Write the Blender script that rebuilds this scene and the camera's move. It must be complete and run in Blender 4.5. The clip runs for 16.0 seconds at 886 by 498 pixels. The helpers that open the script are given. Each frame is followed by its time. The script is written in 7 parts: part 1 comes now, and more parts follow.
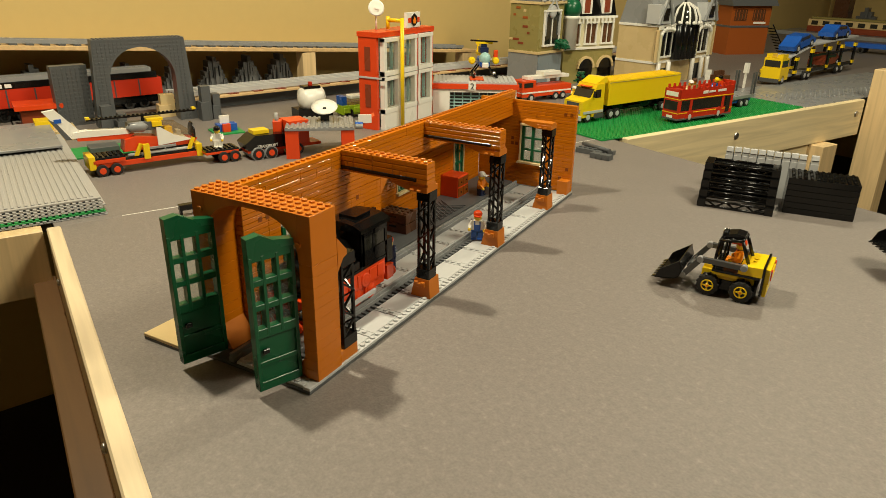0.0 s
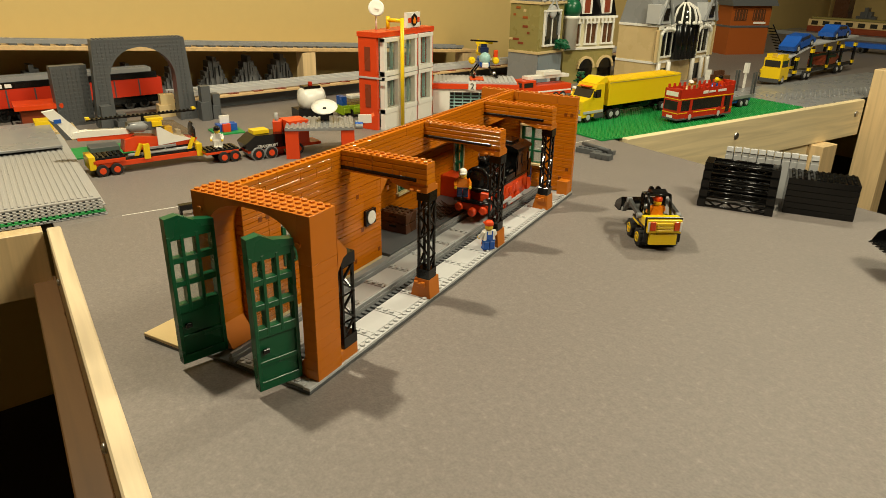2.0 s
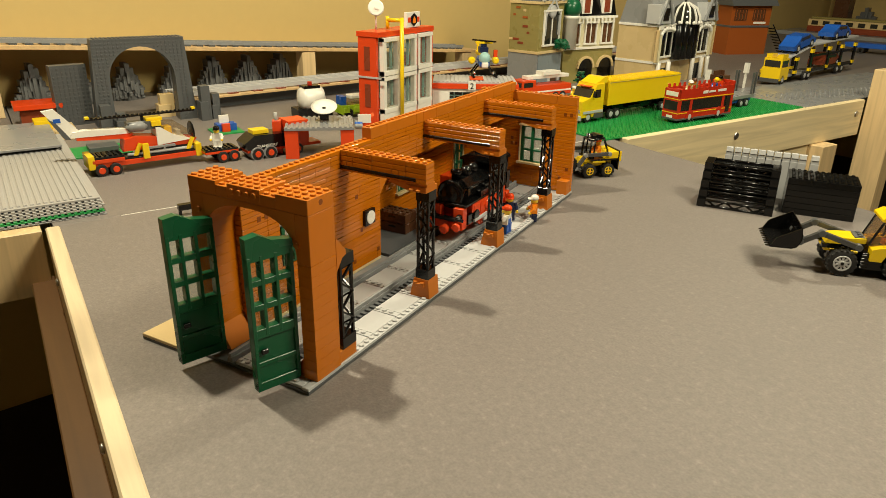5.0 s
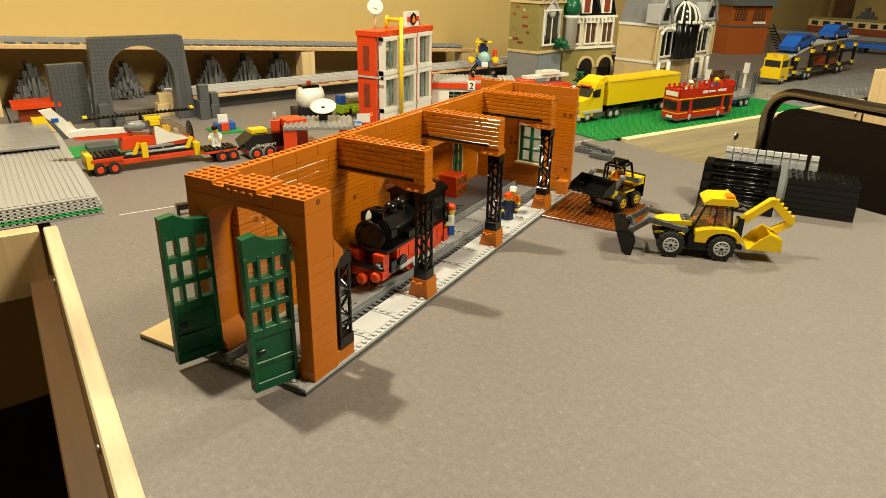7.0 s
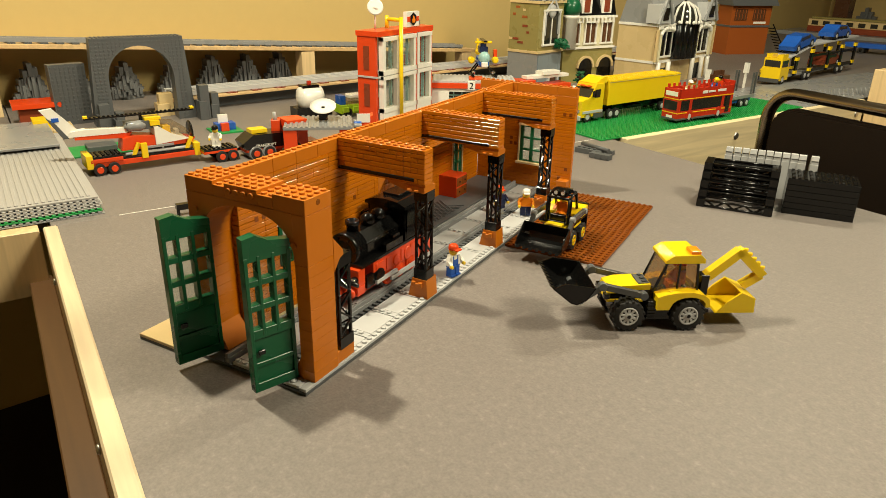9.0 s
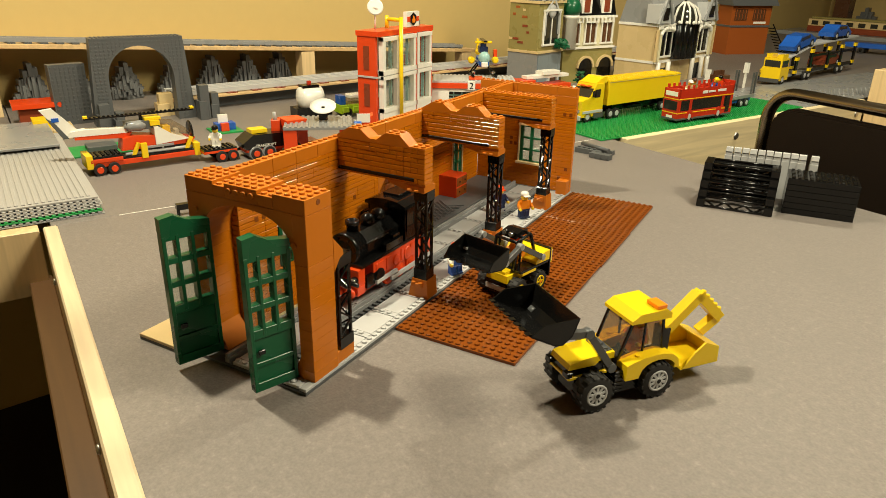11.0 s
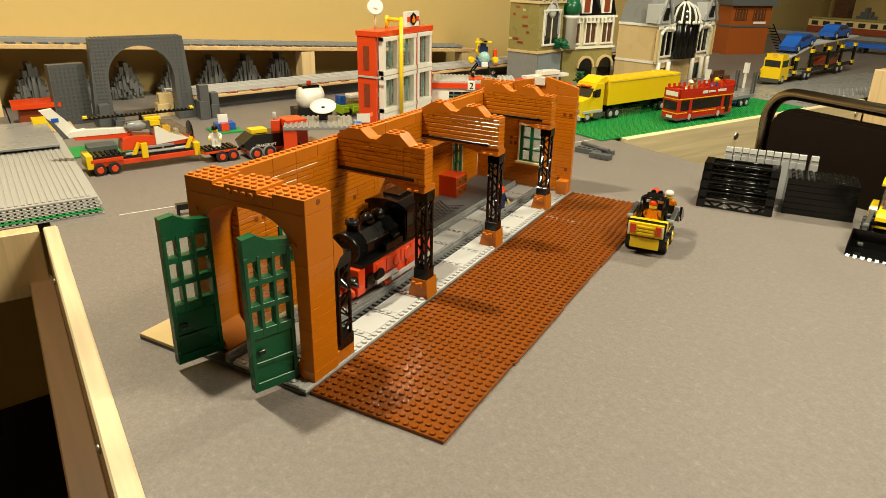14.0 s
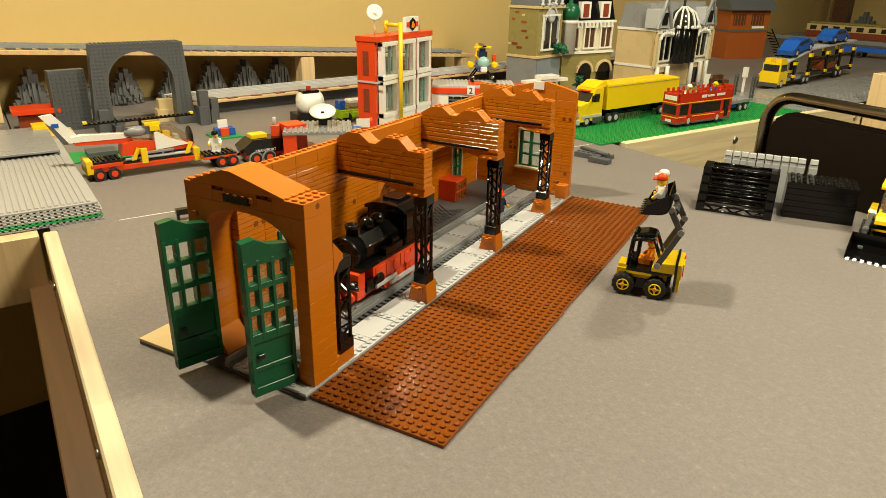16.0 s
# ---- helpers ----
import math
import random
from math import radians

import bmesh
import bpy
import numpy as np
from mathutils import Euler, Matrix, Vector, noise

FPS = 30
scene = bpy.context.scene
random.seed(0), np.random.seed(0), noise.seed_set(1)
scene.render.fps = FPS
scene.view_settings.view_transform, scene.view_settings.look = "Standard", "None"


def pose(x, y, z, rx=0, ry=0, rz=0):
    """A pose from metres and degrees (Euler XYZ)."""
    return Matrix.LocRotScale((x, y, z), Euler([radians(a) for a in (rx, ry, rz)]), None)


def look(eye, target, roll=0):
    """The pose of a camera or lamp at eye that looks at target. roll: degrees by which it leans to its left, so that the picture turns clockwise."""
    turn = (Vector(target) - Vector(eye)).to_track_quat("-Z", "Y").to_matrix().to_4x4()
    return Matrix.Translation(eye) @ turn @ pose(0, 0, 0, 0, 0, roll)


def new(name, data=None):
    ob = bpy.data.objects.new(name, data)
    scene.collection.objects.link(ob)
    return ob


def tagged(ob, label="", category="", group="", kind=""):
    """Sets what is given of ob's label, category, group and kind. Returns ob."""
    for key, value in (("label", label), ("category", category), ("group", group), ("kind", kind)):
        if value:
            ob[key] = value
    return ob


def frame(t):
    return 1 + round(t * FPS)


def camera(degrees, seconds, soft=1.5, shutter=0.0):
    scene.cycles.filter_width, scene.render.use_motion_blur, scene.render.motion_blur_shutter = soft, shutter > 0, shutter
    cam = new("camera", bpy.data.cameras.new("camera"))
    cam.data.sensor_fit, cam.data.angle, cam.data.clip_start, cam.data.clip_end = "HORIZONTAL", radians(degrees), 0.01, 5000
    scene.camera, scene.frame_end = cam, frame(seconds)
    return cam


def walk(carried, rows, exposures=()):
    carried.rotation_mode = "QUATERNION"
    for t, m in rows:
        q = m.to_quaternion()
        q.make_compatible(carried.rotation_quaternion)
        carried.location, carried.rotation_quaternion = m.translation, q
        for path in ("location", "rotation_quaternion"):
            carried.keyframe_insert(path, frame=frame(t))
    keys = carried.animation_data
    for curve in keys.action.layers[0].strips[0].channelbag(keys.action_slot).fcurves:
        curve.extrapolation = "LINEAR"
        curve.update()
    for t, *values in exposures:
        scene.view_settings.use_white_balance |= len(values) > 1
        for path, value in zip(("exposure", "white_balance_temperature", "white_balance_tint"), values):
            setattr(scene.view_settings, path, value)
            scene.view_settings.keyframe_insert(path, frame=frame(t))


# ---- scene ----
U, B = 0.008, 0.0096          # one stud of a toy brick, and one brick's height
cam = camera(65.5, 16.0, 0.8)
EYE_A = look((0.3279, -0.3729, 0.33354), (-0.5678, 1.2438, -0.4312), 1.09)
EYE_B = look((0.32827, -0.36877, 0.33324), (-0.567, 1.248, -0.4335), 1.195)
EYE_C = look((0.32874, -0.36903, 0.33234), (-0.569, 1.252, -0.4205), 1.05)
walk(cam, [(0, EYE_A), (4.3, EYE_A), (6.2, EYE_B), (15.53, EYE_B), (15.6, EYE_C), (16.0, EYE_C)],
     exposures=[(0, -0.17), (4.3, -0.13), (6.2, 0.12), (16.0, 0.14)])

# ---- light: warm unseen lamps above the hobby room's layout, two of them added fill ----
world = bpy.data.worlds.new("room_air")
scene.world = world
world.use_nodes = True
world.node_tree.nodes["Background"].inputs[0].default_value = (1.0, 0.78, 0.5, 1)
world.node_tree.nodes["Background"].inputs[1].default_value = 0.004


def overhead_light(x, y, z, watts, radius):
    """An unseen spot light overhead that shines down in a wide cone."""
    data = bpy.data.lights.new("ceiling_lamp_light", "SPOT")
    data.spot_size, data.spot_blend = radians(165), 0.25
    data.shadow_soft_size, data.energy, data.color = radius, watts, (1.0, 0.908, 0.648)
    lamp = new("ceiling_lamp_light", data)
    lamp.location = (x, y, z)


overhead_light(-0.50, 0.075, 1.25, 78.0, 0.035)
# added light that brightens the town and gives the long wall glints
overhead_light(0.40, 1.50, 1.35, 54.0, 0.08)
# added soft fill from the right for side faces, beam and table
overhead_light(1.0, 0.40, 1.25, 86.0, 0.2)
# two lamps set where the glints on the brown plates point
overhead_light(-0.745, 1.38, 0.85, 4.5, 0.03)
overhead_light(-0.80, 2.70, 0.85, 9.0, 0.03)


# ---- materials ----
def material(name, colour, rough=0.5, metal=0.0, vary=0.12, grain=60.0, bump=0.0, bump_scale=300.0, coat=0.0, spots=0.0,
             spec=0.5, by_object=0.0, alpha=1.0, transmit=0.0, blotch=3.0):
    m = bpy.data.materials.new(name)
    m.use_nodes = True
    nt = m.node_tree
    b = nt.nodes["Principled BSDF"]
    b.inputs["Metallic"].default_value, b.inputs["Roughness"].default_value = metal, rough
    b.inputs["Specular IOR Level"].default_value = spec
    b.inputs["Coat Weight"].default_value = coat
    b.inputs["Transmission Weight"].default_value = transmit
    co = nt.nodes.new("ShaderNodeTexCoord")
    n1 = nt.nodes.new("ShaderNodeTexNoise")
    n1.inputs["Scale"].default_value, n1.inputs["Detail"].default_value = grain, 6
    n2 = nt.nodes.new("ShaderNodeTexNoise")
    n2.inputs["Scale"].default_value, n2.inputs["Detail"].default_value = blotch, 4
    mix = nt.nodes.new("ShaderNodeMix")
    mix.data_type = "RGBA"
    lo = [max(c * (1 - vary), 0) for c in colour]
    hi = [min(c * (1 + vary), 1) for c in colour]
    mix.inputs[6].default_value, mix.inputs[7].default_value = (*lo, 1), (*hi, 1)
    add = nt.nodes.new("ShaderNodeMath")
    add.operation = "MULTIPLY_ADD"
    add.inputs[1].default_value, add.inputs[2].default_value = 0.5, 0.0
    for n in (n1, n2):
        nt.links.new(co.outputs["Object"], n.inputs["Vector"])
    both = nt.nodes.new("ShaderNodeMath")
    both.operation = "ADD"
    nt.links.new(n1.outputs[0], both.inputs[0])
    nt.links.new(n2.outputs[0], both.inputs[1])
    nt.links.new(both.outputs[0], add.inputs[0])
    last = add.outputs[0]
    if by_object:
        info = nt.nodes.new("ShaderNodeObjectInfo")
        k = nt.nodes.new("ShaderNodeMath")
        k.operation = "MULTIPLY_ADD"
        k.inputs[1].default_value = by_object
        nt.links.new(info.outputs["Random"], k.inputs[0])
        nt.links.new(last, k.inputs[2])
        last = k.outputs[0]
    nt.links.new(last, mix.inputs[0])
    nt.links.new(mix.outputs[2], b.inputs["Base Color"])
    if rough > 0.12:
        rr = nt.nodes.new("ShaderNodeMapRange")
        rr.inputs[3].default_value, rr.inputs[4].default_value = rough * 0.75, rough * 1.25
        nt.links.new(n2.outputs[0], rr.inputs[0])
        nt.links.new(rr.outputs[0], b.inputs["Roughness"])
    if bump:
        n3 = nt.nodes.new("ShaderNodeTexNoise")
        n3.inputs["Scale"].default_value, n3.inputs["Detail"].default_value = bump_scale, 5
        nt.links.new(co.outputs["Object"], n3.inputs["Vector"])
        bp = nt.nodes.new("ShaderNodeBump")
        bp.inputs["Strength"].default_value, bp.inputs["Distance"].default_value = bump, 0.001
        nt.links.new(n3.outputs[0], bp.inputs["Height"])
        nt.links.new(bp.outputs[0], b.inputs["Normal"])
    return m


def plastic(name, colour, rough=0.28, vary=0.07, by_object=0.0):
    return material(name, colour, rough, vary=vary, spec=0.38, grain=120, bump=0.06, bump_scale=90, by_object=by_object, blotch=14)


def wood(name, colour, along=0):
    """Planed spruce: stretched growth rings along one local axis."""
    m = material(name, colour, 0.5, vary=0.14, grain=90, bump=0.12, bump_scale=120, blotch=2.5)
    nt = m.node_tree
    co = next(n for n in nt.nodes if n.bl_idname == "ShaderNodeTexCoord")
    mp = nt.nodes.new("ShaderNodeMapping")
    s = [14.0, 14.0, 14.0]
    s[along] = 0.7
    mp.inputs["Scale"].default_value = s
    nt.links.new(co.outputs["Object"], mp.inputs["Vector"])
    w = nt.nodes.new("ShaderNodeTexNoise")
    w.inputs["Scale"].default_value, w.inputs["Detail"].default_value, w.inputs["Distortion"].default_value = 5.0, 4, 0.8
    nt.links.new(mp.outputs[0], w.inputs["Vector"])
    ramp = nt.nodes.new("ShaderNodeValToRGB")
    ramp.color_ramp.elements[0].position, ramp.color_ramp.elements[1].position = 0.35, 0.68
    ramp.color_ramp.elements[0].color = (*[c * 0.88 for c in colour], 1)
    ramp.color_ramp.elements[1].color = (*[min(c * 1.12, 1) for c in colour], 1)
    nt.links.new(w.outputs[0], ramp.inputs[0])
    b = nt.nodes["Principled BSDF"]
    nt.links.new(ramp.outputs[0], b.inputs["Base Color"])
    return m


def board_grey():
    """Grey-brown fibre board: fine speckle, pale dust flecks, faint wear."""
    m = material("grey_fibre_board", (0.186, 0.162, 0.149), 0.55, vary=0.6, grain=420, bump=0.5, bump_scale=380, blotch=150)
    nt = m.node_tree
    co = next(n for n in nt.nodes if n.bl_idname == "ShaderNodeTexCoord")
    mix = next(n for n in nt.nodes if n.bl_idname == "ShaderNodeMix")
    b = nt.nodes["Principled BSDF"]
    last = mix.outputs[2]
    for scale, lo, hi, most, colour in ((150, 0.62, 0.74, 0.2, (0.34, 0.31, 0.29, 1)), (38, 0.6, 0.8, 0.2, (0.27, 0.25, 0.235, 1)), (9, 0.5, 0.75, 0.18, (0.12, 0.11, 0.105, 1))):
        fleck = nt.nodes.new("ShaderNodeTexNoise")
        fleck.inputs["Scale"].default_value, fleck.inputs["Detail"].default_value = scale, 5
        nt.links.new(co.outputs["Object"], fleck.inputs["Vector"])
        r = nt.nodes.new("ShaderNodeMapRange")
        r.inputs[1].default_value, r.inputs[2].default_value, r.inputs[4].default_value = lo, hi, most
        nt.links.new(fleck.outputs[0], r.inputs[0])
        m2 = nt.nodes.new("ShaderNodeMix")
        m2.data_type = "RGBA"
        m2.inputs[7].default_value = colour
        nt.links.new(r.outputs[0], m2.inputs[0])
        nt.links.new(last, m2.inputs[6])
        last = m2.outputs[2]
    nt.links.new(last, b.inputs["Base Color"])
    return m


BOARD = board_grey()
ORANGE = plastic("dark_orange_plastic", (0.50, 0.142, 0.004), 0.2, by_object=0.22)
ORANGE1 = plastic("dark_orange_plastic_piece", (0.50, 0.142, 0.004), 0.46)


def ridged(name, colour, by_object):
    """Masonry-profile plastic: a fine groove at every half course."""
    m = plastic(name, colour, 0.13, by_object=by_object)
    nt = m.node_tree
    co = next(n for n in nt.nodes if n.bl_idname == "ShaderNodeTexCoord")
    bp = next(n for n in nt.nodes if n.bl_idname == "ShaderNodeBump")
    sep = nt.nodes.new("ShaderNodeSeparateXYZ")
    nt.links.new(co.outputs["Object"], sep.inputs[0])
    fold = nt.nodes.new("ShaderNodeMath")
    fold.operation = "PINGPONG"
    fold.inputs[1].default_value = B / 4
    nt.links.new(sep.outputs[2], fold.inputs[0])
    r = nt.nodes.new("ShaderNodeMapRange")
    r.interpolation_type = "SMOOTHSTEP"
    r.inputs[1].default_value, r.inputs[2].default_value = 0.0, 0.0006
    nt.links.new(fold.outputs[0], r.inputs[0])
    b2 = nt.nodes.new("ShaderNodeBump")
    b2.inputs["Strength"].default_value, b2.inputs["Distance"].default_value = 0.8, 0.0006
    nt.links.new(r.outputs[0], b2.inputs["Height"])
    nt.links.new(bp.outputs[0], b2.inputs["Normal"])
    nt.links.new(b2.outputs[0], nt.nodes["Principled BSDF"].inputs["Normal"])
    return m


RIDGED = ridged("dark_orange_masonry_plastic", (0.50, 0.142, 0.004), 0.22)
BROWN = plastic("reddish_brown_plastic", (0.20, 0.052, 0.006), 0.2)
CRATE = plastic("brown_plastic", (0.09, 0.038, 0.018))
BLACK = plastic("black_plastic", (0.0045, 0.0045, 0.0045), 0.18)
RUBBER = material("black_rubber", (0.009, 0.0085, 0.008), 0.65, grain=200, bump=0.2)
GREEN = plastic("dark_green_plastic", (0.006, 0.09, 0.036))
BRIGHTGREEN = plastic("bright_green_plastic", (0.015, 0.27, 0.06), 0.35)
LIME = plastic("lime_plastic", (0.33, 0.5, 0.02))
YELLOW = plastic("yellow_plastic", (0.8, 0.55, 0.01), 0.22)
SKIN = plastic("pale_yellow_plastic", (0.82, 0.56, 0.03))
RED = plastic("red_plastic", (0.68, 0.06, 0.010), 0.25)
BUSRED = plastic("deep_red_plastic", (0.5, 0.032, 0.012), 0.25)
BLUE = plastic("blue_plastic", (0.015, 0.09, 0.42))
NAVY = plastic("dark_blue_plastic", (0.012, 0.022, 0.07))
VEST = plastic("orange_plastic", (0.75, 0.22, 0.01))
WHITE = plastic("white_plastic", (0.78, 0.76, 0.7))
LIGHTGREY = plastic("light_grey_plastic", (0.45, 0.455, 0.46), 0.4)
MIDGREY = plastic("stone_grey_plastic", (0.24, 0.245, 0.25))
DARKGREY = plastic("dark_grey_plastic", (0.085, 0.09, 0.095), 0.4)
SILVER = plastic("pearl_dark_grey_plastic", (0.07, 0.071, 0.071), 0.2)
ROCKGREY = plastic("rock_grey_plastic", (0.13, 0.133, 0.135), 0.4)
RUST = plastic("rust_orange_plastic", (0.30, 0.075, 0.014), 0.35)
CREAM = plastic("cream_plastic", (0.72, 0.66, 0.45))
SLATE = plastic("road_grey_plastic", (0.36, 0.35, 0.34), 0.45)
TAN = plastic("tan_plastic", (0.62, 0.47, 0.24))
OLIVE = plastic("olive_plastic", (0.27, 0.23, 0.08))
AQUA = plastic("pale_aqua_plastic", (0.3, 0.5, 0.48))
BRICKRED = plastic("dark_red_plastic", (0.22, 0.045, 0.018))
CHROME = material("chromed_steel", (0.75, 0.74, 0.72), 0.14, 1.0, vary=0.05)
# chrome tube with the room's brown reflections put into the metal colour
BROWNCHROME = material("brown_reflection_chrome", (0.3, 0.25, 0.18), 0.22, 1.0, vary=0.08)
STEEL = material("zinc_steel", (0.5, 0.49, 0.47), 0.35, 1.0, vary=0.1)
LEATHER = material("dark_brown_upholstery", (0.011, 0.0065, 0.004), 0.6, spec=0.15, bump=0.3, bump_scale=500, grain=180)
AMBER = plastic("amber_clear_plastic", (0.9, 0.25, 0.01), 0.12)
LAMPRED = plastic("red_clear_plastic", (0.6, 0.06, 0.01), 0.12)
PANE = material("window_pane", (0.022, 0.022, 0.018), 0.1, vary=0.02)
SANDBLUE = plastic("sand_blue_plastic", (0.2, 0.24, 0.27), 0.4)
PINE = wood("spruce_wood", (0.62, 0.5, 0.33), 0)
PINE_B = wood("spruce_wood_along", (0.8, 0.66, 0.40), 1)
PINE_Y = wood("spruce_wood_upright", (0.68, 0.5, 0.27), 2)
# timber with the shade beside the rail put into its dark brown
SHADED = wood("shaded_timber", (0.1, 0.046, 0.014), 0)
PLY = wood("birch_plywood", (0.6, 0.41, 0.2), 0)
WALLPAINT = material("ochre_wall_paint", (0.51, 0.375, 0.145), 0.75, vary=0.06, grain=40, bump=0.15, bump_scale=160, blotch=1.2)
# unseen ceiling, its colour lowered so that less light bounces back
CEIL = material("dimmed_ceiling", (0.36, 0.31, 0.22), 0.8)
DARKFLOOR = material("dark_carpet", (0.03, 0.022, 0.016), 0.9, bump=0.4, bump_scale=400)
PAPER = material("white_paper", (0.75, 0.72, 0.66), 0.6)


def clear_plastic():
    m = bpy.data.materials.new("clear_plastic")
    m.use_nodes = True
    nt = m.node_tree
    b = nt.nodes["Principled BSDF"]
    tr = nt.nodes.new("ShaderNodeBsdfTransparent")
    tr.inputs[0].default_value = (0.92, 0.95, 0.93, 1)
    b.inputs["Base Color"].default_value = (0.5, 0.55, 0.52, 1)
    b.inputs["Roughness"].default_value = 0.06
    mix = nt.nodes.new("ShaderNodeMixShader")
    mix.inputs[0].default_value = 0.09
    nt.links.new(tr.outputs[0], mix.inputs[1])
    nt.links.new(b.outputs[0], mix.inputs[2])
    nt.links.new(mix.outputs[0], nt.nodes["Material Output"].inputs[0])
    return m


CLEAR = clear_plastic()
SMOKE = clear_plastic()
SMOKE.name = "smoked_windscreen"
for n in SMOKE.node_tree.nodes:
    if n.bl_idname == "ShaderNodeBsdfTransparent":
        n.inputs[0].default_value = (0.84, 0.74, 0.6, 1)


# ---- mesh helpers ----
def box(bm, x0, x1, y0, y1, z0, z1, mi=0, b=0.0003, m=None):
    """A box with small chamfers on all edges."""
    x0, x1 = min(x0, x1), max(x0, x1)
    y0, y1 = min(y0, y1), max(y0, y1)
    z0, z1 = min(z0, z1), max(z0, z1)
    b = min(b, (x1 - x0) * 0.3, (y1 - y0) * 0.3, (z1 - z0) * 0.3)
    lo, hi = (x0, y0, z0), (x1, y1, z1)
    V = {}
    for i in range(8):
        s = [(i >> k) & 1 for k in range(3)]
        for ax in range(3):
            p = [hi[k] - b if s[k] else lo[k] + b for k in range(3)]
            p[ax] = hi[ax] if s[ax] else lo[ax]
            v = Vector(p)
            V[i, ax] = bm.verts.new(m @ v if m else v)
    made = []
    for ax in range(3):
        o1, o2 = (ax + 1) % 3, (ax + 2) % 3
        for s in (0, 1):
            ids = [(s << ax) | (p << o1) | (q << o2) for p, q in ((0, 0), (1, 0), (1, 1), (0, 1))]
            f = [V[i, ax] for i in ids]
            made.append(bm.faces.new(f if s else f[::-1]))
    for ax in range(3):          # edge strips along ax
        o1, o2 = (ax + 1) % 3, (ax + 2) % 3
        for p in (0, 1):
            for q in (0, 1):
                i0 = (p << o1) | (q << o2)
                i1 = i0 | (1 << ax)
                f = [V[i0, o1], V[i1, o1], V[i1, o2], V[i0, o2]]
                made.append(bm.faces.new(f if p != q else f[::-1]))
    for i in range(8):
        f = [V[i, 0], V[i, 1], V[i, 2]]
        made.append(bm.faces.new(f if bin(i).count("1") % 2 else f[::-1]))
    for f in made:
        f.material_index = mi
    return made


def lathe(bm, prof, c=(0, 0, 0), axis="z", n=16, mi=0, m=None, smooth=True):
    """A turned body: prof = (radius, height) pairs along the axis from c."""
    c = Vector(c)
    rings = []
    for r, h in prof:
        ring = []
        for k in range(n):
            a = 2 * math.pi * k / n
            p, q = r * math.cos(a), r * math.sin(a)
            v = Vector({"z": (p, q, h), "x": (h, p, q), "y": (q, h, p)}[axis]) + c
            ring.append(bm.verts.new(m @ v if m else v))
        rings.append(ring)
    for a, bb in zip(rings, rings[1:]):
        for k in range(n):
            f = bm.faces.new((a[k], a[(k + 1) % n], bb[(k + 1) % n], bb[k]))
            f.material_index, f.smooth = mi, smooth
    for ring, flip in ((rings[0], True), (rings[-1], False)):
        f = bm.faces.new(ring[::-1] if flip else ring)
        f.material_index = mi


def cyl(bm, c, r, h, axis="z", n=12, mi=0, m=None):
    e = min(0.0003, r * 0.25, abs(h) * 0.25)
    lathe(bm, [(r - e, 0), (r, e), (r, h - e), (r - e, h)], c, axis, n, mi, m)


def ball(bm, c, r, n=12, mi=0, squash=1.0, m=None):
    k = n // 2
    prof = [(max(r * math.sin(math.pi * i / k), r * 0.04), -r * squash * math.cos(math.pi * i / k)) for i in range(k + 1)]
    lathe(bm, prof, c, "z", n, mi, m)


def prism(bm, pts, y0, y1, axis="y", mi=0, m=None):
    """A polygon (anticlockwise) drawn out from y0 to y1 along an axis."""
    def place(p, q, d):
        v = Vector({"y": (p, d, q), "x": (d, p, q), "z": (p, q, d)}[axis])
        return m @ v if m else v
    a = [bm.verts.new(place(p, q, y0)) for p, q in pts]
    b = [bm.verts.new(place(p, q, y1)) for p, q in pts]
    fs = [bm.faces.new(a), bm.faces.new(b[::-1])]
    k = len(pts)
    for i in range(k):
        fs.append(bm.faces.new((a[i], b[i], b[(i + 1) % k], a[(i + 1) % k])))
    for f in fs:
        f.material_index = mi
    bmesh.ops.recalc_face_normals(bm, faces=fs)


def rod(bm, p, q, r, n=8, mi=0):
    """A round bar from p to q."""
    p, q = Vector(p), Vector(q)
    m = Matrix.Translation(p) @ (q - p).to_track_quat("Z", "Y").to_matrix().to_4x4()
    lathe(bm, [(r, 0), (r, (q - p).length)], (0, 0, 0), "z", n, mi, m)


def bar(bm, p, q, w, d, mi=0):
    """A square bar from p to q."""
    p, q = Vector(p), Vector(q)
    m = Matrix.Translation(p) @ (q - p).to_track_quat("Z", "Y").to_matrix().to_4x4()
    box(bm, -w / 2, w / 2, -d / 2, d / 2, 0, (q - p).length, mi, 0.0002, m)


def studs(bm, x0, nx, y0, ny, z, mi=0, n=10, m=None, skip=None):
    """Rows of studs, centred on a grid of one stud's pitch."""
    for i in range(nx):
        for j in range(ny):
            if skip and skip(i, j):
                continue
            lathe(bm, [(0.0024, 0), (0.0024, 0.0014), (0.0021, 0.0017)], (x0 + (i + 0.5) * U, y0 + (j + 0.5) * U, z), "z", n, mi, m)


def mesh(name, bm, *mats):
    bmesh.ops.recalc_face_normals(bm, faces=bm.faces)
    me = bpy.data.meshes.new(name)
    bm.to_mesh(me)
    bm.free()
    for mt in mats:
        me.materials.append(mt)
    return me


def thing(name, label, category, m=None, group="", kind=""):
    ob = tagged(new(name), label, category, group, kind)
    ob.empty_display_size = 0.01
    if m is not None:
        ob.matrix_world = m
    return ob


def solo(name, bm, mats, label, category, m=None, group="", kind=""):
    """A top-level thing made of one mesh."""
    ob = tagged(new(name, mesh(name, bm, *(mats if isinstance(mats, (list, tuple)) else [mats]))), label, category, group, kind)
    if m is not None:
        ob.matrix_world = m
    return ob


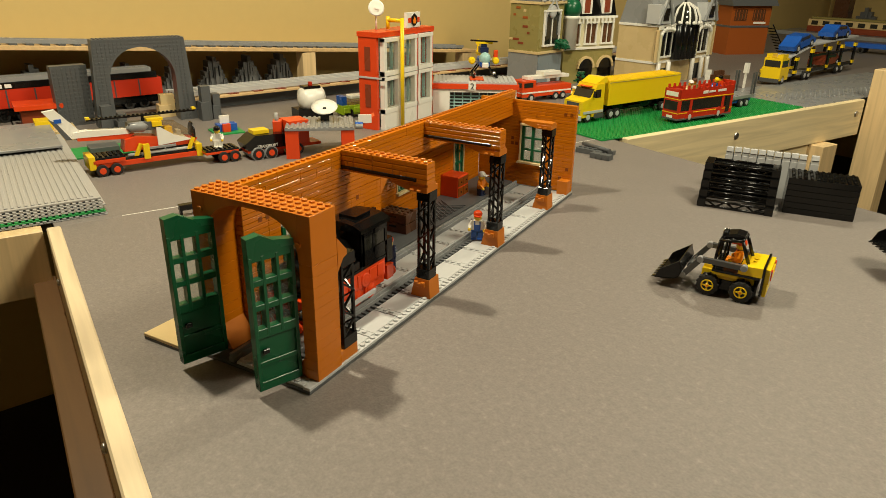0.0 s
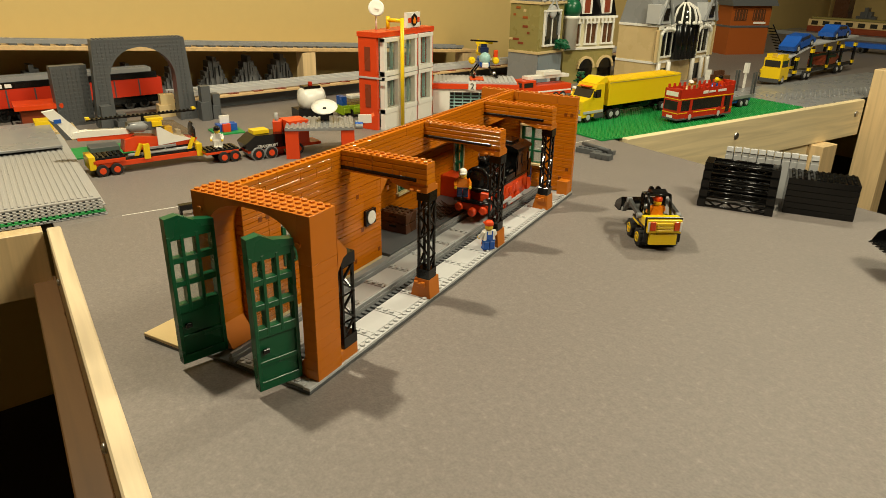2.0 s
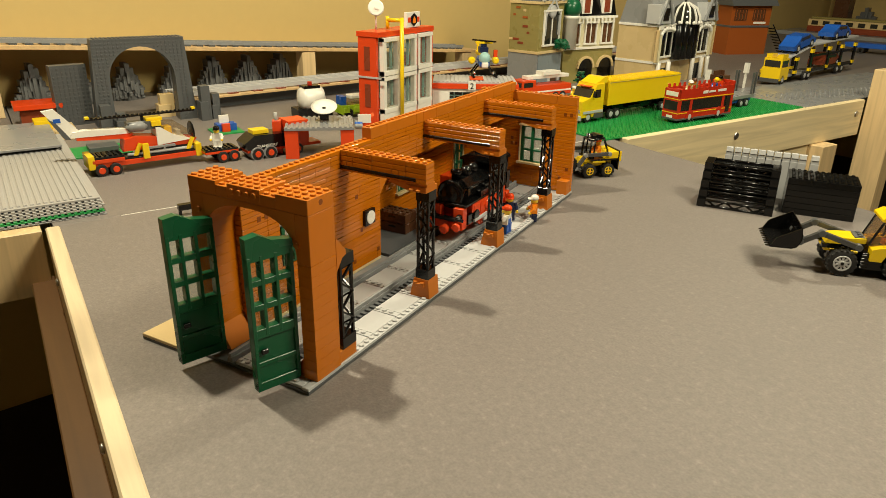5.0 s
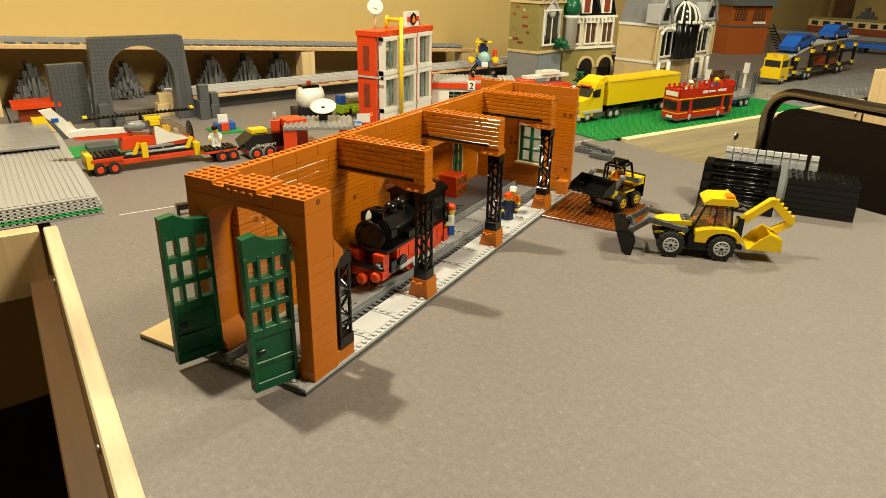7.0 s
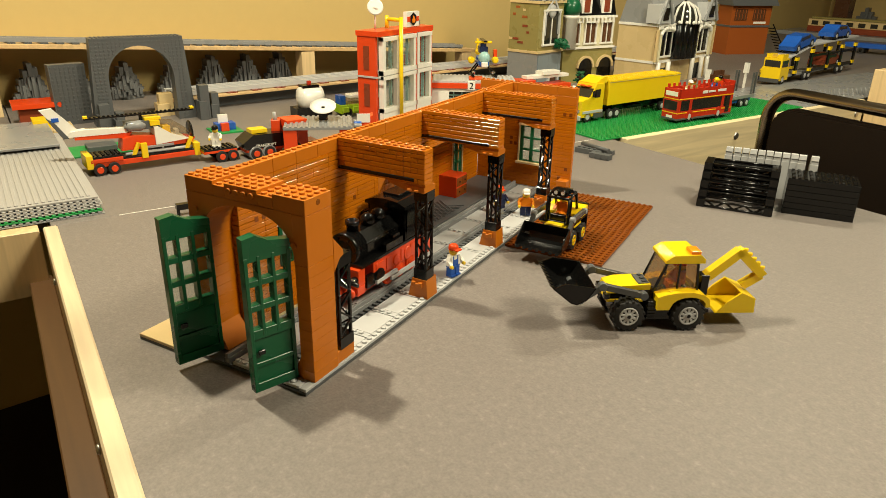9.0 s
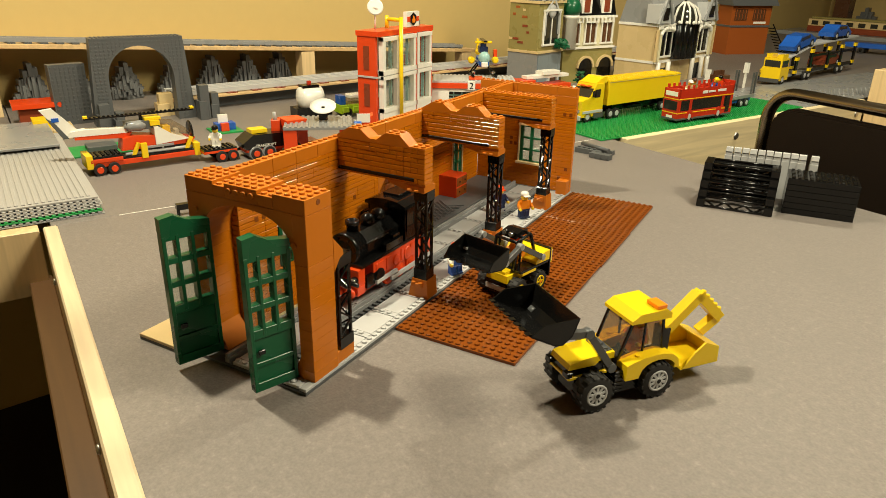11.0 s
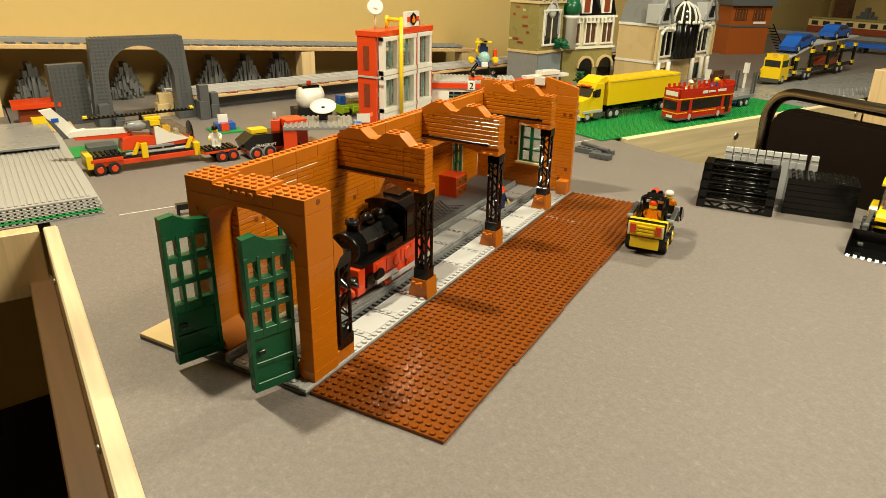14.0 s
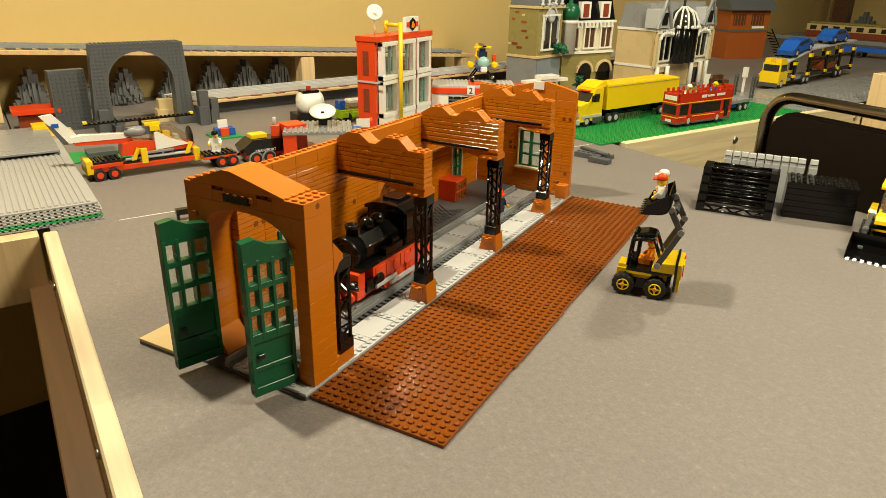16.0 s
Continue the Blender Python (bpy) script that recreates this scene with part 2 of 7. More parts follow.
def part(name, bm, mat, parent, label="", m=None):
    mats = mat if isinstance(mat, (list, tuple)) else [mat]
    ob = new(name, bm if isinstance(bm, bpy.types.Mesh) else mesh(name, bm, *mats))
    ob.parent = parent
    if m is not None:
        ob.matrix_basis = m
    if label:
        ob["label"] = label
    return ob


def mk(fn, *a, **k):
    bm = bmesh.new()
    fn(bm, *a, **k)
    return bm


def boxes(*rows, b=0.0003):
    bm = bmesh.new()
    for r in rows:
        box(bm, *r[:6], mi=r[6] if len(r) > 6 else 0, b=b)
    return bm


TURN = -27.0                  # the tables stand askew to the engine shed


def T(a, b, z=0.0, rz=0.0):
    """A pose in the tables' own directions: a along the rail, b away from it."""
    c, s = math.cos(radians(TURN)), math.sin(radians(TURN))
    return pose(a * c - b * s, a * s + b * c, z, 0, 0, TURN + rz)


# ---- the room and the tables ----
def structure(name, bm, mat, m, label, category="structure"):
    return solo(name, bm, mat, label, category, m, kind="structure")


O = T(0, 0)
# peninsula table top, strip along the wall, and its continuation
structure("table_top_1", mk(prism, [(-0.54, -0.1270), (1.7, -0.1758), (1.7, 0.905), (-0.54, 0.905)], -0.018, 0.0, "z"), BOARD, O, "grey fibre board table top with scuffs", "table top")
structure("table_top_2", boxes((-1.9, -0.577, -1.2, -0.137, -0.018, 0.0), (-1.9, -0.5415, -0.1345, 0.912, -0.018, 0.0), b=0.0006), BOARD, O, "grey fibre board layout top along the wall", "table top")
structure("table_top_3", boxes((-1.9, -0.53, 0.9135, 4.9, -0.018, 0.0), b=0.0006), BOARD, O, "grey layout top under the toy town", "table top")
WT = pose(0, 0, 0, 0, 0, -20)     # the room's walls stand at another slant
structure("room_floor", boxes((-1.7, 4.0, -2.5, 4.9, -0.84, -0.8)), DARKFLOOR, WT, "dark carpet of the hobby room floor", "floor")
structure("ceiling", boxes((-1.7, 4.0, -2.5, 4.9, 1.6, 1.66)), CEIL, WT, "unseen plain ceiling of the hobby room, darkened to bounce less light", "ceiling")
structure("wall_west", boxes((-1.6, -1.5, -2.5, 4.9, -0.8, 1.6)), WALLPAINT, WT, "ochre painted wall behind the layout", "wall")
structure("wall_north", boxes((-1.5, 4.0, 4.7, 4.8, -0.8, 1.6)), WALLPAINT, WT, "ochre painted end wall", "wall")
structure("wall_east", boxes((3.9, 4.0, -2.5, 4.7, -0.8, 1.6)), WALLPAINT, WT, "ochre painted side wall", "wall")
structure("wall_south", boxes((-1.5, 3.9, -2.5, -2.4, -0.8, 1.6)), WALLPAINT, WT, "ochre painted wall of the hobby room", "wall")
# timber frames
RAIL = T(-0.529, -0.1275, 0, -1.25)   # the rail runs a little askew to the seam
structure("side_rail", boxes((-0.004, 2.25, -0.0172, 0.0, -0.092, 0.003), b=0.0018), PINE, RAIL, "pale spruce rail along the table edge with screws", "rail")
bm = bmesh.new()
for a in (0.11, 0.47, 0.8):
    lathe(bm, [(0.0045, 0), (0.0048, -0.0012), (0.003, -0.003)], (a, -0.0172, -0.03), "y", 12)
structure("rail_screws", bm, STEEL, RAIL, "zinc screws in the rail", "screw")
structure("corner_rail", boxes((-0.5765, -0.5335, -1.2, -0.149, -0.092, -0.001), b=0.0012), PINE_Y, O, "spruce frame board under the layout top", "rail")
# added strip whose dark colour stands for shade below the rail
structure("rail_ledger", boxes((-0.02, 2.25, -0.046, -0.0176, -0.13, -0.072), b=0.0015), SHADED, RAIL, "added ledger under the rail, shade put into its brown", "rail")
structure("front_beam", boxes((-0.5295, -0.504, 0.93, 1.895, -0.098, 0.0015), b=0.0015), PINE_B, O, "pale spruce beam with round bolts", "beam")
bm = bmesh.new()
for b_ in (1.31, 1.86):
    lathe(bm, [(0.009, 0), (0.009, 0.0015), (0.006, 0.004)], (-0.504, b_, -0.035), "x", 14)
structure("beam_bolts", bm, STEEL, O, "round steel bolt heads", "bolt")
structure("table_leg_2", boxes((-0.526, -0.47, 1.66, 1.73, -0.8, -0.099), b=0.0015), PINE_Y, O, "square spruce table leg", "table leg")
structure("end_post", boxes((-0.503, -0.42, 1.9, 1.95, -0.8, 0.085), b=0.0015), PINE_Y, O, "upright spruce post at the table corner", "post")
structure("lower_brace", boxes((-0.527, -0.512, 0.93, 1.66, -0.16, -0.1), b=0.0015), PINE_B, O, "spruce brace under the beam", "beam")
structure("table_seam", boxes((-0.5413, -0.5402, -0.05, 0.9, -0.004, 0.0006)), PAPER, O, "pale seam between two table tops", "seam")


# ---- the engine shed ----
shed = thing("engine_shed", "unfinished orange toy-brick engine shed with open side and green doors", "toy building")
F = 0.0064                    # floor level of the shed

part("base_plate", boxes((-16 * U, 0, -0.5 * U, 79.5 * U, 0, 0.0032)), DARKGREY, shed, "dark grey base plate")
part("base_plate", boxes((-24 * U, -16.05 * U, 5 * U, 79.5 * U, 0, 0.0032)), DARKGREY, shed)
part("edge_strip", boxes((-0.9 * U, 0, -0.5 * U, 79.5 * U, 0.0034, F)), LIGHTGREY, shed, "light grey border strip")
bm = bmesh.new()
studs(bm, -1.0 * U, 1, 8 * U, 70, F, n=8)
part("border_studs", bm, LIGHTGREY, shed)
tile = mesh("floor_tile", boxes((0, 3.5 * U, 0, 4.9 * U, 0, 0.0031), b=0.0004), LIGHTGREY)
tile2 = mesh("floor_tile", boxes((0, 3.8 * U, 0, 4.9 * U, 0, 0.0031), b=0.0004), LIGHTGREY)
cross = bmesh.new()
for x0, x1, n in ((-4.5, -1.0, 3), (-10.4, -6.6, 4)):
    box(cross, x0 * U, x1 * U, 0, 0.9 * U, 0.0034, F)
    studs(cross, (x0 - 0.1) * U, n, -0.05 * U, 1, F, n=8)
cross_me = mesh("stud_strip", cross, LIGHTGREY)
for k in range(13):
    y = (-0.3 + 6 * k) * U
    part("floor_tile", tile, None, shed, m=pose(-4.5 * U, y + 0.9 * U, 0.0034))
    part("floor_tile", tile2, None, shed, m=pose(-10.4 * U, y + 0.9 * U, 0.0034))
    part("stud_strip", cross_me, None, shed, m=pose(0, y - 0.05 * U, 0))
for x in (-6.0, -11.2):
    part("rail", boxes((x * U - 0.0028, x * U + 0.0028, -0.4 * U, 77.5 * U, 0.0034, F + 0.002),
                       (x * U - 0.0016, x * U + 0.0016, -0.4 * U, 77.5 * U, F + 0.002, F + 0.006)), MIDGREY, shed, "grey running rail")
sleeper = mesh("sleeper_end", boxes((-5.5 * U, -4.75 * U, 0.2 * U, 0.75 * U, 0.0034, F - 0.0005)), DARKGREY)
for k in range(78):
    part("sleeper_end", sleeper, None, shed, m=pose(0, k * U, 0))
part("side_floor", boxes((-20 * U, -12.2 * U, 33 * U, 78 * U, 0.0034, F + 0.0032)), DARKGREY, shed, "raised dark grey floor")
part("side_floor", boxes((-20 * U, -12.2 * U, 5 * U, 32.9 * U, 0.0034, F)), MIDGREY, shed)
bm = bmesh.new()
for k in range(9):
    bar(bm, (-18 * U, (47 + k) * U, F + 0.0042), (-13 * U, (51 + k) * U, F + 0.0042), 0.0016, 0.0012)
    bar(bm, (-13 * U, (47 + k) * U, F + 0.0046), (-18 * U, (51 + k) * U, F + 0.0046), 0.0016, 0.0012)
part("grating", bm, DARKGREY, shed, "dark grey floor grating")
bm = boxes((-24.3 * U, -16.1 * U, -1.4 * U, 4.6 * U, 0.0030, 0.0062))
box(bm, -24.3 * U, -16.1 * U, -1.4 * U, 4.6 * U, 0, 0.0028, 1)
part("ramp_plate", bm, [TAN, DARKGREY], shed, "tan plate beside the gate")


BRICKS = {}


def brick_mesh(axis, n, width=1, h=B):
    """A brick n studs long along an axis, its corner at the origin."""
    key = (axis, n, width, h)
    if key not in BRICKS:
        g = 0.00004
        a, w = n * U - g, width * U
        bm = bmesh.new()
        if axis == "y":
            box(bm, 0, w, g, a, g, h - g, b=0.0004)
        else:
            box(bm, g, a, 0, w, g, h - g, b=0.0004)
        BRICKS[key] = mesh("brick", bm, RIDGED)
    return BRICKS[key]


def wall_of_bricks(axis, at, y0, y1, z0, z1, width=1, hole=lambda s, z: False, lengths=(4, 6, 3, 8)):
    """Courses of bricks along an axis, one object each; at: the other coordinate, in studs."""
    n = int(round((z1 - z0) / B))
    rnd = random.Random(int(at * 10 + y0))
    for c in range(n):
        z = z0 + c * B
        s = y0
        while s < y1 - 0.01:
            free = not hole(s + 0.5, z + B / 2)
            want = rnd.choice(lengths) if s > y0 else rnd.choice((2, 3, 4))
            e = s
            while e < y1 and e - s < want and (not hole(e + 0.5, z + B / 2)) == free:
                e += 1
            if free:
                part("brick", brick_mesh(axis, int(e - s), width), None, shed,
                     m=pose(at * U, s * U, z, 0, rnd.uniform(-0.8, 0.8), rnd.uniform(-0.2, 0.2)) if axis == "y" else pose(s * U, at * U, z, rnd.uniform(-0.8, 0.8), 0, rnd.uniform(-0.2, 0.2)))
            s = e


WALLTOP = F + 15 * B + 0.0032
# the long side wall, open to the annex behind it; a slanted header corner
part("wall_foot", boxes((-15 * U, -13 * U, 5 * U, 32 * U, F, F + 0.0032)), TAN, shed)
OPEN0, OPEN1, HEAD = 32, 78, F + 0.0032 + 11 * B


def annex_hole(s, z):
    return OPEN0 < s < OPEN1 and z < HEAD or (11 < s < 16 and F + 0.05 < z < F + 0.095)


wall_of_bricks("y", -14.5, 5, 79, F + 0.0032, WALLTOP, 1.5, annex_hole)
bm = bmesh.new()
prism(bm, [(32 * U, HEAD), (32 * U, HEAD - 3 * B), (35.5 * U, HEAD)], -14.5 * U, -13.001 * U, "x")
part("slope_brick", bm, ORANGE1, shed)
# annex back wall and ends
wall_of_bricks("y", -21, 30, 78, F, F + 12 * B, 1, lambda s, z: (47 < s < 51 and 0.044 < z < 0.085) or (67 < s < 71 and z < 0.083))
wall_of_bricks("x", 30, -20, -14, F, F + 12 * B, 1)
part("annex_roof", boxes((-21.5 * U, -14.6 * U, 29 * U, 79 * U, F + 12 * B, F + 12 * B + 0.0032)), BROWN, shed, "flat brown annex roof")
# back wall with its big window
BACK_HOLE = lambda s, z: -11 < s < -6 and 0.044 < z < 0.102
wall_of_bricks("x", 78, -20, 0, F, F + 14 * B, 1, BACK_HOLE, (4, 6, 8))
part("buttress", boxes((-2 * U, 0, 76 * U, 77.9 * U, F, F + 2.2 * B)), ORANGE1, shed)


def shed_window(name, axis, at, s0, s1, z0, z1, cols, rows, bars=GREEN, sill=True, proud=1):
    """A barred window; at: its plane in studs, proud: the way it faces."""
    bm = bmesh.new()

    def put(s, e, a, b2, d0, d1, mi=0):
        if axis == "y":
            box(bm, at * U + d0 * proud, at * U + d1 * proud, s * U, e * U, a, b2, mi)
        else:
            box(bm, s * U, e * U, at * U + d0 * proud, at * U + d1 * proud, a, b2, mi)
    w = 0.6
    for k in range(cols + 1):
        c = s0 + (s1 - s0) * k / cols
        put(max(s0, c - w / 2), min(s1, c + w / 2) if k else s0 + w, z0, z1, -0.004, 0.0)
    for k in range(rows + 1):
        c = z0 + (z1 - z0) * k / rows
        put(s0, s1, max(z0, c - 0.0016), min(z1, c + 0.0016), -0.0038, -0.0002)
    ob = part(name, bm, bars, shed, "dark green window frame")
    bm = bmesh.new()
    put(s0 + 0.1, s1 - 0.1, z0 + 0.001, z1 - 0.001, -0.003, -0.002)
    part("pane", bm, CLEAR, ob)
    if sill:
        bm = bmesh.new()
        put(s0 - 0.6, s1 + 0.6, z0 - 0.004, z0 - 0.0006, -0.004, 0.005)
        part("sill", bm, TAN, ob, "tan sill")
        bm = bmesh.new()
        put(s0 - 0.4, s1 + 0.4, z1 + 0.0006, z1 + 0.0038, -0.004, 0.003)
        part("lintel", bm, TAN, ob, "tan lintel")
        for e in (s0 - 0.35, s1 + 0.05):
            bm = bmesh.new()
            put(e, e + 0.3, z0, z1, -0.004, 0.0015)
            part("jamb", bm, TAN, ob, "tan jamb")


shed_window("window", "x", 78, -10.8, -6.1, 0.046, 0.102, 2, 3, proud=-1)
shed_window("window", "y", -20, 47.2, 50.8, 0.046, 0.084, 2, 3)
shed_window("window", "y", -13, 11.2, 15.8, 0.058, 0.098, 2, 3, sill=False)
shed_window("side_door", "y", -20, 67.2, 70.8, 0.012, 0.082, 2, 4)
bm = boxes((-13 * U, -13 * U + 0.004, 27.6 * U, 30.0 * U, 0.058, 0.076))
cyl(bm, (-13 * U + 0.004, 28.8 * U, 0.067), 0.0078, 0.0012, "x", 20, 1)
part("wall_clock", bm, [BLACK, WHITE], shed, "white wall clock in a black case")
bm = bmesh.new()
for y, z in ((7.2, 0.124), (8.4, 0.124), (7.4, 0.113), (8.6, 0.113), (9.6, 0.07), (10.2, 0.03), (26, 0.093), (27, 0.052), (33.5, 0.088), (25.2, 0.018), (31, 0.018), (37, 0.1)):
    box(bm, -13.02 * U, -12.97 * U, y * U, (y + 0.6) * U, z, z + 0.005)
for x, z in ((-13, 0.07), (-12.1, 0.07), (-13, 0.078), (-1.2, 0.124), (-2.4, 0.124), (-1.3, 0.04), (-2.6, 0.025), (-1.2, 0.019), (-11.6, 0.104)):
    box(bm, x * U, (x + 0.6) * U, 77.95 * U, 78.02 * U, z, z + 0.005)
part("brick_holes", bm, BROWN, shed)

# gate tower
for (x0, x1) in ((-16, -14.1), (-1.7, 0)):
    for c in range(11):
        bm = boxes((x0 * U, x1 * U, 1 * U + 0.00004, 5 * U - 0.00004, F + c * B + 0.00003, F + (c + 1) * B - 0.00003), b=0.0002)
        part("brick", bm, ORANGE, shed)
    part("pier_foot", mk(prism, [((x0 if x0 < -5 else x0 - 1.6) * U, F), ((x1 + 1.6 if x0 < -5 else x0) * U, F), ((x1 if x0 < -5 else x0) * U, F + 2.2 * B)], 1.2 * U, 4.8 * U),
         ORANGE1, shed)
TOW = 0.154
za = F + 11 * B
arch = [(-7.9 - 6.2 * math.cos(math.pi * k / 24), za + 0.0375 * (1 - abs(math.cos(math.pi * k / 24)) ** 2.5) ** (1 / 2.5)) for k in range(25)]
bm = bmesh.new()
for (xa, wa), (xb, wb) in zip(arch, arch[1:]):
    prism(bm, [(xa * U, wa), (xb * U, wb), (xb * U, TOW), (xa * U, TOW)], U, 5 * U)
for xa, xb in ((-16, -14.1), (-1.7, 0)):
    box(bm, xa * U, xb * U, U, 5 * U, za, TOW)
for x in (-14.8, -1.6):
    cyl(bm, (x * U, 1 * U - 0.0016, 0.139 if x < -5 else 0.128), 0.0026, 0.002, "y", 12)
bmesh.ops.remove_doubles(bm, verts=bm.verts[:], dist=0.00001)
part("gate_arch", bm, ORANGE1, shed, "orange arched gate head")
part("post_foot", boxes((-2.6 * U, -0.2 * U, 5.05 * U, 8.2 * U, F, F + 0.0118), b=0.0004), ORANGE1, shed)
bm = bmesh.new()
prism(bm, [(5.05 * U, 0.096), (6.0 * U, 0.106), (6.6 * U, 0.1075), (6.6 * U, 0.112), (5.5 * U, 0.122), (5.05 * U, 0.126)], -2.6 * U, 0, "x")
part("tower_bracket", bm, ORANGE1, shed)


def lattice(bm, x0, x1, y0, y1, z0, z1, bays):
    """A black girder post: corner bars, zigzag bracing, solid feet."""
    w = 0.0026
    for x in (x0 + w / 2, x1 - w / 2):
        for y in (y0 + w / 2, y1 - w / 2):
            bar(bm, (x, y, z0), (x, y, z1), w, w)
    for z in (z0, z1 - 0.011):
        box(bm, x0 - 0.0008, x1 + 0.0008, y0 - 0.0008, y1 + 0.0008, z, z + 0.011)
    h = (z1 - z0 - 0.022) / bays
    for k in range(bays):
        za, zb = z0 + 0.011 + k * h, z0 + 0.011 + (k + 1) * h
        flip = k % 2
        for y in (y0 + 0.001, y1 - 0.001):
            bar(bm, (x1 if flip else x0, y, za), (x0 if flip else x1, y, zb), 0.0022, 0.0016)
        for x in (x0 + 0.001, x1 - 0.001):
            bar(bm, (x, y1 if flip else y0, za), (x, y0 if flip else y1, zb), 0.0022, 0.0016)


part("lattice_post", mk(lattice, -2.4 * U, -0.2 * U, 5.8 * U, 8.0 * U, F + 0.012, 0.107, 5), BLACK, shed, "black lattice post")
BEAMS = (23, 44, 65)
bm_foot, bm_post = bmesh.new(), bmesh.new()
prism(bm_foot, [(-2.8 * U, 0), (0.15 * U, 0), (-0.05 * U, 0.021), (-2.2 * U, 0.021)], 0.1 * U, 2.6 * U)
studs(bm_foot, -2.4 * U, 2, 0.3 * U, 2, 0.0205, n=8)
studs(bm_foot, -2.4 * U, 2, -0.55 * U, 1, 0.0165, n=8)
box(bm_foot, -2.2 * U, -0.6 * U, -0.25 * U, 0.3 * U, 0.0125, 0.0165)
foot_me = mesh("column_foot", bm_foot, ORANGE1)
lattice(bm_post, -1.95 * U, -0.2 * U, 0.4 * U, 2.1 * U, 0.021, 0.1175, 5)
post_me = mesh("lattice_post", bm_post, BLACK)
bm = boxes((-2.8 * U, -0.05 * U, 0.1 * U, 2.8 * U, 0.1175, 0.1235))
prism(bm, [(-5.5 * U, 0.1235), (0, 0.1235), (0, 0.1265), (-5.5 * U, 0.1265)], 0.2 * U, 2.2 * U)
studs(bm, -2.6 * U, 2, -0.6 * U, 1, 0.119, n=8)
prism(bm, [(-2.8 * U, 0.1175), (-2.8 * U, 0.1235), (-5.6 * U, 0.1235)], 0.2 * U, 2.2 * U)
cap_me = mesh("capital", bm, ORANGE1)
for y in BEAMS:
    part("column_foot", foot_me, None, shed, "flared orange column foot", pose(0, (y + 0.7) * U, F))
    part("lattice_post", post_me, None, shed, "black lattice post", pose(0, (y + 0.6) * U, F))
    part("capital", cap_me, None, shed, "", pose(0, y * U, F))


def beam_block(name, label, x0, x1, z0, z1, dark=False):
    """A cross beam of small bricks, 2 studs thick: a studded core that carries its bricks."""
    bm = boxes((x0 * U + 0.0006, x1 * U - 0.0006, 0.0008, 2 * U - 0.0006, z0 + 0.0002, z1))
    studs(bm, x0 * U, int(x1 - x0), 0, 2, z1, n=10)
    if dark:
        box(bm, -13 * U, -1.5 * U, -0.0006, 0.0009, z0 + 0.002, z0 + 0.0055, 1)
    ob = part(name, bm, [ORANGE1, BLACK], shed, label)
    rows = max(1, round((z1 - z0) / B * 2))
    h = (z1 - z0) / rows
    rnd = random.Random(5)
    for r in range(rows):
        s, k = x0, r % 2
        while s < x1:
            e = min(x1, s + (1 if k else rnd.choice((1, 2, 3))))
            key = ("beam", e - s, round(h, 6))
            if key not in BRICKS:
                BRICKS[key] = mesh("brick", boxes((0.00002, (e - s) * U - 0.00002, 0, 2 * U, 0.00003, h - 0.00003), b=0.0004), RIDGED)
            part("brick", BRICKS[key], None, ob, m=pose(s * U, rnd.uniform(0, 0.00008), z0 + r * h, rnd.uniform(-0.7, 0.7), 0, rnd.uniform(-0.5, 0.5)))
            s, k = e, 0
    return ob


BEAM_LABEL = "orange cross beam of small bricks"
for y in BEAMS[:2]:
    beam_block("cross_beam", BEAM_LABEL, -13, 0, 0.1325, 0.154, True).matrix_basis = pose(0, y * U, 0)
beam_4 = beam_block("cross_beam", BEAM_LABEL, -13, 0, 0.1325, 0.154, True)
beam_rises = [beam_block("beam_course", "", -13, 0, 0.154, 0.1672) for y in BEAMS]
crown = [(-13, 0.1672), (0, 0.1672), (0, 0.169), (-2.2, 0.169), (-3.6, 0.179), (-5.6, 0.179), (-7.0, 0.171), (-8.0, 0.171), (-9.4, 0.179), (-11.2, 0.179), (-13, 0.1705)]
bm = bmesh.new()
prism(bm, [(x * U, z) for x, z in crown], 0, 2 * U)
studs(bm, -5.6 * U, 2, 0, 2, 0.179)
studs(bm, -2.0 * U, 2, 0, 2, 0.169)
studs(bm, -11.2 * U, 2, 0, 2, 0.179)
crown_me = mesh("pediment", bm, ORANGE1)
crowns = [part("pediment", crown_me, None, shed, "sloped orange pediment bricks") for y in BEAMS]


def long_brick(axis, n, width, h, name="brick"):
    bm = bmesh.new()
    s = 0
    rnd = random.Random(n)
    while s < n:
        e = min(n, s + rnd.choice((4, 6, 8)))
        if axis == "y":
            box(bm, 0, width * U, s * U + 0.0001, e * U - 0.0001, 0, h, b=0.0004)
        else:
            box(bm, s * U + 0.0001, e * U - 0.0001, 0, width * U, 0, h, b=0.0004)
        s = e
    if axis == "y":
        studs(bm, 0.25 * U if width == 1.5 else 0, 1, 0, n, h)
    else:
        studs(bm, 0, n, 0, max(1, int(width)), h)
    return mesh(name, bm, ORANGE1)


# studs on the first wall top, then added courses: (object, first place, time of arrival, place)
ARRIVALS = []


def arrive(ob, t, x, y, z, spot):
    ARRIVALS.append((ob, t, x, y, z, spot))


Z0 = 0.154
bm = bmesh.new()
studs(bm, -14.25 * U, 1, 5 * U, 74, WALLTOP)
part("wall_studs", bm, ORANGE1, shed)
arrive(part("wall_course", long_brick("y", 14, 1.5, 0.0126), None, shed), 3.05, -14.5 * U, 65 * U, WALLTOP, 0)
arrive(part("wall_course", long_brick("y", 21, 1.5, 0.0126), None, shed), 3.15, -14.5 * U, 44 * U, WALLTOP, 1)
arrive(part("wall_course", long_brick("y", 14, 1.5, 0.0126), None, shed), 3.3, -14.5 * U, 30 * U, WALLTOP, 2)
arrive(part("wall_course", long_brick("y", 25, 1.5, 0.0126), None, shed), 5.0, -14.5 * U, 5 * U, WALLTOP, 3)
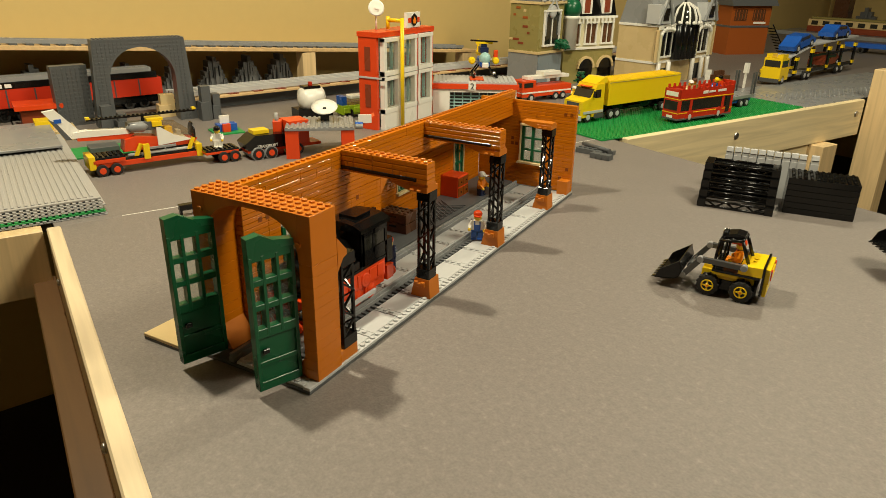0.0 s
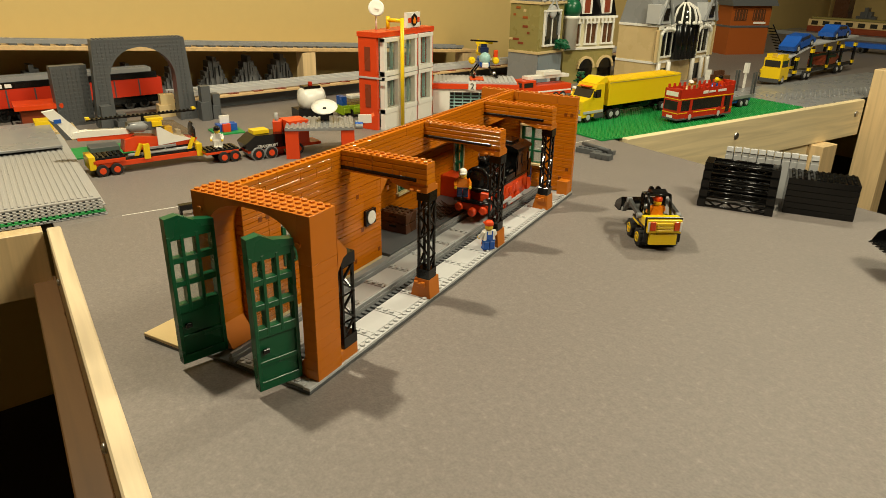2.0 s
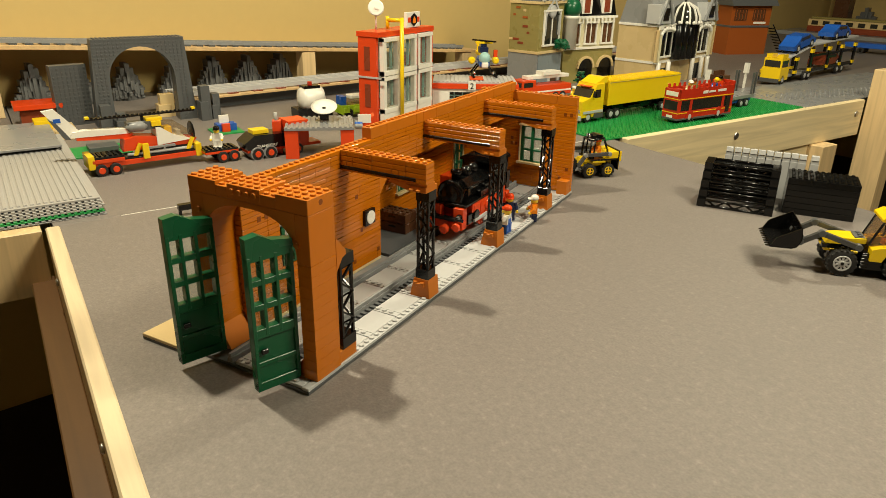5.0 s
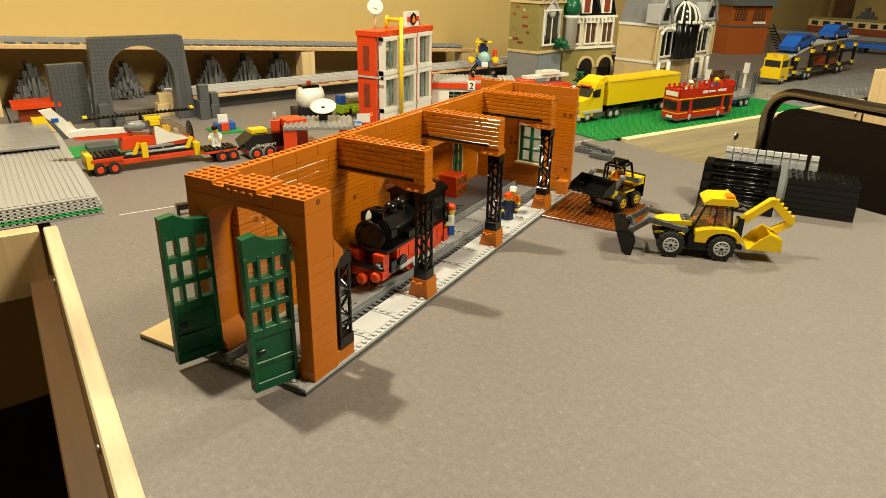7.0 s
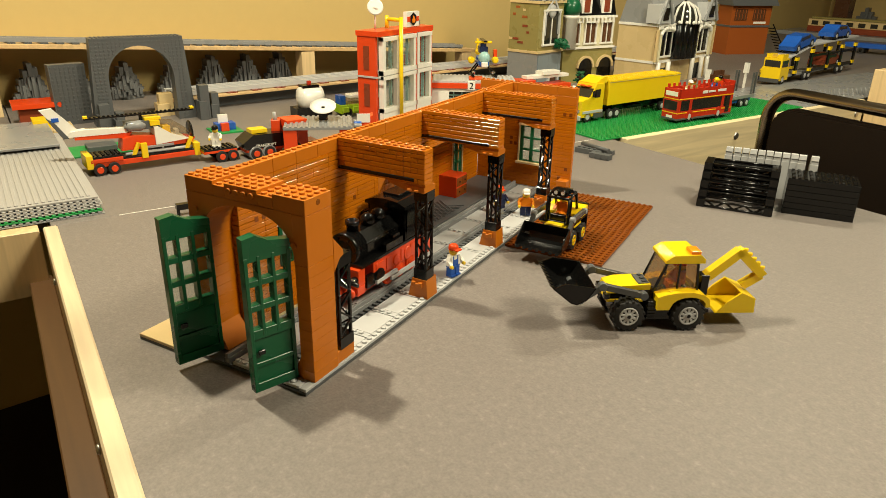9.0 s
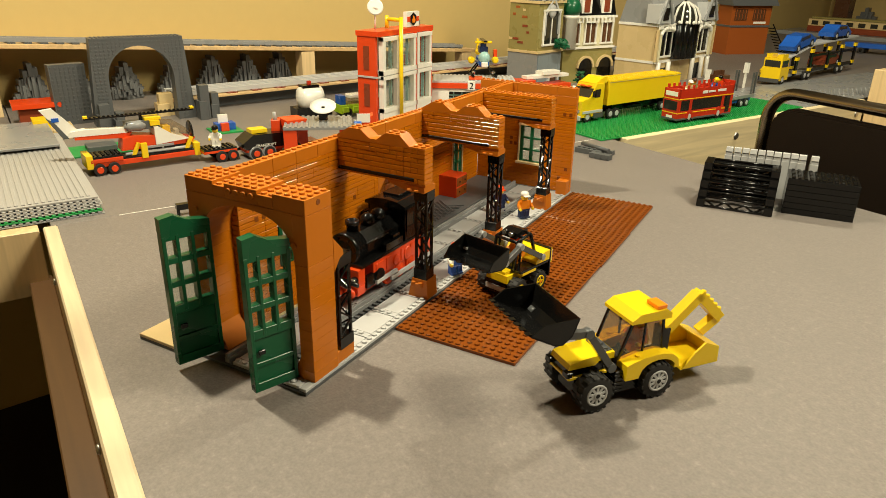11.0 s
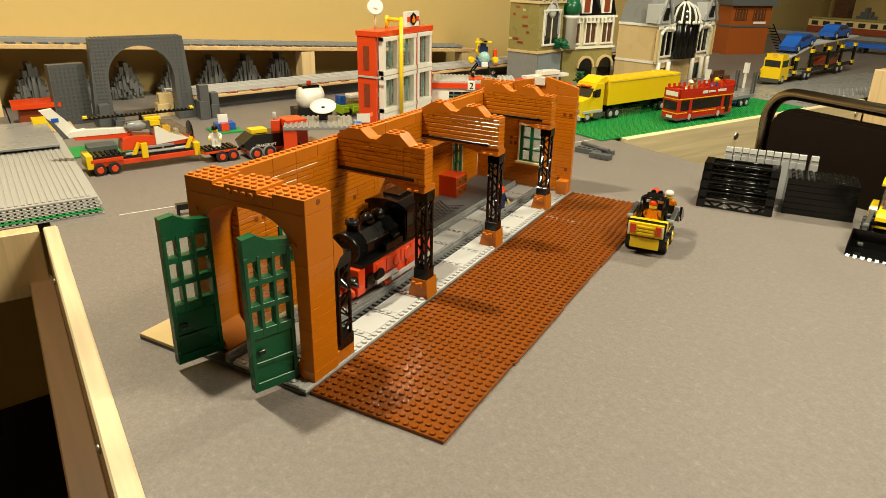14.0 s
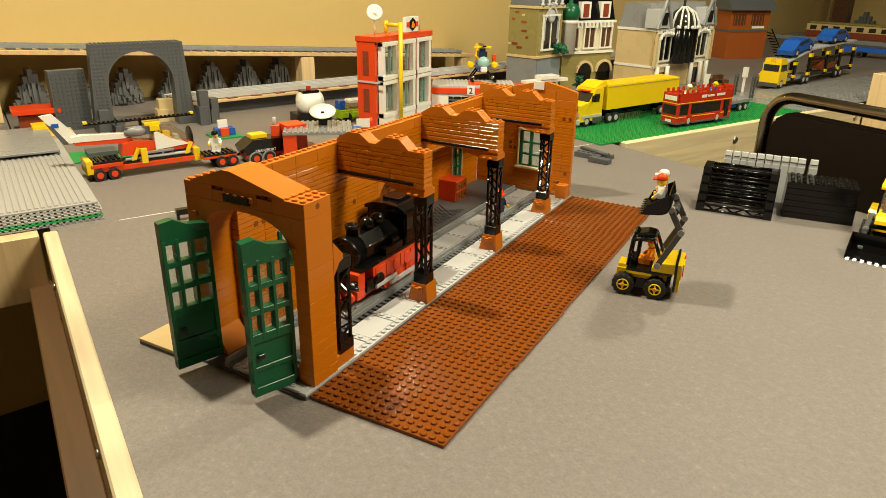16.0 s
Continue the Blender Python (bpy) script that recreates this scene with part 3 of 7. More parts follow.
arrive(part("back_course", long_brick("x", 20, 1, 0.0128), None, shed), 1.75, -20 * U, 78 * U, F + 14 * B, 4)
arrive(part("back_course", long_brick("x", 20, 1, 0.0128), None, shed), 5.3, -20 * U, 78 * U, F + 14 * B + 0.0128, 5)
bm = bmesh.new()
prism(bm, [(-13 * U, 0), (-0.2 * U, 0), (-0.2 * U, 0.001), (-6 * U, 0.012), (-7 * U, 0.012), (-13 * U, 0.001)], 0, U)
box(bm, -8.5 * U, -6.5 * U, -0.003, 0.0, 0.0, 0.012, 1)
arrive(part("back_gable", bm, [ORANGE1, WHITE], shed, "low orange gable with a white block"), 11.0, 0, 78 * U, F + 14 * B + 0.0256, 6)
arrive(beam_4, 0.95, 0, 65 * U, 0, 7)
for k, (ob, t) in enumerate(zip(beam_rises, (5.6, 6.0, 5.2))):
    arrive(ob, t, 0, BEAMS[k] * U, 0, 8 + k)
for k, (ob, t) in enumerate(zip(crowns, (10.6, 10.2, 11.0))):
    arrive(ob, t, 0, BEAMS[k] * U, 0, 11 + k)
# gate top: studded course, then the peaked top
bm = boxes((-15.9 * U, -0.1 * U, 0.1 * U, 3.9 * U, 0, 0.0021))
studs(bm, -16 * U, 16, 0, 4, 0.0021)
part("gate_top", bm, ORANGE1, shed, "", pose(0, U, TOW - 0.002))
bm = boxes((-16 * U, -12 * U, 0, 4 * U, 0, 0.0128), (-12 * U, -10.4 * U, 0, 4 * U, 0, 0.0096), (-10.4 * U, -6 * U, 0, 4 * U, 0, 0.0128),
           (-6 * U, -4 * U, 0, 4 * U, 0, 0.0096), (-4 * U, 0, 0, 4 * U, 0, 0.0128))
studs(bm, -16 * U, 4, 0, 4, 0.0128)
studs(bm, -12 * U, 1, 0, 4, 0.0096)
studs(bm, -10.2 * U, 4, 0, 4, 0.0128)
studs(bm, -6 * U, 2, 0, 4, 0.0096)
studs(bm, -4 * U, 4, 0, 4, 0.0128)
for k in range(4):
    cyl(bm, ((-9.7 + k) * U, -0.0016, 0.007), 0.0025, 0.002, "y", 12)
cyl(bm, (-0.001, 2 * U, 0.0075), 0.0026, 0.0012, "x", 12, 1)
arrive(part("gate_course", bm, [ORANGE1, BROWN], shed), 4.9, 0, U, TOW + 0.0002, 14)
bm = bmesh.new()
prism(bm, [(-15 * U, 0), (-2.4 * U, 0), (-2.4 * U, 0.001), (-9.2 * U, 0.0145), (-10.4 * U, 0.0145), (-15 * U, 0.001)], 0, 4 * U)
studs(bm, -13.8 * U, 1, 0, 4, 0.0005)
box(bm, -10.2 * U, -6.8 * U, -0.003, 0.001, -0.0105, -0.004, 1)
arrive(part("gate_gable", bm, [ORANGE1, BLACK], shed, "low sloped gable over the gate"), 15.22, 0, U, TOW + 0.0130, 15)


def gate_door(hinge, free, parent):
    """One leaf with nine lights, a bottom panel and a swept top."""
    hx, hy = hinge
    fx, fy = free
    L = math.hypot(fx - hx, fy - hy) * U
    m = pose(hx * U, hy * U, F + 0.0016, 0, 0, math.degrees(math.atan2(fy - hy, fx - hx)))
    w, d, top = L, 0.0085, 0.1335
    cols = [0, 0.08, 0.345, 0.415, 0.655, 0.725, 0.92, 1.0]
    door = part("gate_door", boxes((0.05 * w, 0.95 * w, -d / 2 + 0.0022, d / 2 - 0.0022, 0.006, 0.05)), GREEN, parent, "open dark green gate leaf with nine lights", m)
    for a, b2 in ((0, 1), (2, 3), (4, 5), (6, 7)):
        part("stile", boxes((cols[a] * w, cols[b2] * w, -d / 2, d / 2, 0.002 if a in (0, 6) else 0.05, 0.118)), GREEN, door)
    for z0, z1 in ((0, 0.008), (0.048, 0.056), (0.0725, 0.0775), (0.0935, 0.0985), (0.114, 0.122)):
        part("crosspiece", boxes((0, w, -d / 2 + 0.0003, d / 2 - 0.0003, z0, z1)), GREEN, door)
    part("panel_rail", boxes((0.07 * w, 0.93 * w, -d / 2 + 0.0006, d / 2 - 0.0006, 0.0225, 0.0265)), GREEN, door)
    part("top_rail", mk(prism, [(0, 0.121), (w, 0.121), (w, top), (0.72 * w, top + 0.0015), (0.45 * w, 0.129), (0, 0.126)], -d / 2, d / 2), GREEN, door)
    for s in (-1, 1):
        part("handle", boxes((0.72 * w, 0.86 * w, s * d / 2 - 0.0012, s * d / 2 + 0.0012, 0.034, 0.038)), BLACK, door)
    part("pane", boxes((0.06 * w, 0.94 * w, -0.0004, 0.0004, 0.053, 0.119)), CLEAR, door)
    return door


gate_door((-13.3, 1.0), (-14.9, -3.9), shed)
gate_door((-2.5, 1.0), (-4.15, -3.6), shed)

# ---- loose things in the shed ----
bm = boxes((-2.6 * U, 2.6 * U, -1.6 * U, 1.6 * U, 0, 0.0125), (-2.6 * U, 2.6 * U, -1.6 * U, 1.6 * U, 0.0135, 0.026))
studs(bm, -2.5 * U, 5, -1.5 * U, 3, 0.026)
box(bm, -2.62 * U, -2.5 * U, -0.5 * U, 0.5 * U, 0.007, 0.0095, 1)
box(bm, -2.62 * U, -2.5 * U, -0.5 * U, 0.5 * U, 0.02, 0.0225, 1)
box(bm, -0.7 * U, 0.7 * U, -1.63 * U, -1.55 * U, 0.007, 0.0095, 1)
box(bm, -0.7 * U, 0.7 * U, -1.63 * U, -1.55 * U, 0.02, 0.0225, 1)
solo("toy_crate", bm, [CRATE, BLACK], "two stacked brown toy crates with hand holes", "crate", pose(-17.0 * U, 42.6 * U, F + 0.0034, 0, 0, 0))
cup = thing("toy_cupboard", "red toy cupboard with four dark drawer fronts", "cupboard", pose(-18 * U, 64 * U, F + 0.0033))
part("body", boxes((-2 * U, 1.7 * U, -2 * U, 2.2 * U, 0, 0.0315)), RED, cup)
for j in range(2):
    for k in range(2):
        dr = part("drawer", boxes((1.7 * U, 1.7 * U + 0.001, (-1.85 + 2.05 * j) * U, (0.05 + 2.0 * j) * U, 0.0015 + 0.0152 * k, 0.0145 + 0.0152 * k)), BROWN, cup)
        part("knob", mk(cyl, (1.7 * U + 0.0008, (-0.9 + 2.05 * j) * U, 0.008 + 0.0152 * k), 0.0012, 0.0016, "x", 8), BLACK, dr)


# ---- brown ground plates, laid one after another ----
bm = boxes((0.0003, 16 * U - 0.0003, 0.0003, 16 * U - 0.0003, 0, 0.0032), b=0.0003)
studs(bm, 0, 16, 0, 16, 0.0032, n=10)
plate_me = mesh("ground_plate", bm, BROWN)
plates = []
for k, t in enumerate((12.3, 10.9, 10.1, 8.1, 5.2)):
    ob = tagged(new("ground_plate", plate_me), "reddish brown square toy plate with rows of studs", "toy plate", "brown ground plates")
    plates.append((ob, t, 0.15 * U * (k % 2), 16 * k * U))


# ---- toy figures: plain dolls ----
def figure(label, torso, legs, hat, hatkind, seated=False, arms=None, group="toy workers"):
    bm = bmesh.new()
    h = 0.0 if seated else 0.0125
    if seated:
        box(bm, 0.0, 0.0125, -0.0073, -0.0004, 0.0, 0.007, 1)
        box(bm, 0.0, 0.0125, 0.0004, 0.0073, 0.0, 0.007, 1)
        h = 0.0062
    else:
        box(bm, -0.0038, 0.0038, -0.0075, -0.0003, 0.0, 0.0108, 1, 0.0008)
        box(bm, -0.0038, 0.0038, 0.0003, 0.0075, 0.0, 0.0108, 1, 0.0008)
        box(bm, -0.0038, 0.0055, -0.0075, -0.0003, 0.0, 0.0022, 1)
        box(bm, -0.0038, 0.0055, 0.0003, 0.0075, 0.0, 0.0022, 1)
        box(bm, -0.0039, 0.0039, -0.0075, 0.0075, 0.0106, 0.0132, 1)
    prism(bm, [(-0.0077, h), (0.0077, h), (0.0056, h + 0.0125), (-0.0056, h + 0.0125)], -0.0038, 0.0038, "x", 0)
    if hatkind == "overalls":
        box(bm, 0.0036, 0.0042, -0.0042, 0.0042, h, h + 0.0075, 1)
        box(bm, -0.0042, -0.0036, -0.0042, 0.0042, h, h + 0.0075, 1)
        for y in (-0.0034, 0.0034):
            box(bm, 0.0036, 0.0042, y - 0.0008, y + 0.0008, h + 0.007, h + 0.0122, 1)
            box(bm, -0.0042, -0.0036, y - 0.0008, y + 0.0008, h + 0.007, h + 0.0122, 1)
    for s in (-1, 1):
        bar(bm, (0, s * 0.0068, h + 0.0112), (0.0015, s * 0.0094, h + 0.0052), 0.0042, 0.0042, 4)
        bar(bm, (0.0015, s * 0.0094, h + 0.0062), (0.0062, s * 0.0096, h + 0.0026), 0.0038, 0.0038, 4)
        lathe(bm, [(0.0017, 0), (0.0021, 0.001), (0.0021, 0.003), (0.0016, 0.004)], (0.0052, s * 0.0096, h + 0.0016), "x", 8, 3)
    cyl(bm, (0, 0, h + 0.0125), 0.0026, 0.0016, "z", 10, 3)
    lathe(bm, [(0.0036, 0), (0.0049, 0.001), (0.0051, 0.003), (0.0051, 0.0066), (0.0047, 0.008), (0.003, 0.0086)], (0, 0, h + 0.0135), "z", 14, 3)
    lathe(bm, [(0.0056, 0), (0.0058, 0.0018), (0.0054, 0.004), (0.004, 0.0056), (0.0018, 0.0064)], (0, 0, h + 0.0190), "z", 14, 2)
    prism(bm, [(-0.0042, h + 0.0192), (0.0042, h + 0.0192), (0.0042, h + 0.0205), (-0.0042, h + 0.0205)], 0.003, 0.0092, "x", 2)
    return solo("toy_figure", bm, [torso, legs, hat, SKIN, arms or torso], label, "toy figure", group=group)


worker_1 = figure("toy worker in blue overalls, white shirt and red helmet", WHITE, BLUE, RED, "overalls")
worker_2 = figure("toy worker in orange jacket with white helmet", VEST, NAVY, WHITE, "")
stoker = figure("toy railwayman in dark blue with a red cap", NAVY, NAVY, RED, "")
driver_1 = figure("seated toy driver in orange with red ear-guard helmet", VEST, VEST, RED, "", True)
driver_2 = figure("seated toy driver in orange behind the tractor wheel", VEST, VEST, LAMPRED, "", True)


# ---- the locomotive: front at x = 0, running on its rails at z = 0 ----
loco = thing("steam_locomotive", "black and red toy tank locomotive with two domes", "toy locomotive")
bm = boxes((-17.5 * U, -2.2 * U, -2.5 * U, 2.5 * U, 0.008, 0.019), (-17 * U, -4.5 * U, -3.0 * U, 3.0 * U, 0.019, 0.0375))
for x0, x1 in ((-16.8, -15.2), (-14.9, -13.4), (-11.6, -10.9), (-8.6, -7.4), (-7.1, -5.0)):
    box(bm, x0 * U, x1 * U, -3.12 * U, 3.12 * U, 0.0215, 0.0345)
for x, r_ in ((-12.5, 0.0075), (-9.7, 0.0058)):
    for s in (-1, 1):
        lathe(bm, [(r_, -0.001), (r_, 0.001), (r_ * 0.8, 0.0014), (r_ * 0.6, 0.0008), (r_ * 0.4, 0.0018)] if s > 0 else [(r_ * 0.4, -0.0018), (r_ * 0.6, -0.0008), (r_ * 0.8, -0.0014), (r_, -0.001), (r_, 0.001)], (x * U, s * 3.05 * U, 0.026), "y", 18)
part("frame", bm, RED, loco, "red frame with ribbed side tanks")
bm = boxes((-2.6 * U, -1.0 * U, -3.0 * U, 3.0 * U, 0.010, 0.0195), (-2.8 * U, -1.4 * U, -2.9 * U, -1.2 * U, 0.0195, 0.037), (-2.8 * U, -1.4 * U, 1.2 * U, 2.9 * U, 0.0195, 0.037),
           (-19 * U, -17.5 * U, -3.0 * U, 3.0 * U, 0.010, 0.026))
part("buffer_beam", bm, RED, loco)
for x, s in ((-1.0 * U, 1), (-19 * U, -1)):
    for y in (-2.3, 2.3):
        bm = bmesh.new()
        if s > 0:
            lathe(bm, [(0.0022, 0), (0.0022, 0.004), (0.0058, 0.0042), (0.006, 0.006), (0.0045, 0.008)], (x, y * U, 0.015), "x", 14)
        else:
            lathe(bm, [(0.0045, -0.006), (0.006, -0.004), (0.0022, -0.002), (0.0022, 0)], (x, y * U, 0.015), "x", 14)
        part("buffer", bm, RED, loco, "round red buffer")
bm = bmesh.new()
lathe(bm, [(0.003, 0), (0.003, 0.004), (0.0062, 0.005), (0.0062, 0.010), (0.004, 0.012)], (-1.0 * U, 0.4 * U, 0.0115), "x", 12)
part("coupling", bm, RED, loco)
bm = bmesh.new()
rod(bm, (-0.7 * U, -3.3 * U, 0.0245), (-0.7 * U, 3.3 * U, 0.0245), 0.0022)
box(bm, -1.2 * U, -0.4 * U, -2.0 * U, 2.0 * U, 0.022, 0.0265)
part("front_rail", bm, BLACK, loco)
for y in (-2.4, 2.4):
    bm = bmesh.new()
    cyl(bm, (-1.4 * U, y * U, 0.0265), 0.0042, 0.004, "x", 12, 0)
    cyl(bm, (-1.4 * U + 0.004, y * U, 0.0265), 0.0034, 0.0012, "x", 12, 1)
    part("headlight", bm, [BLACK, CHROME], loco, "round headlight")
part("running_board", boxes((-17.2 * U, -2.0 * U, -3.1 * U, 3.1 * U, 0.0378, 0.041), (-11.5 * U, -7.5 * U, -3.0 * U, 3.0 * U, 0.041, 0.049)), BLACK, loco)
bm = bmesh.new()
oct_ = [(0.0172 * math.cos(math.pi * (k + 0.5) / 4), 0.0515 + 0.0172 * math.sin(math.pi * (k + 0.5) / 4)) for k in range(8)]
prism(bm, oct_, -12.3 * U, -4.6 * U, "x")
lathe(bm, [(0.0165, 0), (0.0176, 0.0008), (0.0176, 0.014), (0.0184, 0.0146), (0.0184, 0.0182), (0.0172, 0.019), (0.0150, 0.0192), (0.0146, 0.0178), (0.010, 0.0188), (0.004, 0.0202)], (-4.6 * U, 0, 0.0515), "x", 28)
for k in (0, 1, 2, 3, 4, 5):
    a = math.pi * k / 3
    cyl(bm, (-4.6 * U + 0.0185, 0.0128 * math.cos(a), 0.0515 + 0.0128 * math.sin(a)), 0.0012, 0.0016, "x", 8)
for s in (-1, 1):
    rod(bm, (-11.5 * U, s * 0.0182, 0.058), (-4.0 * U, s * 0.0182, 0.058), 0.0011)
    box(bm, -11.2 * U, -9.6 * U, s * 0.0125, s * 0.0215, 0.0495, 0.0535)
part("boiler", bm, BLACK, loco, "black boiler")
bm = bmesh.new()
lathe(bm, [(0.0062, 0), (0.0062, 0.008), (0.0074, 0.009), (0.0074, 0.013), (0.005, 0.013), (0.0048, 0.006)], (-4.3 * U, 0, 0.0665), "z", 16)
part("chimney", bm, BLACK, loco)
for x in (-7.6, -10.0):
    bm = bmesh.new()
    cyl(bm, (x * U, 0, 0.066), 0.007, 0.007, "z", 16)
    ball(bm, (x * U, 0, 0.0715), 0.0082, 16)
    part("dome", bm, BLACK, loco, "glossy black dome")
bm = boxes((-12.6 * U, -12.0 * U, -3 * U, 3 * U, 0.041, 0.078), (-17.6 * U, -12.0 * U, -3 * U, -2.7 * U, 0.041, 0.056), (-17.6 * U, -12.0 * U, 2.7 * U, 3 * U, 0.041, 0.056),
           (-17.6 * U, -17.0 * U, -3 * U, 3 * U, 0.041, 0.056))
for y in (-3, 2.7):
    for x in (-12.6, -14.9, -17.6):
        box(bm, x * U, (x + 0.5) * U, y * U, (y + 0.3) * U, 0.05, 0.078)
    box(bm, -17.6 * U, -12 * U, y * U, (y + 0.3) * U, 0.070, 0.078)
part("cab", bm, BLACK, loco, "black cab with side windows")
for y in (-2.9, 2.8):
    part("cab_pane", boxes((-17 * U, -12.3 * U, y * U, (y + 0.1) * U, 0.051, 0.071)), PANE, loco)
# added black filling that keeps light from showing through the cab
part("cab_core", boxes((-16.8 * U, -12.7 * U, -2.5 * U, 2.5 * U, 0.0412, 0.0765)), BLACK, loco)
bm = bmesh.new()
prof = [(-3.3, 0.077), (3.3, 0.077), (3.2, 0.0805), (2.0, 0.0845), (0, 0.086), (-2.0, 0.0845), (-3.2, 0.0805)]
prism(bm, [(y * U, z) for y, z in prof], -18.0 * U, -11.6 * U, "x")
box(bm, -16.4 * U, -13.2 * U, -1.3 * U, 1.3 * U, 0.085, 0.0885, 0)
part("cab_roof", bm, [BLACK, CRATE], loco, "curved black cab roof with hatch")
part("coal_bunker", boxes((-19 * U, -17.7 * U, -2.9 * U, 2.9 * U, 0.030, 0.056)), BLACK, loco)
for s in (-1, 1):
    bm = bmesh.new()
    cyl(bm, (-5.6 * U, s * 3.0 * U - 0.003, 0.021), 0.0075, 0.006, "y", 14)
    box(bm, -5.6 * U, -3.0 * U, s * 2.5 * U, s * 3.1 * U, 0.013, 0.026)
    part("cylinder", bm, BLACK, loco)
for s in (-1, 1):
    for x in (-8.4, -11.2, -14.0):
        bm = bmesh.new()
        cyl(bm, (x * U, s * 2.55 * U - 0.0018, 0.0105), 0.0098, 0.0036, "y", 20)
        lathe(bm, [(0.007, 0), (0.0066, 0.0004), (0.003, 0.0004), (0.0026, 0.0018)], (x * U, s * 2.55 * U + (0.0018 if s > 0 else -0.0036), 0.0105), "y", 14)
        part("wheel", bm, RED, loco, "red spoked driving wheel")
    part("coupling_rod", boxes((-14.2 * U, -8.0 * U, s * 3.15 * U, s * 3.5 * U, 0.0075, 0.0120), (-9.4 * U, -4.6 * U, s * 3.15 * U, s * 3.5 * U, 0.0135, 0.0175)), LIGHTGREY, loco, "silver coupling rod")

# ---- loaders ----


def tyre_mesh(r, w, lug):
    bm = bmesh.new()
    lathe(bm, [(r * 0.56, -w / 2), (r * 0.9, -w / 2), (r * 0.95, -w * 0.4), (r * 0.95, w * 0.4), (r * 0.9, w / 2), (r * 0.56, w / 2)], (0, 0, 0), "y", 24)
    for k in range(lug):
        a = 2 * math.pi * k / lug
        m = Matrix.Rotation(a, 4, "Y")
        m2 = Matrix.Rotation(a + math.pi / lug, 4, "Y")
        box(bm, -r * 0.085, r * 0.085, -w * 0.52, -0.0002, r * 0.88, r, 0, 0.0003, m)
        box(bm, -r * 0.085, r * 0.085, 0.0002, w * 0.52, r * 0.88, r, 0, 0.0003, m2)
    return mesh("tyre", bm, RUBBER)


def rim_mesh(r, w, mat, spokes, well):
    """A spoked rim: outer band, dark well, raised spokes and hub on both faces."""
    bm = bmesh.new()
    lathe(bm, [(r * 0.8, -w * 0.3), (r * 0.8, w * 0.3)], (0, 0, 0), "y", 20, 1)
    for s in (-1, 1):
        e = s * w / 2
        lathe(bm, [(r * 0.8, e * 0.6), (r * 0.8, e + s * 0.0002), (r * 0.84, e + s * 0.0006), (r * 0.97, e + s * 0.0006), (r, e), (r, e * 0.6)], (0, 0, 0), "y", 20)
        for k in range(spokes):
            m = Matrix.Rotation(2 * math.pi * k / spokes, 4, "Y")
            a, b2 = sorted((e * 0.6, e + s * 0.0004))
            box(bm, -r * 0.12, r * 0.12, a, b2, r * 0.2, r * 0.86, 0, 0.0002, m)
        lathe(bm, [(r * 0.34, e * 0.6), (r * 0.34, e + s * 0.0008), (r * 0.3, e + s * 0.001)], (0, 0, 0), "y", 12)
        lathe(bm, [(r * 0.2, e * 0.6), (r * 0.2, e + s * 0.0013)], (0, 0, 0), "y", 10, 1)
    return mesh("rim", bm, mat, well)


def wheels(parent, places, tyre, rim, r):
    for x, y in places:
        w = part("wheel", tyre, None, parent, "chunky black tyre", pose(x * U, y * U, r))
        part("rim", rim, None, w)


skid = thing("skid_loader", "yellow and black toy skid loader with open cage cab", "toy loader")
wheels(skid, [(2.1, -2.5), (2.1, 2.5), (-2.2, -2.5), (-2.2, 2.5)], tyre_mesh(0.0123, 0.0105, 12), rim_mesh(0.0068, 0.0108, YELLOW, 4, AMBER), 0.0123)
bm = boxes((-4 * U, 3.4 * U, -1.7 * U, 1.7 * U, 0.006, 0.018), (2.6 * U, 3.5 * U, -1.7 * U, 1.7 * U, 0.008, 0.014, 1))
part("chassis", bm, [BLACK, LIGHTGREY], skid)
bm = boxes((-3.5 * U, 3.3 * U, -1.75 * U, 1.75 * U, 0.0185, 0.0275), (1.9 * U, 3.2 * U, -1.3 * U, 1.3 * U, 0.0275, 0.031), (-1.5 * U, 1.5 * U, 1.75 * U, 2.9 * U, 0.026, 0.029), (-1.5 * U, 1.5 * U, -2.9 * U, -1.75 * U, 0.026, 0.029))
part("body", bm, YELLOW, skid, "yellow body")
part("deck", boxes((-4.2 * U, 1.9 * U, -2.9 * U, 2.9 * U, 0.0292, 0.0322)), BLACK, skid)
bm = bmesh.new()
prism(bm, [(-4.4 * U, 0.0325), (-1.4 * U, 0.0325), (-1.4 * U, 0.036), (-2.4 * U, 0.0425), (-4.4 * U, 0.0435)], -2.9 * U, 2.9 * U)
studs(bm, -3.6 * U, 1, -1 * U, 2, 0.0425, n=8)
part("bonnet", bm, YELLOW, skid)
bm = boxes((-4.7 * U, -4.42 * U, -2.95 * U, 2.95 * U, 0.012, 0.0455))
part("tail_frame", bm, BLACK, skid)
bm = boxes((-5.3 * U, -4.72 * U, -2.7 * U, 2.7 * U, 0.026, 0.043), (-5.2 * U, -4.72 * U, -2.2 * U, 2.2 * U, 0.010, 0.024))
for k in range(3):
    box(bm, -5.5 * U, -5.28 * U, -1.3 * U, 1.3 * U, 0.0285 + 0.0042 * k, 0.0312 + 0.0042 * k)
tail = part("tail_panel", bm, YELLOW, skid, "yellow slatted tail panel")
for s in (-1, 1):
    part("tail_light", boxes((-5.5 * U, -5.28 * U, s * 1.5 * U, s * 2.3 * U, 0.030, 0.041)), LAMPRED, tail, "red tail light")
    part("hazard_label", boxes((-5.36 * U, -5.29 * U, s * 2.4 * U, s * 2.68 * U, 0.028, 0.041)), WHITE, tail)
bm = bmesh.new()
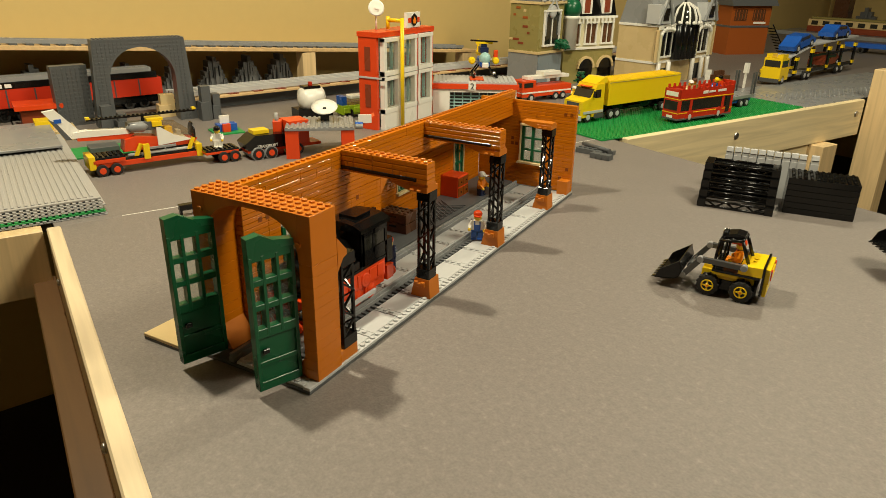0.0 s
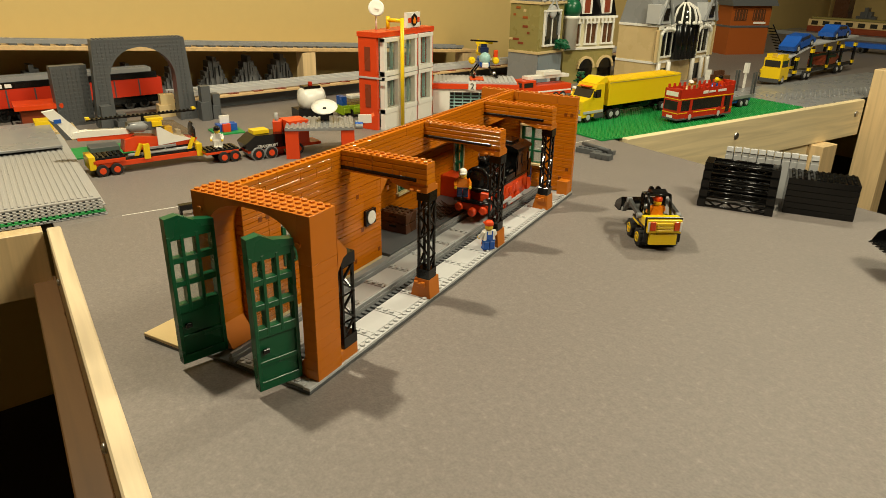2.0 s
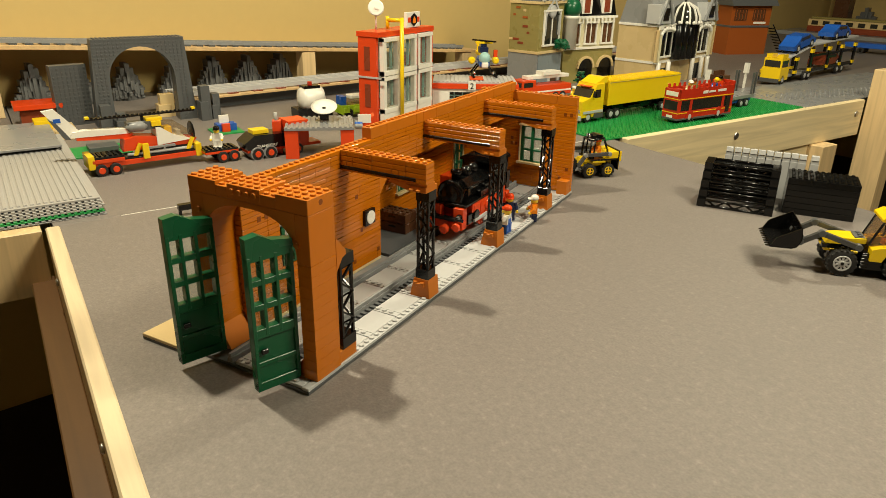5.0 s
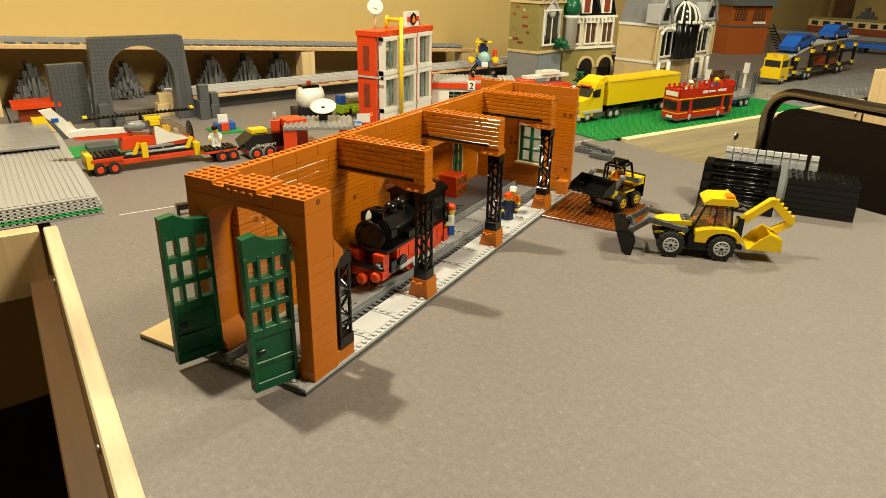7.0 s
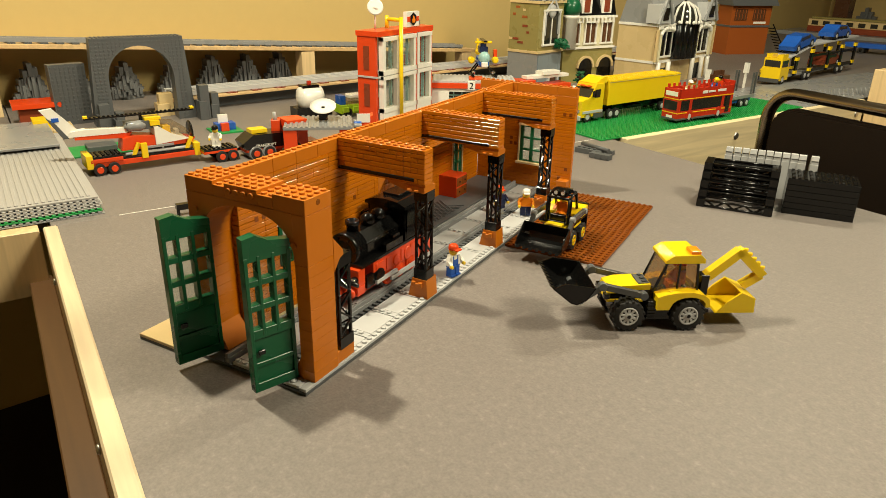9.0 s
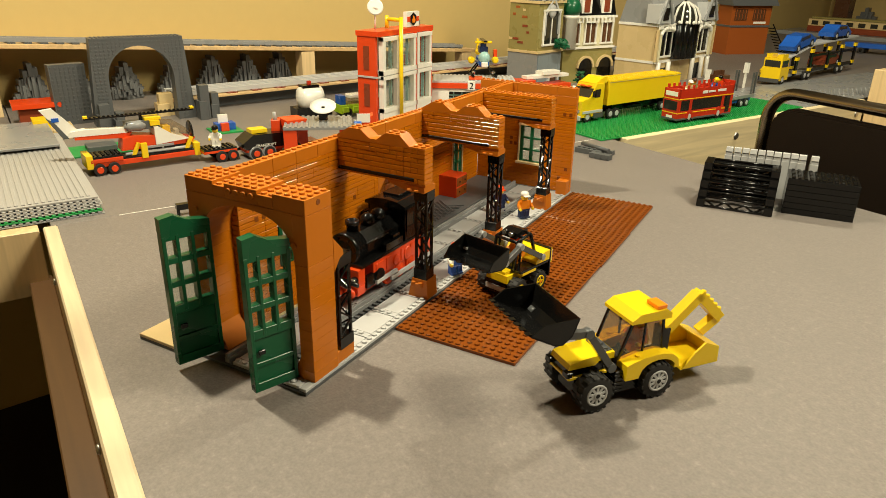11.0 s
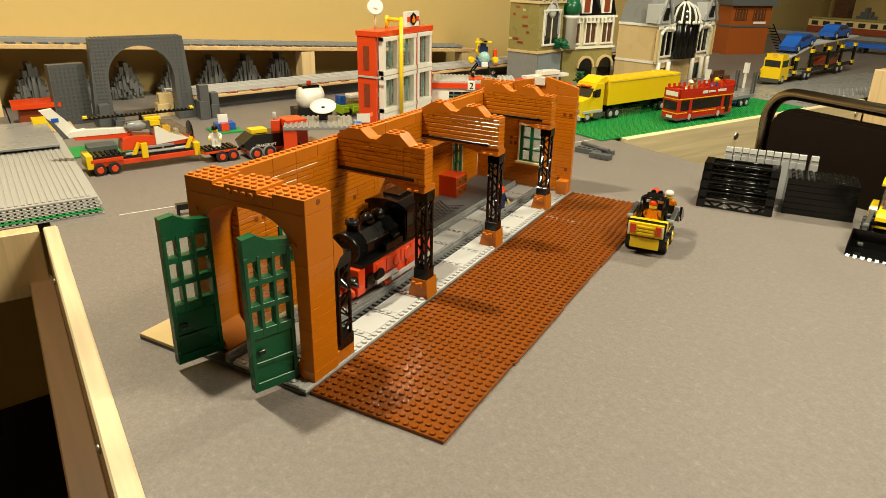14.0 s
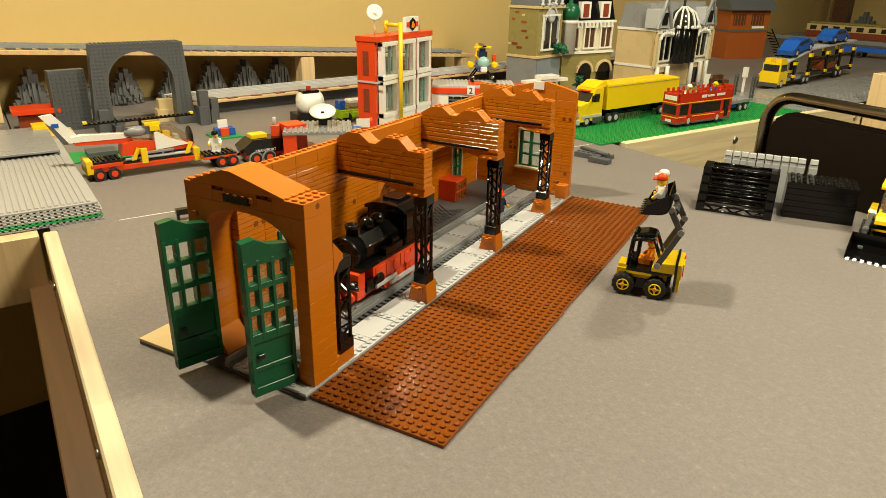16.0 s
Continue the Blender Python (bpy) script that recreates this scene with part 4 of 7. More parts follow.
for s in (-1, 1):
    y = s * 1.75 * U
    rod(bm, (1.9 * U, y, 0.032), (1.6 * U, y, 0.062), 0.0017)
    rod(bm, (1.6 * U, y, 0.062), (-1.2 * U, y, 0.066), 0.0017)
    rod(bm, (-1.2 * U, y, 0.066), (-2.4 * U, y, 0.042), 0.0019)
    rod(bm, (0.9 * U, y, 0.032), (0.7 * U, y, 0.063), 0.0014)
for x, z in ((1.6, 0.062), (-1.2, 0.066), (0.2, 0.0645)):
    rod(bm, (x * U, -1.75 * U, z), (x * U, 1.75 * U, z), 0.0017)
prism(bm, [(-1.3 * U, 0.066), (1.2 * U, 0.0635), (1.0 * U, 0.069), (-0.2 * U, 0.0715), (-1.3 * U, 0.070)], -1.2 * U, 1.2 * U)
part("roll_cage", bm, BLACK, skid, "black roll cage")
for s in (-0.55, 0.55):
    bm = bmesh.new()
    cyl(bm, (1.0 * U, s * U, 0.0685), 0.0032, 0.004, "x", 12, 0)
    cyl(bm, (1.0 * U + 0.004, s * U, 0.0685), 0.0026, 0.0012, "x", 12, 1)
    part("work_light", bm, [BLACK, CHROME], skid)
part("dashboard", boxes((0.9 * U, 1.6 * U, -1.2 * U, 1.2 * U, 0.0322, 0.040)), BLACK, skid)
SK_PIVOT, SK_TIP = (-2.1 * U, 0, 0.041), (7.6 * U, 0, -2.7 * U)
bm = bmesh.new()
for s in (-1, 1):
    y = s * 3.15 * U
    bar(bm, (0, y, 0), (5.6 * U, y, 0.0), 0.0046, 0.0058)
    bar(bm, (5.4 * U, y, 0.2 * U), (7.5 * U, y, -2.7 * U), 0.0046, 0.0058)
    for x, z in ((0, 0), (5.6, 0), (7.6, -2.7)):
        cyl(bm, (x * U, y - 0.0032, z * U), 0.0036, 0.0064, "y", 12, 1)
rod(bm, (7.0 * U, -3.1 * U, -2.0 * U), (7.0 * U, 3.1 * U, -2.0 * U), 0.0024)
cyl(bm, (7.0 * U, -1.4 * U, -2.0 * U), 0.0042, 2.8 * U, "y", 14)
skid_arm = part("lift_arm", bm, [SILVER, MIDGREY], skid, "silver-grey lifting arms")


def bucket(bm, w, L, h, teeth):
    """An open shovel: curved back and floor, side plates, teeth; hinge at the origin."""
    t = 0.0012
    pts = [(0.002, h * 0.75), (0.0, h * 0.2), (0.004, -h * 0.15), (0.010, -h * 0.25), (L, -h * 0.25)]
    for (xa, za), (xb, zb) in zip(pts, pts[1:]):
        n = Vector((zb - za, 0, xa - xb)).normalized() * t
        prism(bm, [(xa, za), (xb, zb), (xb - n.x, zb - n.z), (xa - n.x, za - n.z)], -w / 2, w / 2)
    side = [(0.0, h * 0.2), (0.004, -h * 0.15), (0.010, -h * 0.25), (L, -h * 0.25), (L * 0.82, h * 0.2), (0.002, h * 0.75)]
    for s in (-1, 1):
        prism(bm, side, s * w / 2 - s * t, s * w / 2)
    for k in range(teeth):
        y = -w / 2 + w * (k + 0.5) / teeth
        prism(bm, [(L - 0.001, -h * 0.25), (L + 0.0042, -h * 0.25 + 0.0002), (L - 0.001, -h * 0.25 + 0.002)], y - w / teeth * 0.26, y + w / teeth * 0.26)


skid_bucket = part("shovel", mk(bucket, 7.4 * U, 0.030, 0.022, 7), BLACK, skid_arm, "black toothed shovel")

hoe = thing("backhoe_loader", "yellow toy backhoe loader with black front shovel", "toy tractor")
wheels(hoe, [(3.75, -2.7), (3.75, 2.7), (-3.75, -2.7), (-3.75, 2.7)], tyre_mesh(0.0166, 0.013, 16), rim_mesh(0.0098, 0.0134, LIGHTGREY, 10, BLACK), 0.0166)
bm = boxes((-5.4 * U, 5.2 * U, -1.6 * U, 1.6 * U, 0.012, 0.026), (-2.2 * U, 1.2 * U, -2.9 * U, 2.9 * U, 0.012, 0.036))
for k in range(5):
    box(bm, 0.2 * U, 1.3 * U, -3.0 * U, 3.0 * U, 0.013 + k * 0.0045, 0.0155 + k * 0.0045)
box(bm, 1.2 * U, 5.3 * U, -1.6 * U, 1.6 * U, 0.026, 0.0312)
part("chassis", bm, BLACK, hoe)
bm = bmesh.new()
prism(bm, [(0.8 * U, 0.0465), (2.6 * U, 0.0465), (3.0 * U, 0.0425), (6.2 * U, 0.0425), (6.0 * U, 0.048), (4.6 * U, 0.0515), (0.8 * U, 0.0535)], -1.8 * U, 1.8 * U)
part("bonnet", bm, YELLOW, hoe, "sloping yellow bonnet")
part("side_strip", boxes((1.6 * U, 6.2 * U, -1.95 * U, 1.95 * U, 0.0315, 0.0345)), YELLOW, hoe)
part("grille", boxes((0.8 * U, 6.0 * U, -1.7 * U, 1.7 * U, 0.0346, 0.0464), (5.9 * U, 6.6 * U, -2.2 * U, -1.3 * U, 0.036, 0.042), (5.9 * U, 6.6 * U, 1.3 * U, 2.2 * U, 0.036, 0.042), b=0.0004), BLACK, hoe)
bm = boxes((0.9 * U, 2.3 * U, -1.4 * U, 1.4 * U, 0.052, 0.0545))
studs(bm, 1.0 * U, 1, -1.5 * U, 3, 0.0545, n=8)
part("vent", bm, DARKGREY, hoe)
fend = [(-6.4, 0.030), (-5.8, 0.030)] + [(-3.7 - 2.25 * math.cos(math.pi * k / 8), 0.030 + 0.0135 * math.sin(math.pi * k / 8)) for k in range(1, 8)] + [(-1.3, 0.027), (0.3, 0.027), (0.3, 0.0435), (-0.6, 0.0465), (-2.0, 0.049), (-4.0, 0.0495), (-5.4, 0.0465), (-6.2, 0.040)]
for s in (-1, 1):
    bm = bmesh.new()
    prism(bm, [(x * U, z) for x, z in fend], s * 1.7 * U, s * 3.5 * U)
    studs(bm, -4.0 * U, 3, (2.2 if s > 0 else -3.2) * U, 1, 0.0475, n=8)
    part("mudguard", bm, YELLOW, hoe, "curved yellow mudguard")
bm = bmesh.new()
for s in (-1, 1):
    y = s * 2.1 * U
    bar(bm, (0.6 * U, y, 0.045), (-0.8 * U, y, 0.083), 0.0022, 0.0022)
    bar(bm, (-5.0 * U, y, 0.045), (-4.6 * U, y, 0.083), 0.0022, 0.0022)
    bar(bm, (-2.4 * U, y, 0.045), (-2.4 * U, y, 0.083), 0.0016, 0.0018)
part("cab_posts", bm, BLACK, hoe)
bm = bmesh.new()
for s in (-1, 1):
    prism(bm, [(-4.9 * U, 0.046), (0.5 * U, 0.046), (-0.8 * U, 0.083), (-4.6 * U, 0.083)], s * 2.05 * U, s * 2.15 * U)
prism(bm, [(0.5 * U, 0.046), (0.6 * U, 0.046), (-0.7 * U, 0.083), (-0.8 * U, 0.083)], -2.0 * U, 2.0 * U)
box(bm, -4.85 * U, -4.75 * U, -2.0 * U, 2.0 * U, 0.046, 0.083)
part("windscreen", bm, SMOKE, hoe, "smoked brown cab glazing")
bm = bmesh.new()
prism(bm, [(-5.3 * U, 0.083), (-0.4 * U, 0.083), (-0.4 * U, 0.0865), (-1.4 * U, 0.0925), (-4.6 * U, 0.0935), (-5.3 * U, 0.0885)], -2.5 * U, 2.5 * U)
part("cab_roof", bm, YELLOW, hoe, "yellow cab roof")
part("beacon", boxes((-4.7 * U, -3.5 * U, 0.4 * U, 2.3 * U, 0.0935, 0.0975)), AMBER, hoe, "amber beacon block")
bm = boxes((-6.6 * U, -5.4 * U, -1.5 * U, 1.5 * U, 0.014, 0.030), (-7.0 * U, -6.0 * U, -0.8 * U, 0.8 * U, 0.030, 0.060), (-7.2 * U, -6.6 * U, -1.6 * U, 1.6 * U, 0.014, 0.02))
part("rear_frame", bm, BLACK, hoe)
bm = bmesh.new()
bar(bm, (-6.8 * U, 0, 0.056), (-10.8 * U, 0, 0.090), 0.0105, 0.0095)
for k in range(5):
    f = 0.12 + 0.19 * k
    cyl(bm, ((-6.8 - 4 * f) * U - 0.004, 0, 0.056 + 0.034 * f + 0.0035), 0.0024, 0.0035, "z", 8)
bar(bm, (-10.4 * U, 0, 0.091), (-14.0 * U, 0, 0.058), 0.0105, 0.0095)
for k in range(5):
    f = 0.15 + 0.18 * k
    cyl(bm, ((-10.4 - 3.6 * f) * U - 0.0035, 0, 0.091 - 0.033 * f + 0.003), 0.0024, 0.0035, "z", 8)
bar(bm, (-13.8 * U, 0, 0.058), (-11.6 * U, 0, 0.044), 0.008, 0.0095)
part("digging_arm", bm, YELLOW, hoe, "angled yellow digging arm")
bm = bmesh.new()
SCOOP = [(-7.8 * U, 0.0185), (-9.2 * U, 0.034), (-10.6 * U, 0.0445), (-12.4 * U, 0.036), (-12.6 * U, 0.019)]
prism(bm, [(-7.6 * U, 0.0180), (-7.8 * U, 0.0196), (-12.4 * U, 0.0205), (-12.6 * U, 0.0180)], -2.6 * U, 2.6 * U)
prism(bm, [(-12.6 * U, 0.0182), (-12.4 * U, 0.0206), (-12.2 * U, 0.0354), (-10.6 * U, 0.0430), (-10.6 * U, 0.0445), (-12.5 * U, 0.0368)], -2.6 * U, 2.6 * U)
for y in (-2.6, 2.4):
    prism(bm, SCOOP, y * U - 0.0002, (y + 0.2) * U + 0.0002)
part("digging_bucket", bm, YELLOW, hoe, "wide yellow digging bucket")
for o in hoe.children:
    if not o.name.startswith("wheel"):
        o.data.transform(Matrix.Diagonal((1, 0.95, 0.83, 1)))
HO_PIVOT, HO_TIP = (1.9 * U, 0, 0.036), (7.9 * U, 0, 0)
bm = bmesh.new()
for s in (-1, 1):
    y = s * 2.6 * U
    bar(bm, (0, y, 0), (5.2 * U, y, 1.6 * U), 0.0056, 0.006)
    bar(bm, (5.2 * U, y, 1.6 * U), (7.9 * U, y, -0.1 * U), 0.0056, 0.006)
    for x, z in ((0, 0), (5.2, 1.6), (7.9, 0)):
        cyl(bm, (x * U, y - 0.0035, z * U), 0.0042, 0.007, "y", 12, 1)
rod(bm, (7.4 * U, -2.6 * U, 0.2 * U), (7.4 * U, 2.6 * U, 0.2 * U), 0.0026)
hoe_arm = part("lift_arm", bm, [SILVER, DARKGREY], hoe, "silver-grey lifting arms")
hoe_bucket = part("shovel", mk(bucket, 8.2 * U, 0.034, 0.027, 8), BLACK, hoe_arm, "black toothed front shovel")


# ---- background: the layout along the wall ----
def W(a, b, z=0.0, rz=0.0):
    """A pose in the walls' own directions."""
    c, s = math.cos(radians(-20)), math.sin(radians(-20))
    return pose(a * c - b * s, a * s + b * c, z, 0, 0, -20 + rz)


# stack of grey road plates at the table corner
rib_me = mesh("rib", boxes((-0.236, 0.204, 0, 0.0044, 0.0029, 0.0043)), SLATE)
for k in range(6):
    mat = BRIGHTGREEN if k == 1 else SLATE if k > 1 else MIDGREY
    plate = solo("road_plate", boxes((-0.24 + 0.004 * (k % 2), 0.225 - 0.003 * k, -0.24, 0.195 - 0.002 * (k % 3), 0, 0.0028 if k == 5 else 0.0015)), mat,
                 "grey toy road plate in a stack" if k != 1 else "green toy plate in a stack of road plates", "toy plate", T(-0.782, -0.26, 0.0038 * k), "stacked plates")
    if k == 5:
        for j in range(53):
            part("rib", rib_me, None, plate, m=pose(0, -0.238 + 0.008 * j, 0))
    else:
        tooth_me = mesh("tooth", boxes((0.216 - 0.003 * k, 0.2249 - 0.003 * k, 0, 0.0048, 0.0016, 0.0037)), mat)
        for j in range(54):
            part("tooth", tooth_me, None, plate, m=pose(0, -0.238 + 0.008 * j, 0))
ob = solo("raised_ramp_plate", boxes((-0.2, 0.02, -0.1, 0.12, 0, 0.004)), MIDGREY, "grey ramp plate lying on the stack", "toy plate", T(-0.9, -0.2, 0.0272))

# shelf with a track above the layout
SLOPE = WT @ pose(0, 0, 0.168, -3.7, 0, 0)   # the upper line runs down towards the town
structure("wall_shelf", boxes((-1.495, -1.34, -1.0, 1.45, -0.020, -0.010), b=0.001), PLY, SLOPE, "plywood wall shelf that carries a track", "shelf")
for b_ in (-0.0, 0.79, 1.4):
    structure("shelf_post_%d" % (1 + int(b_ * 2)), boxes((-1.38, -1.342, b_ - 0.021, b_ + 0.021, 0.0, 0.146 - 0.0647 * b_), b=0.0012), PINE_Y, WT, "spruce post under the wall shelf", "post")
track = thing("shelf_track", "grey toy railway track on the wall shelf", "toy track", SLOPE @ pose(-1.38, 0.2, -0.010))
for y in (-0.02, 0.02):
    part("rail", boxes((y - 0.002, y + 0.002, -1.2, 1.2, 0.003, 0.012)), MIDGREY, track)
for k in range(75):
    part("sleeper", bpy.data.meshes.get("shelf_sleeper") or mesh("shelf_sleeper", boxes((-0.032, 0.032, -0.008, 0.008, 0, 0.004)), DARKGREY), None, track, m=pose(0, -1.19 + 0.032 * k, 0))
structure("low_shelf", boxes((-1.27, -1.165, 0.33, 2.1, 0.028, 0.034), b=0.0008), PLY, WT, "low plywood strip carrying tracks", "shelf")
# added riser; its dark grey stands for the shadow beneath the strip
structure("low_shelf_riser", boxes((-1.26, -1.2, 0.34, 2.1, 0.0, 0.0275)), DARKGREY, WT, "added support under the plywood strip, shade put into its grey", "shelf")
track = thing("low_track", "pale grey toy rails on the plywood strip", "toy track", WT @ pose(-1.2, 1.2, 0.0342))
for y in (-0.04, -0.022, 0.0, 0.018):
    part("rail", boxes((y - 0.004, y + 0.004, -0.86, 0.9, 0.002, 0.013)), LIGHTGREY, track)
for k in range(28):
    part("sleeper", bpy.data.meshes.get("low_sleeper") or mesh("low_sleeper", boxes((-0.045, 0.034, -0.012, 0.012, 0, 0.0025)), BRICKRED), None, track, m=pose(0, -0.85 + 0.064 * k, 0))


def rock(m, h, seed, size=1.0, label="stepped grey toy-brick rock against the wall"):
    """A stepped cliff: upright slabs, tallest in the middle, with small blocks jutting out at the sides."""
    r = random.Random(seed)
    ob = thing("toy_rock", label, "toy rock", m, "rocks along the wall")
    n = 7
    for k in range(n):
        off = abs(k - n // 2)
        hh = h * (1.0, 0.86, 0.62, 0.36)[off] * r.uniform(0.93, 1.05)
        deep = 0.016 * max(0.0, 1 - off / 3.4)
        y = (k - n / 2) * 0.0116 * size
        part("slab", boxes((-0.012, 0.012 + deep, y, y + 0.0112 * size, 0, hh)), ROCKGREY, ob)
        for q in range(3):
            z = hh * (0.25 + 0.27 * q) * r.uniform(0.85, 1.1)
            w = r.uniform(0.35, 0.8) * 0.0112 * size
            side = y + r.choice((0.0, 0.0112 * size - w))
            part("block", boxes((0.0122 + deep, 0.0122 + deep + r.uniform(0.003, 0.009), side, side + w, z * r.uniform(0.3, 0.6), min(z, hh))), ROCKGREY, ob)
        if off:
            s_ = 1 if k > n // 2 else -1
            e = y + (0.0114 * size if s_ > 0 else -0.0048 * size)
            part("block", boxes((-0.004, 0.010 + deep, e, e + 0.0046 * size, hh * 0.62, hh * 0.8)), ROCKGREY, ob)


for k, (b_, h) in enumerate(((-0.03, 0.092), (0.1, 0.105), (0.2, 0.088), (0.31, 0.095), (0.43, 0.082), (0.535, 0.092), (0.635, 0.09), (0.735, 0.088))):
    rock(W(-1.43, b_), h, k, 0.92)

# big grey tunnel arch
bm = bmesh.new()
R, H, Wd = 0.066, 0.178, 0.092
for k in range(16):
    a0, a1 = math.pi * k / 16, math.pi * (k + 1) / 16
    p0, p1 = (R * math.cos(a0), 0.095 + R * math.sin(a0)), (R * math.cos(a1), 0.095 + R * math.sin(a1))
    prism(bm, [p0, (p0[0], H), (p1[0], H), p1], -0.018, 0.018, "x")
for s in (-1, 1):
    prism(bm, [(s * R, 0), (s * (Wd + 0.012), 0), (s * Wd, H), (s * R, H)], -0.018, 0.018, "x")
studs(bm, -0.016, 4, -0.088, 22, H, n=8)
for i in range(24):
    for j in range(23):
        y, z = -0.09 + 0.008 * j, 0.006 + 0.0074 * i
        if abs(y) > R + 0.004 or math.hypot(y, z - 0.095) > R + 0.005 and z > 0.095:
            lathe(bm, [(0.0022, 0), (0.002, 0.0014)], (0.018, y, z), "x", 6)
solo("tunnel_arch", bm, DARKGREY, "tall dark grey studded toy-brick tunnel arch", "toy arch", T(-1.16, 0.118))
bm = boxes((-0.012, 0.012, -0.035, 0.035, 0, 0.125))
for i in range(14):
    for j in range(8):
        lathe(bm, [(0.0022, 0), (0.002, 0.0014)], (0.012, -0.03 + 0.0086 * j, 0.008 + 0.0085 * i), "x", 6)
solo("studded_wall_piece", bm, DARKGREY, "dark grey studded wall piece beside the arch", "toy wall", T(-1.2, -0.02, 0, 8))
for k, (a_, b_, w, h) in enumerate(((-1.12, 0.03, 0.02, 0.05), (-1.1, 0.055, 0.016, 0.036), (-1.12, 0.235, 0.02, 0.075), (-1.13, 0.26, 0.016, 0.055), (-1.2, 0.17, 0.03, 0.05))):
    bm = boxes((-0.012, 0.012, -w / 2, w / 2, 0, h), (-0.016, 0.016, -w * 0.7, w * 0.2, 0, h * 0.55))
    solo("toy_boulder", bm, TAN if k == 4 else DARKGREY, "blocky toy boulder at the foot of the arch", "toy rock", T(a_, b_), "boulders by the arch")


def small_wheels(parent, xs, w, r, rim=LIGHTGREY):
    """Pairs of small wheels at x along a vehicle that runs along its local x."""
    for x in xs:
        for s in (-1, 1):
            bm = bmesh.new()
            cyl(bm, (x, s * w - 0.004, r), r, 0.008, "y", 16)
            ob = part("wheel", bm, RUBBER, parent, "small black tyre")
            bm = bmesh.new()
            cyl(bm, (x, s * (w + 0.0042) - 0.0006, r), r * 0.55, 0.0012, "y", 12)
            part("rim", bm, rim, ob)


# red diesel train behind the arch, which leaves
train = thing("red_diesel_train", "red toy diesel locomotive with black windows and grey roof", "toy train")
part("body", boxes((-0.2, 0.19, -0.026, 0.026, 0.03, 0.07)), BUSRED, train)
part("window_band", boxes((-0.19, 0.18, -0.0265, 0.0265, 0.0702, 0.084)), BLACK, train)
part("roof", boxes((-0.185, 0.17, -0.022, 0.022, 0.0842, 0.094)), MIDGREY, train)
part("underframe", boxes((-0.2, 0.19, -0.022, 0.022, 0.013, 0.0298)), BLACK, train)
for k in range(3):
    part("window", boxes((-0.175 + 0.018 * k, -0.162 + 0.018 * k, -0.0275, -0.0266, 0.073, 0.081)), WHITE, train)
for k in range(6):
    part("door_line", boxes((-0.14 + 0.055 * k, -0.137 + 0.055 * k, -0.027, -0.0261, 0.031, 0.069)), SILVER, train)
small_wheels(train, [-0.15, -0.115, 0.11, 0.145], 0.018, 0.0115, BLACK)

# helicopter transport
tr = thing("helicopter_trailer", "red and black low toy trailer with yellow ramps", "toy trailer", T(-0.783, 0.048, 0, 93))
part("deck", boxes((-0.1, 0.084, -0.02, 0.02, 0.013, 0.021), (-0.1, -0.05, -0.022, 0.022, 0.021, 0.027)), RED, tr)
bm = boxes((-0.1, 0.084, -0.017, 0.017, 0.021, 0.024), (-0.1, -0.05, -0.02, 0.02, 0.0272, 0.031))
studs(bm, -0.098, 6, -0.016, 4, 0.031, n=8)
part("bed", bm, BLACK, tr)
for x in (-0.106, 0.068):
    part("ramp", boxes((x, x + 0.01, -0.022, 0.022, 0.012, 0.034)), YELLOW, tr, "yellow ramp")
part("ramp", boxes((-0.02, -0.01, -0.024, -0.018, 0.02, 0.045)), YELLOW, tr)
small_wheels(tr, [-0.088, -0.066], 0.022, 0.0098, RED)
he = thing("rescue_helicopter", "white, red and grey toy helicopter on a trailer", "toy helicopter", T(-0.79, 0.040, 0.024, 93) @ Matrix.Diagonal((0.88, 1.0, 1.08, 1.0)))
bm = bmesh.new()
prism(bm, [(-0.045, 0.008), (0.085, 0.008), (0.095, 0.016), (0.05, 0.022), (-0.02, 0.030), (-0.04, 0.026)], -0.015, 0.015)
part("hull", bm, RED, he)
bm = bmesh.new()
prism(bm, [(0.018, 0.012), (0.085, 0.016), (0.05, 0.026), (0.026, 0.040), (0.018, 0.040)], -0.0175, 0.0175)
part("nose_panel", bm, WHITE, he, "white nose panel")
bm = bmesh.new()
prism(bm, [(-0.13, 0.036), (-0.03, 0.034), (-0.02, 0.041), (-0.10, 0.045), (-0.125, 0.044)], -0.008, 0.008)
part("tail_boom", bm, WHITE, he, "white tail boom")
bm = bmesh.new()
prism(bm, [(-0.168, 0.078), (-0.148, 0.080), (-0.108, 0.041), (-0.132, 0.036)], -0.004, 0.004)
part("tail_fin", bm, WHITE, he, "white slanted tail fin")
bm = bmesh.new()
prism(bm, [(-0.160, 0.066), (-0.150, 0.062), (-0.128, 0.034), (-0.138, 0.034)], -0.0046, 0.0046)
part("fin_edge", bm, DARKGREY, he)
part("fin_badge", boxes((-0.152, -0.140, -0.0048, -0.0041, 0.060, 0.066)), BLUE, he)
part("boom_stripe", mk(prism, [(-0.12, 0.031), (-0.03, 0.026), (-0.02, 0.0336), (-0.12, 0.0356)], -0.0075, 0.0075), RED, he)
part("intake", mk(lathe, [(0.002, 0), (0.0075, 0.008), (0.0085, 0.03), (0.004, 0.04)], (-0.034, -0.008, 0.043), "x", 12), MIDGREY, he)
part("rotor_gear", boxes((0.004, 0.034, -0.012, 0.012, 0.0502, 0.0545), (0.012, 0.03, -0.016, 0.016, 0.042, 0.050)), YELLOW, he, "yellow rotor gear")
for x in (-0.03, 0.07):
    part("clamp", mk(prism, [(x, 0.001), (x + 0.008, 0.001), (x + 0.018, 0.018), (x + 0.012, 0.02)], -0.022, -0.018), YELLOW, he)
